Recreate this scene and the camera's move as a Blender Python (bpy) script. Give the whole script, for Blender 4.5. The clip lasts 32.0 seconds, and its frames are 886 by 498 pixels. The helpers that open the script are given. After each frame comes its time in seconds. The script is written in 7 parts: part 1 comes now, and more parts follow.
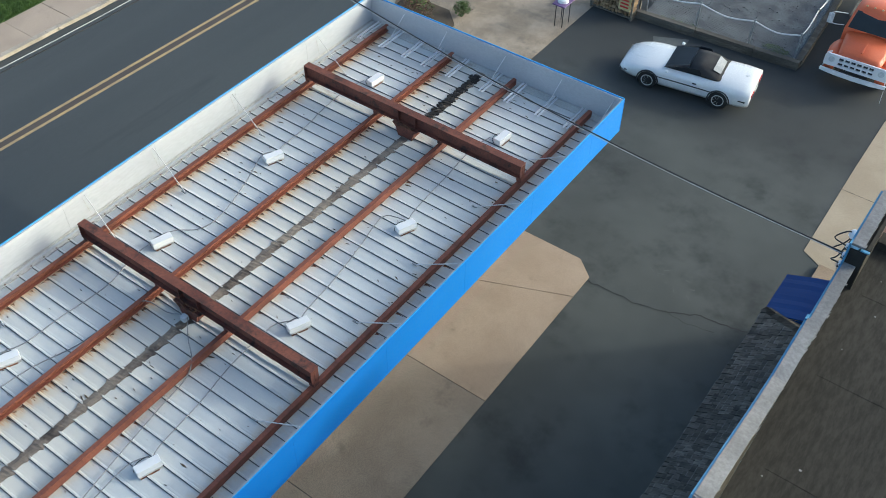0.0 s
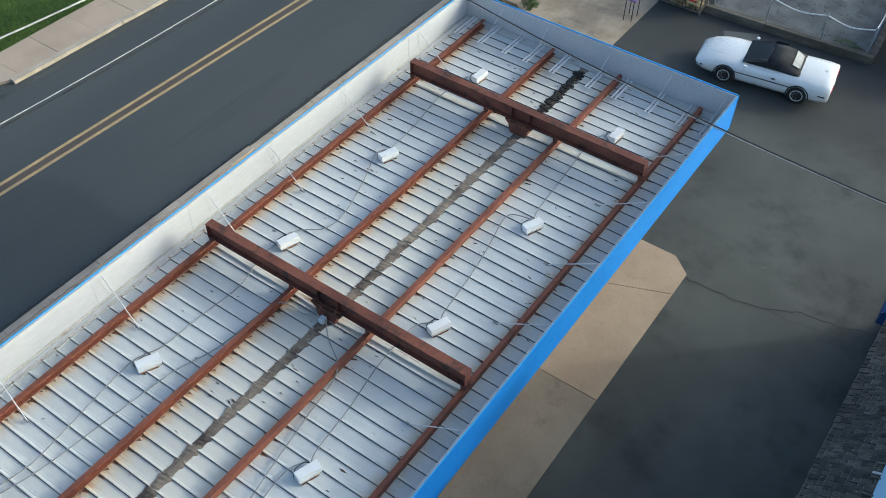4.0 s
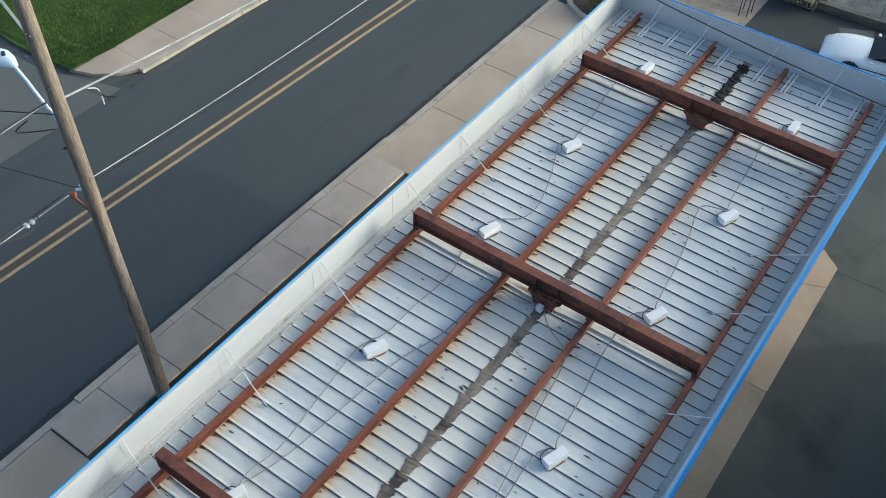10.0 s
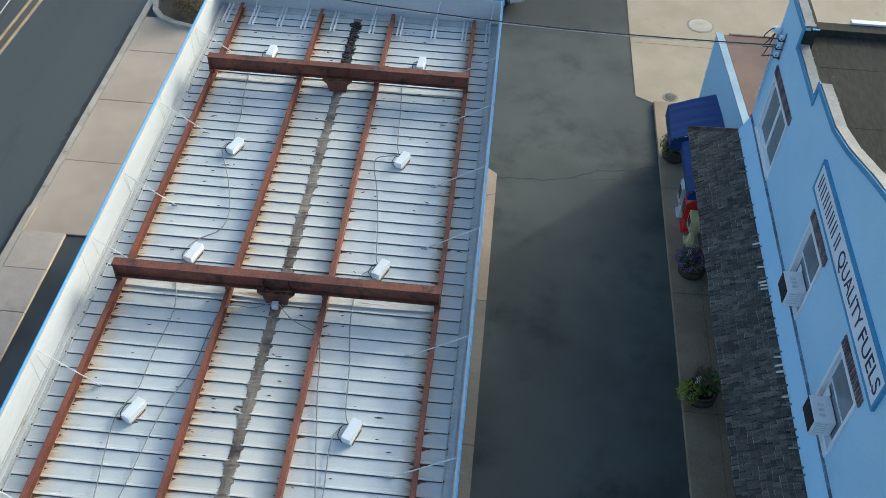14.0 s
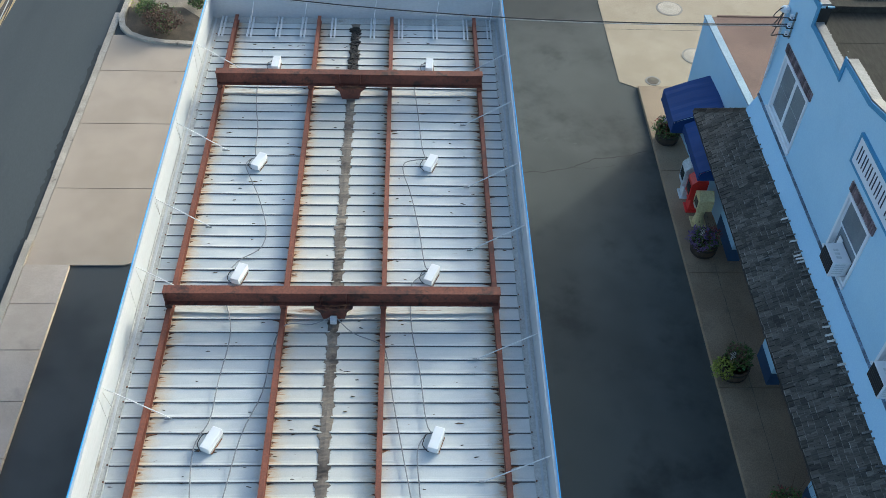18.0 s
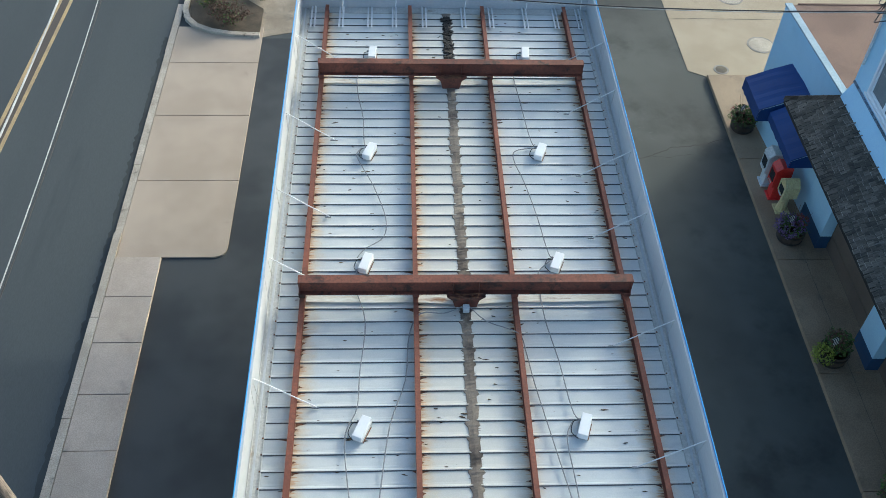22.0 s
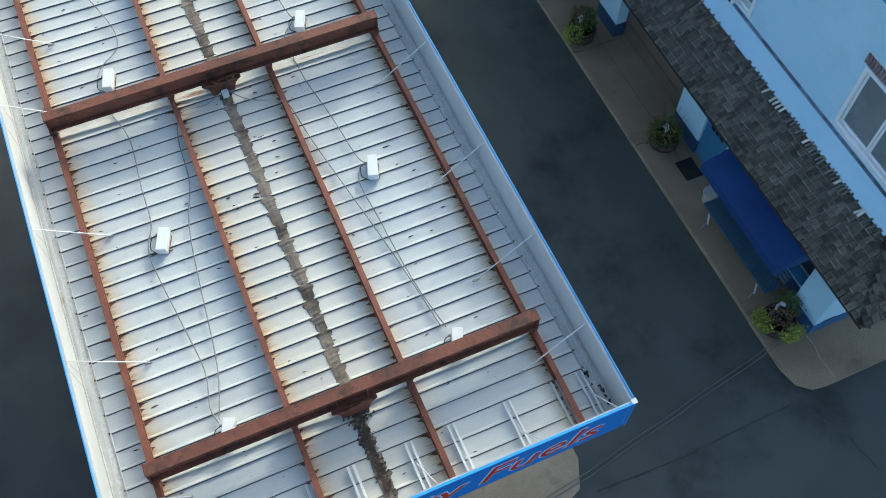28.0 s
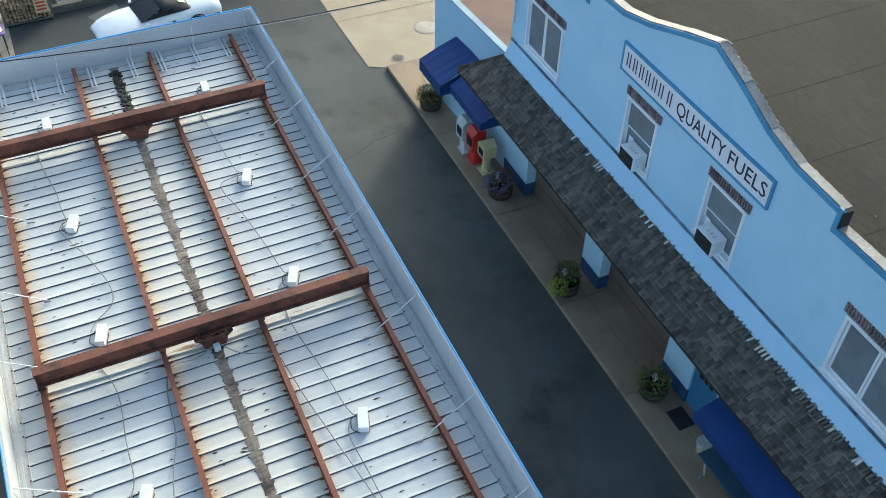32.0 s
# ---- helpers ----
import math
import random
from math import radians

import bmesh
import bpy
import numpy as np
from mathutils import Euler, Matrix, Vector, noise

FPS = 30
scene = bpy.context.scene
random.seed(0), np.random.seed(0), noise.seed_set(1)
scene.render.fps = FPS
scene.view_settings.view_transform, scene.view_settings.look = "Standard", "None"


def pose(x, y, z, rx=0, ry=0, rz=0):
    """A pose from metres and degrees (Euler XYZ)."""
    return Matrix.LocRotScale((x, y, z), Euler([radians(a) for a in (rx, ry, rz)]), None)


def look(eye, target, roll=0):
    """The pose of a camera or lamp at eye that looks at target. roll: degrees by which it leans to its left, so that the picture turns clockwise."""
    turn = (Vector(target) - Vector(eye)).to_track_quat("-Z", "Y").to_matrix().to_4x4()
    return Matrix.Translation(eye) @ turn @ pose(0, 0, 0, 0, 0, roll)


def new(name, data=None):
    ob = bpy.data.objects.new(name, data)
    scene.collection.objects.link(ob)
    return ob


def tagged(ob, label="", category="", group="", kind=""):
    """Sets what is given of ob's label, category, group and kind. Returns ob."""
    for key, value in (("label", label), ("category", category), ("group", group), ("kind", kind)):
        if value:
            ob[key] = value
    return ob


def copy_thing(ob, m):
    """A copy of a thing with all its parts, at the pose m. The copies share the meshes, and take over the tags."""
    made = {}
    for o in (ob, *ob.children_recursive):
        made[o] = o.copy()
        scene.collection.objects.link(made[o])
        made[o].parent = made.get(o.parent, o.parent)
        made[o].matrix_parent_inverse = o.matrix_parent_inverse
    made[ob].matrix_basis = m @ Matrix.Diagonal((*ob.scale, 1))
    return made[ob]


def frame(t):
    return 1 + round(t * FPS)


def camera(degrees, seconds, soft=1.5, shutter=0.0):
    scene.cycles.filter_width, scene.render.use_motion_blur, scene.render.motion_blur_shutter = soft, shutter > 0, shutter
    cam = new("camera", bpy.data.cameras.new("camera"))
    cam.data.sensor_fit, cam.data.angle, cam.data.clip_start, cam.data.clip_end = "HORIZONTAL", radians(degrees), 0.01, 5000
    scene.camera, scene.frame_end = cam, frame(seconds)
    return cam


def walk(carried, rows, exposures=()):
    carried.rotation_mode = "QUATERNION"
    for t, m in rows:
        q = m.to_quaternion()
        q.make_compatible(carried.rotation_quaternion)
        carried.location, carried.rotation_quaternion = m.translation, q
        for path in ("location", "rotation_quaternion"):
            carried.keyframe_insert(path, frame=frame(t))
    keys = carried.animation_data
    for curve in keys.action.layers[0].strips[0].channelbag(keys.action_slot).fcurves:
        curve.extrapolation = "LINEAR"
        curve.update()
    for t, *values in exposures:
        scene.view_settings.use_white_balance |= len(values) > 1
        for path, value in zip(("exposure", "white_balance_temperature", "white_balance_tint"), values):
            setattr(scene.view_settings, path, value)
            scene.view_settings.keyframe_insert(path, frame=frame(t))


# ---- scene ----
cam = camera(50.0, 32.0, soft=0.75)
PATH = [
    (0, (10.607, -6.829, 18.426), (9.8, -5.699, 16.987), 0.7),
    (1, (9.928, -7.107, 18.389), (9.126, -5.978, 16.945), 0.7),
    (2, (9.265, -7.381, 18.349), (8.474, -6.251, 16.9), 1.0),
    (3, (8.692, -7.799, 18.343), (7.911, -6.669, 16.889), 1.3),
    (4, (8.078, -8.309, 18.342), (7.305, -7.171, 16.891), 1.5),
    (4.5, (7.794, -8.574, 18.325), (7.022, -7.44, 16.87), 1.5),
    (6.5, (6.739, -9.433, 18.181), (5.969, -8.296, 16.727), 1.6),
    (7, (6.463, -9.627, 18.178), (5.695, -8.491, 16.723), 1.7),
    (8, (5.899, -10.036, 18.179), (5.136, -8.897, 16.724), 1.9),
    (9, (5.353, -10.444, 18.181), (4.592, -9.303, 16.727), 2.1),
    (10, (4.794, -10.87, 18.195), (4.033, -9.727, 16.741), 2.4),
    (11, (4.084, -11.379, 18.213), (3.326, -10.235, 16.758), 2.4),
    (11.5, (3.868, -11.56, 18.225), (3.108, -10.416, 16.771), 2.4),
    (12, (3.786, -11.64, 18.253), (3.04, -10.487, 16.799), 2.6),
    (12.5, (3.791, -11.643, 18.281), (3.146, -10.428, 16.83), 2.6),
    (13, (3.823, -11.583, 18.315), (3.377, -10.28, 16.864), 2.4),
    (13.5, (3.848, -11.568, 18.324), (3.613, -10.205, 16.879), 2.5),
    (14, (3.844, -11.591, 18.3), (3.754, -10.21, 16.856), 2.4),
    (14.5, (3.759, -11.629, 18.268), (3.741, -10.241, 16.827), 2.4),
    (16.5, (2.567, -11.528, 18.284), (2.623, -10.149, 16.836), 2.3),
    (17, (2.191, -11.547, 18.294), (2.254, -10.167, 16.848), 2.3),
    (18, (1.368, -11.55, 18.298), (1.442, -10.171, 16.851), 2.6),
    (19, (0.512, -11.559, 18.195), (0.594, -10.184, 16.746), 2.8),
    (20, (-0.352, -11.608, 18.132), (-0.262, -10.234, 16.681), 3.0),
    (21, (-1.096, -11.661, 18.132), (-1.009, -10.291, 16.678), 2.9),
    (21.5, (-1.256, -11.601, 18.155), (-1.166, -10.231, 16.7), 3.0),
    (22, (-1.298, -11.561, 18.175), (-1.199, -10.193, 16.718), 2.9),
    (22.5, (-1.269, -11.553, 18.184), (-1.149, -10.188, 16.726), 2.7),
    (23, (-1.182, -11.591, 18.181), (-0.989, -10.232, 16.726), 2.5),
    (23.5, (-1.119, -11.642, 18.164), (-0.805, -10.3, 16.715), 2.5),
    (24, (-1.078, -11.65, 18.12), (-0.65, -10.338, 16.672), 2.3),
    (24.5, (-1.073, -11.671, 18.082), (-0.565, -10.386, 16.636), 2.2),
    (25, (-1.076, -11.72, 18.076), (-0.54, -10.455, 16.622), 2.0),
    (25.5, (-1.068, -11.813, 18.085), (-0.535, -10.606, 16.582), 2.1),
    (26, (-1.084, -11.899, 18.091), (-0.573, -10.759, 16.529), 2.0),
    (26.5, (-1.1, -11.951, 18.103), (-0.608, -10.878, 16.488), 2.0),
    (28.5, (-0.883, -12.049, 18.257), (-0.476, -11.162, 16.511), 0.9),
    (29, (-0.849, -12.066, 18.264), (-0.441, -11.182, 16.517), 0.8),
    (29.5, (-0.815, -12.084, 18.276), (-0.386, -11.156, 16.556), 0.8),
    (30, (-0.802, -12.104, 18.295), (-0.338, -11.1, 16.628), 0.6),
    (30.5, (-0.831, -12.144, 18.31), (-0.327, -11.063, 16.704), 0.6),
    (31, (-0.902, -12.163, 18.298), (-0.357, -11.005, 16.761), 0.9),
    (31.5, (-0.934, -12.103, 18.259), (-0.36, -10.88, 16.785), 0.7),
    (32, (-1.039, -12.03, 18.249), (-0.429, -10.752, 16.837), 1.3),
]
walk(cam, [(t, look(eye, target, roll)) for t, eye, target, roll in PATH],
     exposures=[(0, 1.06, 6050, -1), (4, 0.97, 6050, -2), (8, 0.92, 6000, -3), (12, 0.98, 6000, -3), (14, 1.1, 6000, -3), (18, 1.17, 6000, -3), (22, 1.16, 6000, -4), (24, 1.29, 6250, -4), (26, 1.36, 6280, -4), (29, 1.29, 6200, -4), (32, 1.44, 6300, -4)])

# ---- world and sun ----
SUN_EL, SUN_AZ = radians(20.5), radians(44.0)
world = bpy.data.worlds.new("sky")
scene.world = world
world.use_nodes = True
wn, wl = world.node_tree.nodes, world.node_tree.links
sky = wn.new("ShaderNodeTexSky")
sky.sky_type, sky.sun_disc = "NISHITA", False
sky.sun_elevation, sky.sun_rotation = SUN_EL, radians(90) - SUN_AZ
sky.air_density, sky.dust_density, sky.ozone_density = 0.72, 3.0, 0.6
wl.new(sky.outputs[0], wn["Background"].inputs[0])
wn["Background"].inputs[1].default_value = 0.157
sun = new("sun", bpy.data.lights.new("sun", "SUN"))
sun.data.energy, sun.data.angle, sun.data.color = 0.58, radians(1.0), (1.0, 0.97, 0.92)
sun_dir = Vector((math.cos(SUN_EL) * math.cos(SUN_AZ), math.cos(SUN_EL) * math.sin(SUN_AZ), math.sin(SUN_EL)))
sun.matrix_world = look(sun_dir * 60, (0, 0, 0))


# ---- materials ----
def nodes_of(name):
    m = bpy.data.materials.new(name)
    m.use_nodes = True
    return m, m.node_tree.nodes, m.node_tree.links, m.node_tree.nodes["Principled BSDF"]


def noise_of(n, l, vec, scale, detail=4.0, rough=0.55, stretch=None):
    if stretch:
        mp = n.new("ShaderNodeMapping")
        mp.inputs["Scale"].default_value = stretch
        l.new(vec, mp.inputs["Vector"])
        vec = mp.outputs[0]
    t = n.new("ShaderNodeTexNoise")
    t.inputs["Scale"].default_value, t.inputs["Detail"].default_value, t.inputs["Roughness"].default_value = scale, detail, rough
    l.new(vec, t.inputs["Vector"])
    return t.outputs["Fac"]


def ramp_of(n, l, fac, lo, hi, a=0.0, b=1.0):
    r = n.new("ShaderNodeMapRange")
    r.interpolation_type = "SMOOTHSTEP"
    for k, v in (("From Min", lo), ("From Max", hi), ("To Min", a), ("To Max", b)):
        r.inputs[k].default_value = v
    l.new(fac, r.inputs["Value"])
    return r.outputs[0]


def mix_of(n, l, fac, a, b, mode="MIX"):
    x = n.new("ShaderNodeMix")
    x.data_type, x.blend_type = "RGBA", mode
    for sock, v in ((x.inputs[0], fac), (x.inputs[6], a), (x.inputs[7], b)):
        if isinstance(v, (int, float)):
            sock.default_value = v
        elif isinstance(v, tuple):
            sock.default_value = (*v, 1)
        else:
            l.new(v, sock)
    return x.outputs[2]


def math_of(n, l, op, a, b=0.0):
    x = n.new("ShaderNodeMath")
    x.operation = op
    for sock, v in ((x.inputs[0], a), (x.inputs[1], b)):
        if isinstance(v, (int, float)):
            sock.default_value = v
        else:
            l.new(v, sock)
    return x.outputs[0]


def bump_of(n, l, p, height, strength, distance=0.01):
    b = n.new("ShaderNodeBump")
    b.inputs["Strength"].default_value, b.inputs["Distance"].default_value = strength, distance
    l.new(height, b.inputs["Height"])
    l.new(b.outputs[0], p.inputs["Normal"])


def surface(name, c1, c2, big=0.8, fine=30.0, rough=0.8, metal=0.0, grain=0.25, bump=0.25, stain=None, stain_scale=2.0,
            stain_from=0.58, stain_to=0.7, vary=0.0, stretch=None, coat=0.0, depth=0.006):
    """Two tones in large patches, fine grain, optional stains of a third colour and a tone that varies from piece to piece."""
    m, n, l, p = nodes_of(name)
    pos = n.new("ShaderNodeNewGeometry").outputs["Position"]
    patch = noise_of(n, l, pos, big, 3.0, 0.6, stretch)
    col = mix_of(n, l, ramp_of(n, l, patch, 0.35, 0.65), c1, c2)
    g = noise_of(n, l, pos, fine, 5.0, 0.7, stretch)
    col = mix_of(n, l, grain, col, mix_of(n, l, ramp_of(n, l, g, 0.3, 0.7), (0.1, 0.1, 0.1), (1.0, 1.0, 1.0)), "OVERLAY")
    if stain:
        s = noise_of(n, l, pos, stain_scale, 6.0, 0.65, stretch)
        col = mix_of(n, l, ramp_of(n, l, s, stain_from, stain_to), col, stain)
    if vary:
        r = n.new("ShaderNodeObjectInfo").outputs["Random"]
        isl = n.new("ShaderNodeNewGeometry").outputs["Random Per Island"]
        both = math_of(n, l, "FRACT", math_of(n, l, "ADD", r, isl))
        col = mix_of(n, l, 1.0, col, mix_of(n, l, both, (1 - vary,) * 3, (1 + vary * 0.6,) * 3), "MULTIPLY")
    l.new(col, p.inputs["Base Color"])
    p.inputs["Metallic"].default_value = metal
    l.new(ramp_of(n, l, g, 0.2, 0.8, max(rough - 0.12, 0.05), min(rough + 0.12, 1.0)), p.inputs["Roughness"])
    p.inputs["Coat Weight"].default_value = coat
    if bump:
        bump_of(n, l, p, g, bump, depth)
    return m


def glass_of(name, tint=(0.02, 0.025, 0.03)):
    m, n, l, p = nodes_of(name)
    p.inputs["Base Color"].default_value = (*tint, 1)
    p.inputs["Roughness"].default_value = 0.06
    p.inputs["Specular IOR Level"].default_value = 0.7
    return m


M = {}
M["asphalt"] = surface("asphalt", (0.056, 0.062, 0.059), (0.077, 0.084, 0.079), 0.28, 60, 0.85, grain=0.25, bump=0.5,
                       stain=(0.029, 0.034, 0.034), stain_scale=0.42, stain_from=0.48, stain_to=0.72)
M["seam"] = surface("asphalt_seam", (0.036, 0.04, 0.04), (0.056, 0.061, 0.058), 2.5, 60, 0.9, grain=0.3, bump=0.5)
M["darklot"] = surface("newer_asphalt", (0.03, 0.035, 0.036), (0.042, 0.047, 0.047), 0.4, 60, 0.85, grain=0.25, bump=0.5, stain=(0.022, 0.025, 0.026), stain_scale=0.6, stain_from=0.5, stain_to=0.7)
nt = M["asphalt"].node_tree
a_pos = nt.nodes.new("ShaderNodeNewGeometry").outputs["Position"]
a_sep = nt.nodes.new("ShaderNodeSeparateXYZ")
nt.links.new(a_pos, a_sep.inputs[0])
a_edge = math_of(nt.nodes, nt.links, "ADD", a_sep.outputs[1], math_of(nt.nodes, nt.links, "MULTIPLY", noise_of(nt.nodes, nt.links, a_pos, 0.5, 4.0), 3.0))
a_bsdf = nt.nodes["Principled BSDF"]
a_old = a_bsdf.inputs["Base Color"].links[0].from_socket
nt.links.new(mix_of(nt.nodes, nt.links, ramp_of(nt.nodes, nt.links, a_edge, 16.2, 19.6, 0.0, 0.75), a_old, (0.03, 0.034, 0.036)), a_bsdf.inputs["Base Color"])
M["felt"] = surface("black_felt", (0.014, 0.013, 0.012), (0.022, 0.021, 0.019), 1.5, 30, 0.95, bump=0.3)
M["seal"] = surface("fresh_asphalt", (0.019, 0.023, 0.027), (0.045, 0.049, 0.051), 0.35, 60, 0.7, grain=0.25, bump=0.4)
M["road"] = surface("road_asphalt", (0.049, 0.058, 0.063), (0.061, 0.07, 0.073), 0.25, 80, 0.85, grain=0.2, bump=0.35,
                    stretch=(1.0, 0.12, 1.0), stain=(0.044, 0.052, 0.058), stain_scale=0.6, stain_from=0.55, stain_to=0.75)
M["sideroad"] = surface("worn_asphalt", (0.092, 0.1, 0.097), (0.116, 0.122, 0.117), 0.4, 40, 0.9, grain=0.25, bump=0.5)
M["apron"] = surface("tan_concrete", (0.375, 0.298, 0.229), (0.432, 0.347, 0.27), 0.5, 45, 0.85, grain=0.16, bump=0.25,
                     stain=(0.26, 0.2, 0.155), stain_scale=1.1, stain_from=0.62, stain_to=0.8)
M["lot"] = surface("pale_tan_concrete", (0.34, 0.272, 0.19), (0.39, 0.318, 0.228), 0.5, 45, 0.85, grain=0.16, bump=0.25, stain=(0.28, 0.22, 0.155), stain_scale=1.1, stain_from=0.6, stain_to=0.8)
M["pad"] = surface("pad_concrete", (0.36, 0.268, 0.19), (0.41, 0.312, 0.225), 0.7, 40, 0.85, grain=0.25, bump=0.3,
                   stain=(0.2, 0.15, 0.105), stain_scale=1.3, stain_from=0.57, stain_to=0.8)
# greyer concrete, with part of the shop's shade in its colour
M["greypad"] = surface("grey_shaded_pad_concrete", (0.25, 0.2, 0.15), (0.31, 0.25, 0.19), 0.6, 40, 0.88, grain=0.3, bump=0.3,
                       stain=(0.14, 0.115, 0.09), stain_scale=1.1, stain_from=0.55, stain_to=0.78)
M["oldpad"] = surface("weathered_concrete", (0.25, 0.2, 0.145), (0.37, 0.3, 0.225), 0.9, 30, 0.9, grain=0.3, bump=0.4,
                      stain=(0.16, 0.14, 0.115), stain_scale=1.2, stain_from=0.5, stain_to=0.75)
M["walk"] = surface("grey_concrete", (0.4, 0.328, 0.268), (0.46, 0.382, 0.318), 0.9, 40, 0.88, grain=0.22, bump=0.3,
                    stain=(0.27, 0.225, 0.19), stain_scale=1.4, stain_from=0.58, stain_to=0.8, vary=0.1)
M["kerb"] = surface("kerb_concrete", (0.36, 0.31, 0.25), (0.46, 0.4, 0.33), 1.2, 30, 0.9, grain=0.3, bump=0.5,
                    stain=(0.13, 0.11, 0.09), stain_scale=2.5, stain_from=0.6, stain_to=0.75)
M["porchwalk"] = surface("porch_concrete", (0.245, 0.175, 0.115), (0.31, 0.225, 0.15), 0.8, 35, 0.85, grain=0.25, bump=0.3,
                         stain=(0.125, 0.098, 0.076), stain_scale=1.0, stain_from=0.55, stain_to=0.8)
M["yellow"] = surface("yellow_line_paint", (0.44, 0.32, 0.16), (0.34, 0.25, 0.14), 2.0, 60, 0.7, grain=0.3, bump=0.2)
M["centre"] = surface("brown_worn_asphalt", (0.075, 0.062, 0.054), (0.088, 0.074, 0.062), 0.8, 60, 0.85, grain=0.25, bump=0.3)
M["crack"] = surface("tar", (0.012, 0.012, 0.012), (0.02, 0.02, 0.02), 3, 40, 0.6)
M["joint"] = surface("joint_dirt", (0.1, 0.085, 0.065), (0.15, 0.125, 0.095), 3, 40, 0.95)
M["gravel"] = surface("grey_gravel", (0.06, 0.068, 0.077), (0.11, 0.12, 0.13), 1.5, 40, 0.95, grain=0.6, bump=0.9, depth=0.02)
M["gravelstone"] = surface("gravel_stone", (0.08, 0.09, 0.1), (0.14, 0.15, 0.16), 3, 40, 0.9, vary=0.35)
M["soil"] = surface("soil", (0.06, 0.045, 0.03), (0.1, 0.075, 0.05), 2, 40, 0.95, grain=0.5, bump=0.8)
M["turf"] = surface("turf", (0.042, 0.085, 0.016), (0.065, 0.12, 0.024), 0.7, 30, 0.95, grain=0.5, bump=0.8, depth=0.03)
M["grass"] = surface("grass_blades", (0.065, 0.125, 0.02), (0.095, 0.17, 0.03), 0.6, 10, 0.8, vary=0.3, bump=0)
M["blue"] = surface("blue_fascia_panel", (0.022, 0.215, 0.68), (0.027, 0.23, 0.72), 0.5, 20, 0.38, grain=0.05, bump=0.05)
M["bluetrim"] = surface("blue_trim", (0.05, 0.33, 0.7), (0.06, 0.36, 0.74), 0.5, 20, 0.4, grain=0.06, bump=0.05)
M["fascia_in"] = surface("white_panel_back", (0.455, 0.475, 0.495), (0.51, 0.525, 0.54), 0.5, 12, 0.55, grain=0.08, bump=0.08,
                         stain=(0.48, 0.49, 0.49), stain_scale=1.2, stain_from=0.6, stain_to=0.8, stretch=(1, 0.4, 2.0))
M["gutter"] = surface("gutter_paint", (0.43, 0.43, 0.41), (0.53, 0.525, 0.495), 1.0, 25, 0.6, grain=0.2, bump=0.15,
                      stain=(0.28, 0.24, 0.18), stain_scale=2.0, stain_from=0.58, stain_to=0.75)
M["rod"] = surface("galvanised_rod", (0.62, 0.63, 0.64), (0.72, 0.72, 0.72), 2, 30, 0.45, metal=0.2, bump=0)
M["angle"] = surface("galvanised_angle", (0.68, 0.7, 0.72), (0.76, 0.77, 0.78), 1.5, 30, 0.45, metal=0.1, bump=0.05)
M["beam"] = surface("dark_rusted_steel", (0.115, 0.036, 0.024), (0.18, 0.06, 0.036), 1.4, 22, 0.75, grain=0.35, bump=0.3,
                    stain=(0.042, 0.022, 0.017), stain_scale=3.2, stain_from=0.5, stain_to=0.66)
M["purlin"] = surface("orange_rusted_primer", (0.225, 0.073, 0.042), (0.165, 0.054, 0.033), 1.2, 25, 0.7, grain=0.3, bump=0.25,
                      stain=(0.12, 0.045, 0.028), stain_scale=1.6, stain_from=0.52, stain_to=0.72)
M["rustclip"] = surface("rust_clip", (0.1, 0.04, 0.022), (0.19, 0.08, 0.036), 6, 40, 0.85, vary=0.4)
M["debris"] = surface("leaf_litter", (0.16, 0.13, 0.105), (0.26, 0.215, 0.165), 1.4, 22, 0.95, grain=0.22, bump=0.35,
                      stain=(0.06, 0.048, 0.04), stain_scale=0.8, stain_from=0.5, stain_to=0.62, depth=0.012)
M["muck"] = surface("rusty_muck", (0.045, 0.03, 0.022), (0.085, 0.057, 0.04), 6, 50, 0.9, grain=0.3, bump=0.6)
M["wetleaf"] = surface("wet_leaf", (0.012, 0.011, 0.01), (0.035, 0.03, 0.024), 5, 30, 0.7, vary=0.4, bump=0)
M["leafbit"] = surface("dry_leaf", (0.045, 0.03, 0.02), (0.12, 0.075, 0.035), 5, 30, 0.9, vary=0.4, bump=0)
M["housing"] = surface("white_housing", (0.76, 0.77, 0.77), (0.8, 0.8, 0.79), 2, 20, 0.5, grain=0.06, bump=0.05)
M["hose"] = surface("driveway_hose", (0.13, 0.132, 0.13), (0.17, 0.17, 0.165), 2, 30, 0.6, bump=0)
M["cable"] = surface("grey_conduit", (0.2, 0.205, 0.21), (0.27, 0.27, 0.27), 2, 30, 0.6, bump=0)
M["darkcable"] = surface("dark_cable", (0.014, 0.014, 0.016), (0.028, 0.028, 0.03), 2, 30, 0.6, bump=0)
M["wall"] = surface("light_blue_stucco", (0.395, 0.595, 0.75), (0.43, 0.63, 0.78), 0.5, 35, 0.8, grain=0.1, bump=0.2,
                    stain=(0.365, 0.55, 0.695), stain_scale=0.7, stain_from=0.55, stain_to=0.8)
M["walltrim"] = surface("teal_blue_trim", (0.075, 0.245, 0.42), (0.095, 0.285, 0.46), 1, 25, 0.6, grain=0.2, bump=0.1)
M["wainscot"] = surface("deep_blue_paint", (0.02, 0.055, 0.125), (0.026, 0.068, 0.145), 0.8, 25, 0.6, grain=0.15, bump=0.1)
M["pierbase"] = surface("blue_pier_paint", (0.03, 0.1, 0.24), (0.04, 0.125, 0.28), 0.8, 25, 0.6, grain=0.15, bump=0.1)
M["doorblue"] = surface("mid_blue_paint", (0.035, 0.14, 0.28), (0.045, 0.165, 0.31), 0.8, 25, 0.55, grain=0.12, bump=0.1)
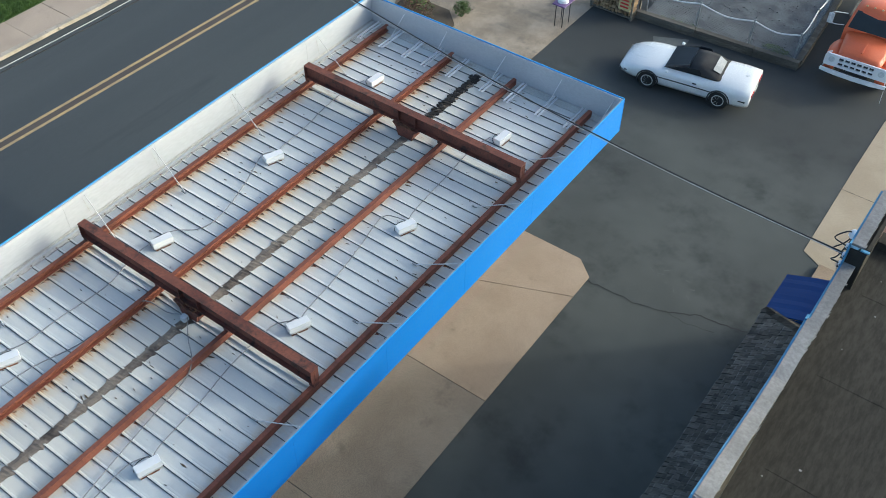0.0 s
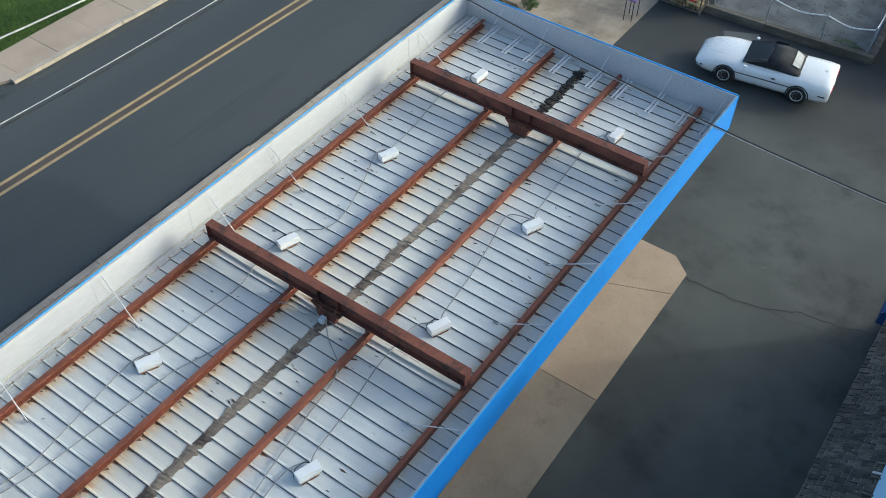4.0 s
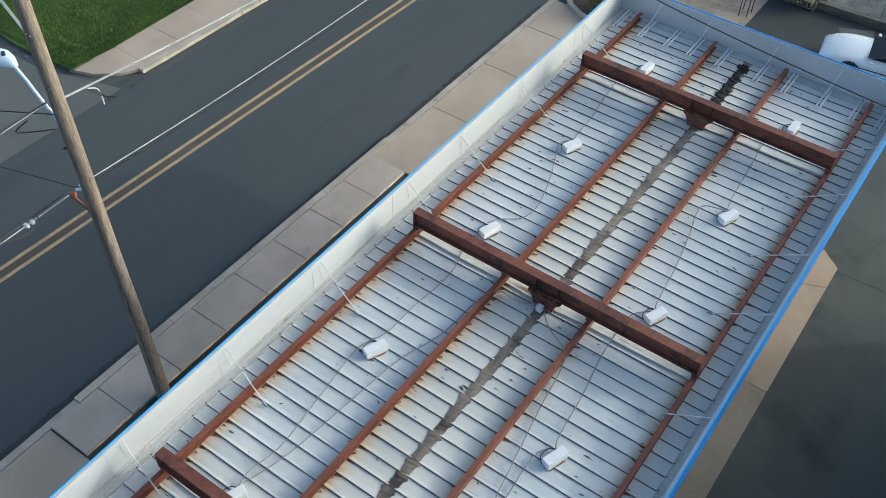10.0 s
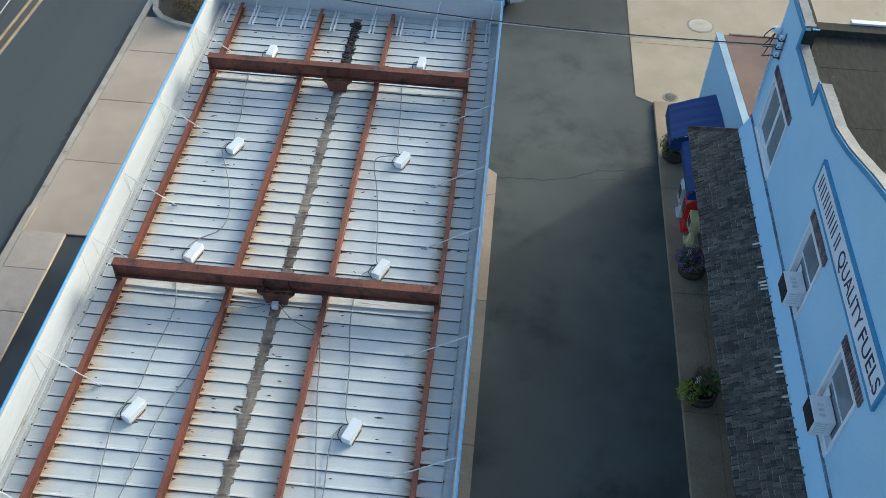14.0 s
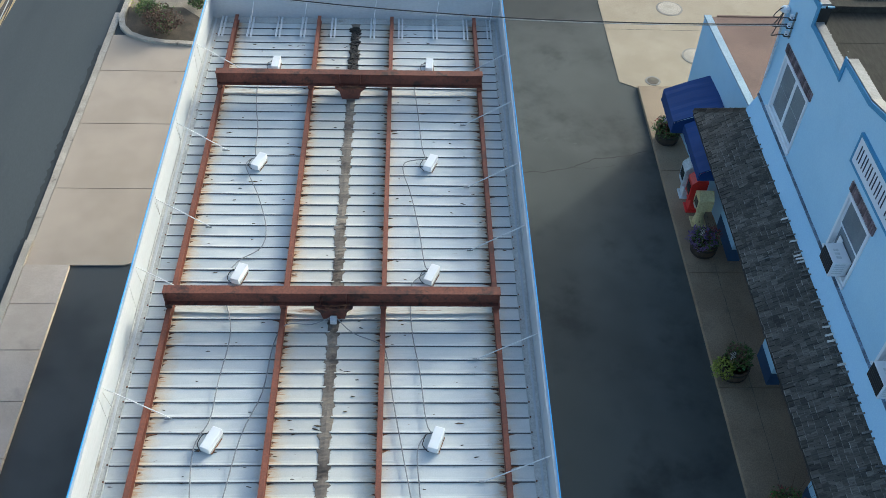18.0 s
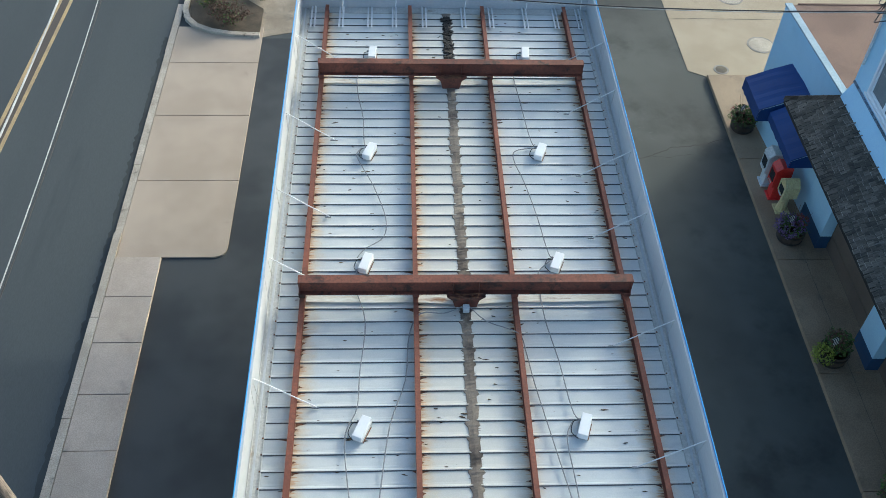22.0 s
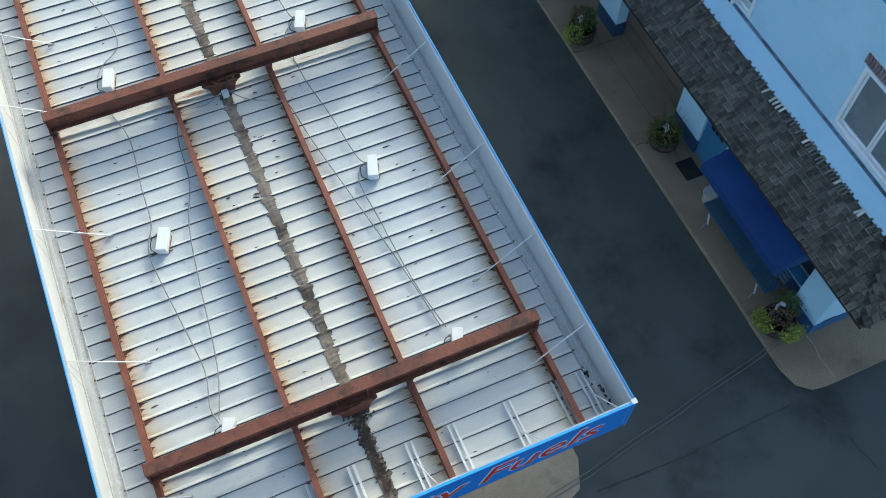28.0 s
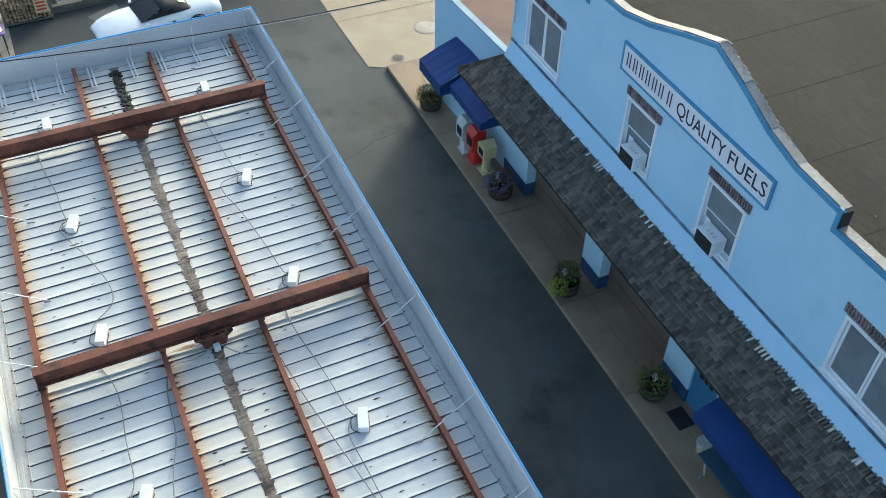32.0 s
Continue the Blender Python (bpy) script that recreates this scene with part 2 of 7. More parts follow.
M["coping"] = surface("silver_roof_coating", (0.15, 0.15, 0.152), (0.215, 0.215, 0.215), 1.2, 18, 0.6, grain=0.25, bump=0.3,
                      stain=(0.1, 0.095, 0.088), stain_scale=1.8, stain_from=0.6, stain_to=0.72)
M["membrane"] = surface("roof_membrane", (0.035, 0.033, 0.029), (0.052, 0.049, 0.042), 0.35, 14, 0.85, grain=0.3, bump=0.4,
                        stretch=(1.0, 0.25, 1.0), stain=(0.066, 0.061, 0.052), stain_scale=0.7, stain_from=0.6, stain_to=0.8)
M["brownroof"] = surface("brown_roofing", (0.15, 0.09, 0.072), (0.19, 0.115, 0.09), 0.8, 40, 0.9, grain=0.35, bump=0.4)
M["shake"] = surface("weathered_shake", (0.064, 0.055, 0.044), (0.1, 0.087, 0.07), 1.5, 16, 0.9, grain=0.5, bump=0.6,
                     stretch=(0.35, 2.5, 0.35), vary=0.52)
M["shakebutt"] = surface("worn_shake_butt", (0.12, 0.108, 0.092), (0.24, 0.215, 0.185), 2, 20, 0.9, vary=0.6)
# near black in place of the shade under and between shakes
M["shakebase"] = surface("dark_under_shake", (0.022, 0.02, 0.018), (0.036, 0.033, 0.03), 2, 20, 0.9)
M["midshake"] = surface("split_shake", (0.09, 0.083, 0.075), (0.15, 0.14, 0.127), 2, 20, 0.9, vary=0.55)
M["paleshake"] = surface("broken_pale_shake", (0.5, 0.47, 0.42), (0.6, 0.57, 0.52), 2, 20, 0.8, vary=0.2)
M["weathered"] = surface("weathered_band", (0.06, 0.075, 0.1), (0.16, 0.22, 0.3), 4.0, 30, 0.85, grain=0.5, bump=0.4)
M["annexcap"] = surface("weathered_blue_coping", (0.26, 0.35, 0.43), (0.34, 0.43, 0.5), 1.2, 25, 0.85, grain=0.2, bump=0.2)
M["lintel"] = surface("soldier_brick", (0.11, 0.08, 0.085), (0.22, 0.16, 0.165), 4, 30, 0.9, vary=0.5)
M["mortar"] = surface("pale_mortar", (0.45, 0.45, 0.47), (0.55, 0.55, 0.56), 3, 40, 0.9)
M["whitepaint"] = surface("white_window_paint", (0.7, 0.71, 0.74), (0.76, 0.77, 0.79), 1, 25, 0.5, grain=0.06, bump=0.05)
# grey pane colour for the screens and the sky's reflection, painted in
M["glass"] = surface("screen_and_sky_glass", (0.16, 0.18, 0.2), (0.2, 0.22, 0.235), 1.5, 200, 0.2, grain=0.1, bump=0)
M["darkglass"] = glass_of("dark_glass")
M["blind"] = surface("green_blind", (0.16, 0.19, 0.15), (0.2, 0.23, 0.18), 1, 20, 0.8)
M["dark"] = surface("dark_recess", (0.035, 0.036, 0.04), (0.05, 0.05, 0.055), 1, 20, 0.7)
M["baydoor"] = surface("bay_shutter", (0.105, 0.076, 0.058), (0.13, 0.096, 0.074), 0.8, 25, 0.7, grain=0.2)
M["signwhite"] = surface("sign_white", (0.72, 0.73, 0.78), (0.76, 0.77, 0.8), 1, 20, 0.5, grain=0.04, bump=0)
M["ink"] = surface("navy_lettering", (0.02, 0.022, 0.045), (0.025, 0.028, 0.055), 1, 20, 0.5, bump=0)
M["red"] = surface("red_paint", (0.55, 0.025, 0.022), (0.6, 0.03, 0.028), 1, 20, 0.4, bump=0)
M["tanplastic"] = surface("tan_plastic", (0.55, 0.45, 0.22), (0.6, 0.5, 0.27), 1, 20, 0.5, bump=0.05)
M["palegrey"] = surface("pale_grey_metal", (0.5, 0.53, 0.55), (0.58, 0.6, 0.62), 1, 20, 0.5, bump=0.05)
M["canvas"] = surface("royal_blue_canvas", (0.005, 0.036, 0.155), (0.007, 0.045, 0.18), 0.8, 40, 0.75, grain=0.15, bump=0.2)
M["benchblue"] = surface("worn_blue_bench_paint", (0.026, 0.072, 0.12), (0.038, 0.09, 0.14), 2, 25, 0.7, grain=0.3, bump=0.2)
M["beamstain"] = surface("rust_washed_flashing", (0.58, 0.53, 0.45), (0.66, 0.65, 0.6), 3.0, 25, 0.75, grain=0.2, stretch=(0.3, 2.5, 1), stain=(0.24, 0.12, 0.06), stain_scale=3.5, stain_from=0.56, stain_to=0.7)
M["barrel"] = surface("dark_barrel_wood", (0.045, 0.032, 0.024), (0.08, 0.055, 0.04), 2, 25, 0.85, stretch=(3, 3, 0.4), bump=0.4)
M["hoop"] = surface("iron_hoop", (0.03, 0.03, 0.03), (0.06, 0.05, 0.045), 3, 30, 0.6, metal=0.6)
M["leaf"] = surface("green_leaf", (0.05, 0.095, 0.018), (0.1, 0.16, 0.03), 3, 12, 0.6, vary=0.4, bump=0)
M["limeleaf"] = surface("lime_leaf", (0.21, 0.25, 0.03), (0.31, 0.34, 0.05), 3, 12, 0.6, vary=0.3, bump=0)
M["flower"] = surface("purple_petal", (0.13, 0.07, 0.2), (0.2, 0.12, 0.28), 3, 12, 0.6, vary=0.4, bump=0)
M["redflower"] = surface("dull_red_petal", (0.2, 0.04, 0.04), (0.28, 0.07, 0.05), 3, 12, 0.6, vary=0.4, bump=0)
M["twig"] = surface("brown_twig", (0.09, 0.055, 0.04), (0.16, 0.095, 0.06), 3, 12, 0.9, vary=0.4, bump=0)
M["rubber"] = surface("black_rubber", (0.012, 0.012, 0.012), (0.02, 0.02, 0.02), 3, 40, 0.8)
M["carwhite"] = surface("white_car_paint", (0.76, 0.77, 0.78), (0.79, 0.8, 0.8), 1, 20, 0.25, grain=0.02, bump=0, coat=0.6)
M["softtop"] = surface("black_soft_top", (0.018, 0.018, 0.02), (0.03, 0.03, 0.032), 2, 60, 0.85, bump=0.3)
M["rim"] = surface("alloy_rim", (0.5, 0.5, 0.5), (0.6, 0.6, 0.6), 2, 20, 0.4, metal=0.25, bump=0)
M["orange"] = surface("orange_truck_paint", (0.62, 0.125, 0.045), (0.68, 0.15, 0.06), 1.2, 20, 0.4, grain=0.08, bump=0)
M["wood"] = surface("pole_wood", (0.15, 0.118, 0.092), (0.235, 0.19, 0.152), 0.8, 20, 0.9, grain=0.6, bump=0.5, stretch=(3, 3, 0.15),
                    stain=(0.1, 0.07, 0.05), stain_scale=1.5, stain_from=0.6, stain_to=0.75)
M["tie"] = surface("timber_sleeper", (0.075, 0.07, 0.058), (0.13, 0.12, 0.1), 1.5, 25, 0.95, grain=0.45, bump=0.6, stretch=(0.4, 2, 2), vary=0.25)
M["logend"] = surface("split_log", (0.3, 0.2, 0.11), (0.42, 0.3, 0.18), 3, 25, 0.9, vary=0.45)
M["silver"] = surface("silver_cable", (0.3, 0.31, 0.32), (0.4, 0.41, 0.42), 2, 25, 0.5, bump=0)
M["post"] = surface("grey_steel_post", (0.24, 0.26, 0.27), (0.34, 0.35, 0.36), 2, 25, 0.55, metal=0.4)
M["lampblue"] = surface("pale_lamp_shell", (0.55, 0.66, 0.76), (0.62, 0.72, 0.8), 1, 20, 0.4, bump=0)
M["iron"] = surface("cast_iron", (0.24, 0.22, 0.2), (0.32, 0.29, 0.26), 3, 30, 0.8, metal=0.3)
M["yellowsign"] = surface("yellow_sign", (0.75, 0.62, 0.03), (0.8, 0.66, 0.04), 1, 20, 0.5, bump=0)
M["plate"] = surface("mat_rubber", (0.02, 0.02, 0.021), (0.032, 0.032, 0.033), 3, 80, 0.95, bump=0.5)
M["bucketwhite"] = surface("dirty_white_plastic", (0.45, 0.44, 0.4), (0.56, 0.55, 0.5), 3, 20, 0.6)


def deck_paint():
    """White sheet steel: rust that runs from the purlins towards the middle valley, each rib's shade painted as a dark
    foot line.
    """
    m, n, l, p = nodes_of("rust_streaked_white_deck")
    pos = n.new("ShaderNodeNewGeometry").outputs["Position"]
    sep = n.new("ShaderNodeSeparateXYZ")
    l.new(pos, sep.inputs[0])
    x, y = sep.outputs[0], sep.outputs[1]
    ax = math_of(n, l, "ABSOLUTE", x)
    big = noise_of(n, l, pos, 0.7, 3.0, 0.6)
    brush = noise_of(n, l, pos, 1.6, 2.0, 0.5, (1.0, 1.9, 1.0))
    streak = noise_of(n, l, pos, 3.0, 5.0, 0.6, (0.35, 3.0, 1.0))
    col = mix_of(n, l, ramp_of(n, l, big, 0.3, 0.7), (0.55, 0.57, 0.565), (0.615, 0.622, 0.6))
    col = mix_of(n, l, ramp_of(n, l, brush, 0.46, 0.56, 0.0, 0.5), col, (0.51, 0.54, 0.55))
    col = mix_of(n, l, ramp_of(n, l, streak, 0.52, 0.75, 0.0, 0.4), col, (0.46, 0.49, 0.51))
    # distance inwards from the nearest purlin, on its side towards the valley
    run = None
    for px in (3.03, 0.925):
        d = math_of(n, l, "SUBTRACT", px, ax)
        d = math_of(n, l, "ADD", math_of(n, l, "ABSOLUTE", d), math_of(n, l, "MULTIPLY", math_of(n, l, "LESS_THAN", d, 0.0), 0.16))
        run = d if run is None else math_of(n, l, "MINIMUM", run, d)
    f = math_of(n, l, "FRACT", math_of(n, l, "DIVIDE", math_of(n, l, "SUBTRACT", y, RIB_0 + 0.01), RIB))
    wob = noise_of(n, l, pos, 5.0, 4.0, 0.65, (1.0, 1.6, 1.0))
    wash = math_of(n, l, "ADD", run, math_of(n, l, "MULTIPLY", wob, -0.5))
    col = mix_of(n, l, ramp_of(n, l, wash, -0.22, 0.14, 0.62, 0.0), col, (0.6, 0.46, 0.28))
    # warm film over the strip between the inner purlins
    mid = math_of(n, l, "ADD", ax, math_of(n, l, "MULTIPLY", streak, 0.8))
    col = mix_of(n, l, ramp_of(n, l, mid, 0.7, 1.45, 0.42, 0.0), col, (0.64, 0.575, 0.46))
    # thin rust runs, many to a pan
    lick = noise_of(n, l, pos, 7.0, 4.0, 0.62, (0.4, 6.5, 1.0))
    tongue = math_of(n, l, "ADD", math_of(n, l, "MULTIPLY", run, 3.2), math_of(n, l, "MULTIPLY", lick, -2.4))
    col = mix_of(n, l, ramp_of(n, l, tongue, -1.1, -0.84, 0.62, 0.0), col, (0.5, 0.25, 0.1))
    col = mix_of(n, l, ramp_of(n, l, tongue, -1.42, -1.24, 0.95, 0.0), col, (0.14, 0.055, 0.03))
    # the same along the valley edge
    vedge = math_of(n, l, "ADD", math_of(n, l, "MULTIPLY", ax, 3.2), math_of(n, l, "MULTIPLY", lick, -1.5))
    col = mix_of(n, l, ramp_of(n, l, vedge, -0.62, -0.5, 0.8, 0.0), col, (0.12, 0.075, 0.05))
    spots = noise_of(n, l, pos, 9.0, 3.0, 0.5, (0.8, 3.0, 1.0))
    col = mix_of(n, l, ramp_of(n, l, spots, 0.72, 0.78, 0.0, 0.7), col, (0.2, 0.14, 0.1))
    # the rib's shade, painted as a dark line along its south foot
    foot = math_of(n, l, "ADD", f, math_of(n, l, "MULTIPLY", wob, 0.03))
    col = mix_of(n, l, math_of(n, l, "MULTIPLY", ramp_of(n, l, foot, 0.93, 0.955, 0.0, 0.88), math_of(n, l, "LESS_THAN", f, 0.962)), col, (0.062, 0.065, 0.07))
    fine = noise_of(n, l, pos, 60.0, 4.0, 0.6)
    col = mix_of(n, l, 0.07, col, mix_of(n, l, ramp_of(n, l, fine, 0.3, 0.7), (0.1, 0.1, 0.1), (1.0, 1.0, 1.0)), "OVERLAY")
    rnd = n.new("ShaderNodeObjectInfo").outputs["Random"]
    col = mix_of(n, l, 1.0, col, mix_of(n, l, rnd, (0.89, 0.905, 0.92), (1.04, 1.04, 1.03)), "MULTIPLY")
    l.new(col, p.inputs["Base Color"])
    l.new(ramp_of(n, l, streak, 0.3, 0.7, 0.6, 0.78), p.inputs["Roughness"])
    p.inputs["Specular IOR Level"].default_value = 0.3
    bump_of(n, l, p, big, 0.15, 0.02)
    return m


M["membrane"].node_tree.nodes["Principled BSDF"].inputs["Specular IOR Level"].default_value = 0.08
PURLIN_X = (-3.03, -0.93, 0.92, 3.03)
RIB, RIB_0 = 0.309, 0.07
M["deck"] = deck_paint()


# ---- building blocks ----
ORG = {}


def thing(name, at, label, category, group="", kind="", local=False, rz=0.0):
    ob = new(name)
    ob.location = at
    ob.rotation_euler = (0, 0, radians(rz))
    ob.empty_display_size = 0.2
    ORG[ob.name] = Vector((0, 0, 0)) if local else Vector(at)
    return tagged(ob, label, category, group, kind)


def mesh_of(name, bm, m, shift=None, smooth=False):
    if shift is not None and shift.length > 0:
        bmesh.ops.translate(bm, verts=bm.verts, vec=-shift)
    bmesh.ops.recalc_face_normals(bm, faces=bm.faces)
    me = bpy.data.meshes.new(name)
    bm.to_mesh(me)
    bm.free()
    me.materials.append(m)
    if smooth:
        for f in me.polygons:
            f.use_smooth = True
    return me


def part(name, bm, m, parent, label="", smooth=False):
    """One bmesh as one mesh object under a thing or a part."""
    shift = ORG[parent.name]
    ob = new(name, mesh_of(name, bm, m, shift, smooth))
    ob.parent = parent
    ORG[ob.name] = shift
    return tagged(ob, label)


def piece(name, me, parent, at, rot=(0, 0, 0)):
    """An object of its own on a shared mesh, under a thing."""
    ob = new(name, me)
    ob.parent = parent
    ob.location, ob.rotation_euler = Vector(at) - ORG[parent.name], rot
    return ob


def solo(name, bm, m, label, category="", group="", kind="", smooth=False):
    """A thing that is one mesh, with its origin at the middle of its base."""
    xs = [v.co for v in bm.verts]
    at = Vector(((min(v.x for v in xs) + max(v.x for v in xs)) / 2, (min(v.y for v in xs) + max(v.y for v in xs)) / 2, min(v.z for v in xs)))
    ob = new(name, mesh_of(name, bm, m, at, smooth))
    ob.location = at
    ORG[ob.name] = at
    return tagged(ob, label, category, group, kind)


def box(x0, x1, y0, y1, z0, z1, bm=None, bevel=0.0, segs=1):
    bm = bm or bmesh.new()
    r = bmesh.ops.create_cube(bm, size=1.0)
    for v in r["verts"]:
        v.co = ((x0 + x1) / 2 + v.co.x * (x1 - x0), (y0 + y1) / 2 + v.co.y * (y1 - y0), (z0 + z1) / 2 + v.co.z * (z1 - z0))
    if bevel:
        es = list({e for v in r["verts"] for e in v.link_edges})
        bmesh.ops.bevel(bm, geom=es, offset=bevel, segments=segs, affect="EDGES", profile=0.6)
    return bm


def prism(pts, axis, a, b, bm=None):
    """A polygon of (u, v) pairs pushed along an axis from a to b: 'x' takes (y, z), 'y' takes (x, z), 'z' takes (x, y)."""
    bm = bm or bmesh.new()
    put = {"x": lambda u, v, w: (w, u, v), "y": lambda u, v, w: (u, w, v), "z": lambda u, v, w: (u, v, w)}[axis]
    lo, hi = [bm.verts.new(put(u, v, a)) for u, v in pts], [bm.verts.new(put(u, v, b)) for u, v in pts]
    k = len(pts)
    bm.faces.new(lo), bm.faces.new(hi[::-1])
    for i in range(k):
        bm.faces.new((lo[i], lo[(i + 1) % k], hi[(i + 1) % k], hi[i]))
    return bm


def rod(a, b, r0, r1=None, sides=8, bm=None, caps=True):
    bm = bm or bmesh.new()
    a, b = Vector(a), Vector(b)
    r1 = r0 if r1 is None else r1
    q = (b - a).to_track_quat("Z", "Y")
    rings = []
    for c, r in ((a, r0), (b, r1)):
        rings.append([bm.verts.new(c + q @ Vector((r * math.cos(t), r * math.sin(t), 0))) for t in (2 * math.pi * i / sides for i in range(sides))])
    for i in range(sides):
        bm.faces.new((rings[0][i], rings[0][(i + 1) % sides], rings[1][(i + 1) % sides], rings[1][i]))
    if caps:
        bm.faces.new(rings[0][::-1]), bm.faces.new(rings[1])
    return bm


def lathe(profile, sides=16, at=(0, 0, 0), bm=None, wob=0.0):
    """A profile of (radius, height) turned about the upright axis."""
    bm = bm or bmesh.new()
    rings = []
    for r, z in profile:
        rings.append([bm.verts.new((at[0] + r * math.cos(t) * (1 + wob * math.sin(3 * t + z)), at[1] + r * math.sin(t), at[2] + z)) for t in (2 * math.pi * i / sides for i in range(sides))])
    for a, b in zip(rings, rings[1:]):
        for i in range(sides):
            bm.faces.new((a[i], a[(i + 1) % sides], b[(i + 1) % sides], b[i]))
    bm.faces.new(rings[0][::-1]), bm.faces.new(rings[-1])
    return bm


def tube(pts, r, sides=6, bm=None, smooth_steps=4):
    """A round cable through the points, eased between them."""
    bm = bm or bmesh.new()
    P = [Vector(p) for p in pts]
    path = []
    for i in range(len(P) - 1):
        p0, p1, p2, p3 = P[max(i - 1, 0)], P[i], P[i + 1], P[min(i + 2, len(P) - 1)]
        for s in range(smooth_steps):
            t = s / smooth_steps
            path.append(0.5 * ((2 * p1) + (p2 - p0) * t + (2 * p0 - 5 * p1 + 4 * p2 - p3) * t * t + (3 * p1 - p0 - 3 * p2 + p3) * t ** 3))
    path.append(P[-1])
    rings = []
    for i, c in enumerate(path):
        d = (path[min(i + 1, len(path) - 1)] - path[max(i - 1, 0)]).normalized()
        q = d.to_track_quat("Z", "Y")
        rings.append([bm.verts.new(c + q @ Vector((r * math.cos(2 * math.pi * k / sides), r * math.sin(2 * math.pi * k / sides), 0))) for k in range(sides)])
    for a, b in zip(rings, rings[1:]):
        for i in range(sides):
            bm.faces.new((a[i], a[(i + 1) % sides], b[(i + 1) % sides], b[i]))
    bm.faces.new(rings[0][::-1]), bm.faces.new(rings[-1])
    return bm


def loft(sections, bm=None, closed=True):
    """Rings of equal length, skinned one to the next."""
    bm = bm or bmesh.new()
    rings = [[bm.verts.new(p) for p in s] for s in sections]
    k = len(rings[0])
    for a, b in zip(rings, rings[1:]):
        for i in range(k if closed else k - 1):
            bm.faces.new((a[i], a[(i + 1) % k], b[(i + 1) % k], b[i]))
    if closed:
        bm.faces.new(rings[0][::-1]), bm.faces.new(rings[-1])
    return bm


def leaves(rnd, centre, radii, count, size, bm=None, shell=0.55):
    """Small folded leaves scattered through an uneven clump."""
    bm = bm or bmesh.new()
    for _ in range(count):
        d = Vector((rnd.gauss(0, 1), rnd.gauss(0, 1), rnd.gauss(0, 1))).normalized()
        k = shell + (1 - shell) * rnd.random() ** 0.5
        k *= 0.8 + 0.35 * noise.noise(d * 2.3 + Vector(centre))
        c = Vector(centre) + Vector((d.x * radii[0], d.y * radii[1], d.z * radii[2])) * k
        q = Euler((rnd.uniform(-1, 1), rnd.uniform(-1, 1), rnd.uniform(0, 6.3))).to_quaternion()
        s = size * rnd.uniform(0.6, 1.4)
        v = [bm.verts.new(c + q @ Vector(p) * s) for p in ((0, -0.5, 0), (0.28, 0, 0.08), (0, 0.5, 0), (-0.28, 0, 0.08))]
        bm.faces.new((v[0], v[1], v[2])), bm.faces.new((v[0], v[2], v[3]))
    return bm


def lettering(name, text, size, m, parent, place, extrude=0.006, shear=0.0, width=None, offset=0.0, label=""):
    """Words in the built-in font, as a mesh."""
    cu = bpy.data.curves.new(name, "FONT")
    cu.body, cu.size, cu.extrude, cu.shear, cu.offset = text, size, extrude, shear, offset
    cu.align_x, cu.align_y, cu.resolution_u = "LEFT", "BOTTOM_BASELINE", 3
    tmp = new(name + "_curve", cu)
    bpy.context.view_layer.update()
    me = bpy.data.meshes.new_from_object(tmp.evaluated_get(bpy.context.evaluated_depsgraph_get()))
    bpy.data.objects.remove(tmp)
    bpy.data.curves.remove(cu)
    if width:
        xs = [v.co.x for v in me.vertices]
        k = width / (max(xs) - min(xs))
        for v in me.vertices:
            v.co.x = (v.co.x - min(xs)) * k
    me.materials.clear()
    me.materials.append(m)
    ob = new(name, me)
    ob.parent = parent
    ob.matrix_basis = Matrix.Translation(-ORG[parent.name]) @ place
    return tagged(ob, label)


rnd = random.Random(7)


# ---- ground, road and pavements ----
def slab(name, pts, z0, z1, m, label, category="pavement", kind="structure"):
    return solo(name, prism(pts, "z", z0, z1), m, label, category, kind=kind)


def ribbon(pts, w, z, bm=None, jag=0.0, seed=1):
    """A flat strip with an uneven width, a hair above what it lies on."""
    bm = bm or bmesh.new()
    r = random.Random(seed)
    P = [Vector((*p, 0)) for p in pts]
    fine = []
    for a, b in zip(P, P[1:]):
        k = max(2, int((b - a).length / 0.12))
        fine += [a.lerp(b, i / k) for i in range(k)]
    fine.append(P[-1])
    prev = None
    for i, c in enumerate(fine):
        d = (fine[min(i + 1, len(fine) - 1)] - fine[max(i - 1, 0)]).normalized()
        s = Vector((-d.y, d.x, 0))
        c = c + s * r.uniform(-jag, jag)
        h = w * r.uniform(0.45, 1.0) / 2
        pair = [bm.verts.new((*(c + s * h).xy, z)), bm.verts.new((*(c - s * h).xy, z))]
        if prev:
            bm.faces.new((prev[0], pair[0], pair[1], prev[1]))
        prev = pair
    return bm


bm = bmesh.new()
bmesh.ops.create_grid(bm, x_segments=24, y_segments=24, size=260)
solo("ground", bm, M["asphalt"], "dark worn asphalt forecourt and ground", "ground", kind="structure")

# the sealed darker strip beside the canopy and the lane along the shop
slab("pavement_seal", [(-7.3, -6.2), (-3.9, -6.2), (-3.9, 15.0), (-5.66, 15.0), (-5.66, 5.2), (-7.3, 5.2)], -0.02, 0.004, M["seal"],
     "black sealed asphalt strip beside the canopy", "asphalt")
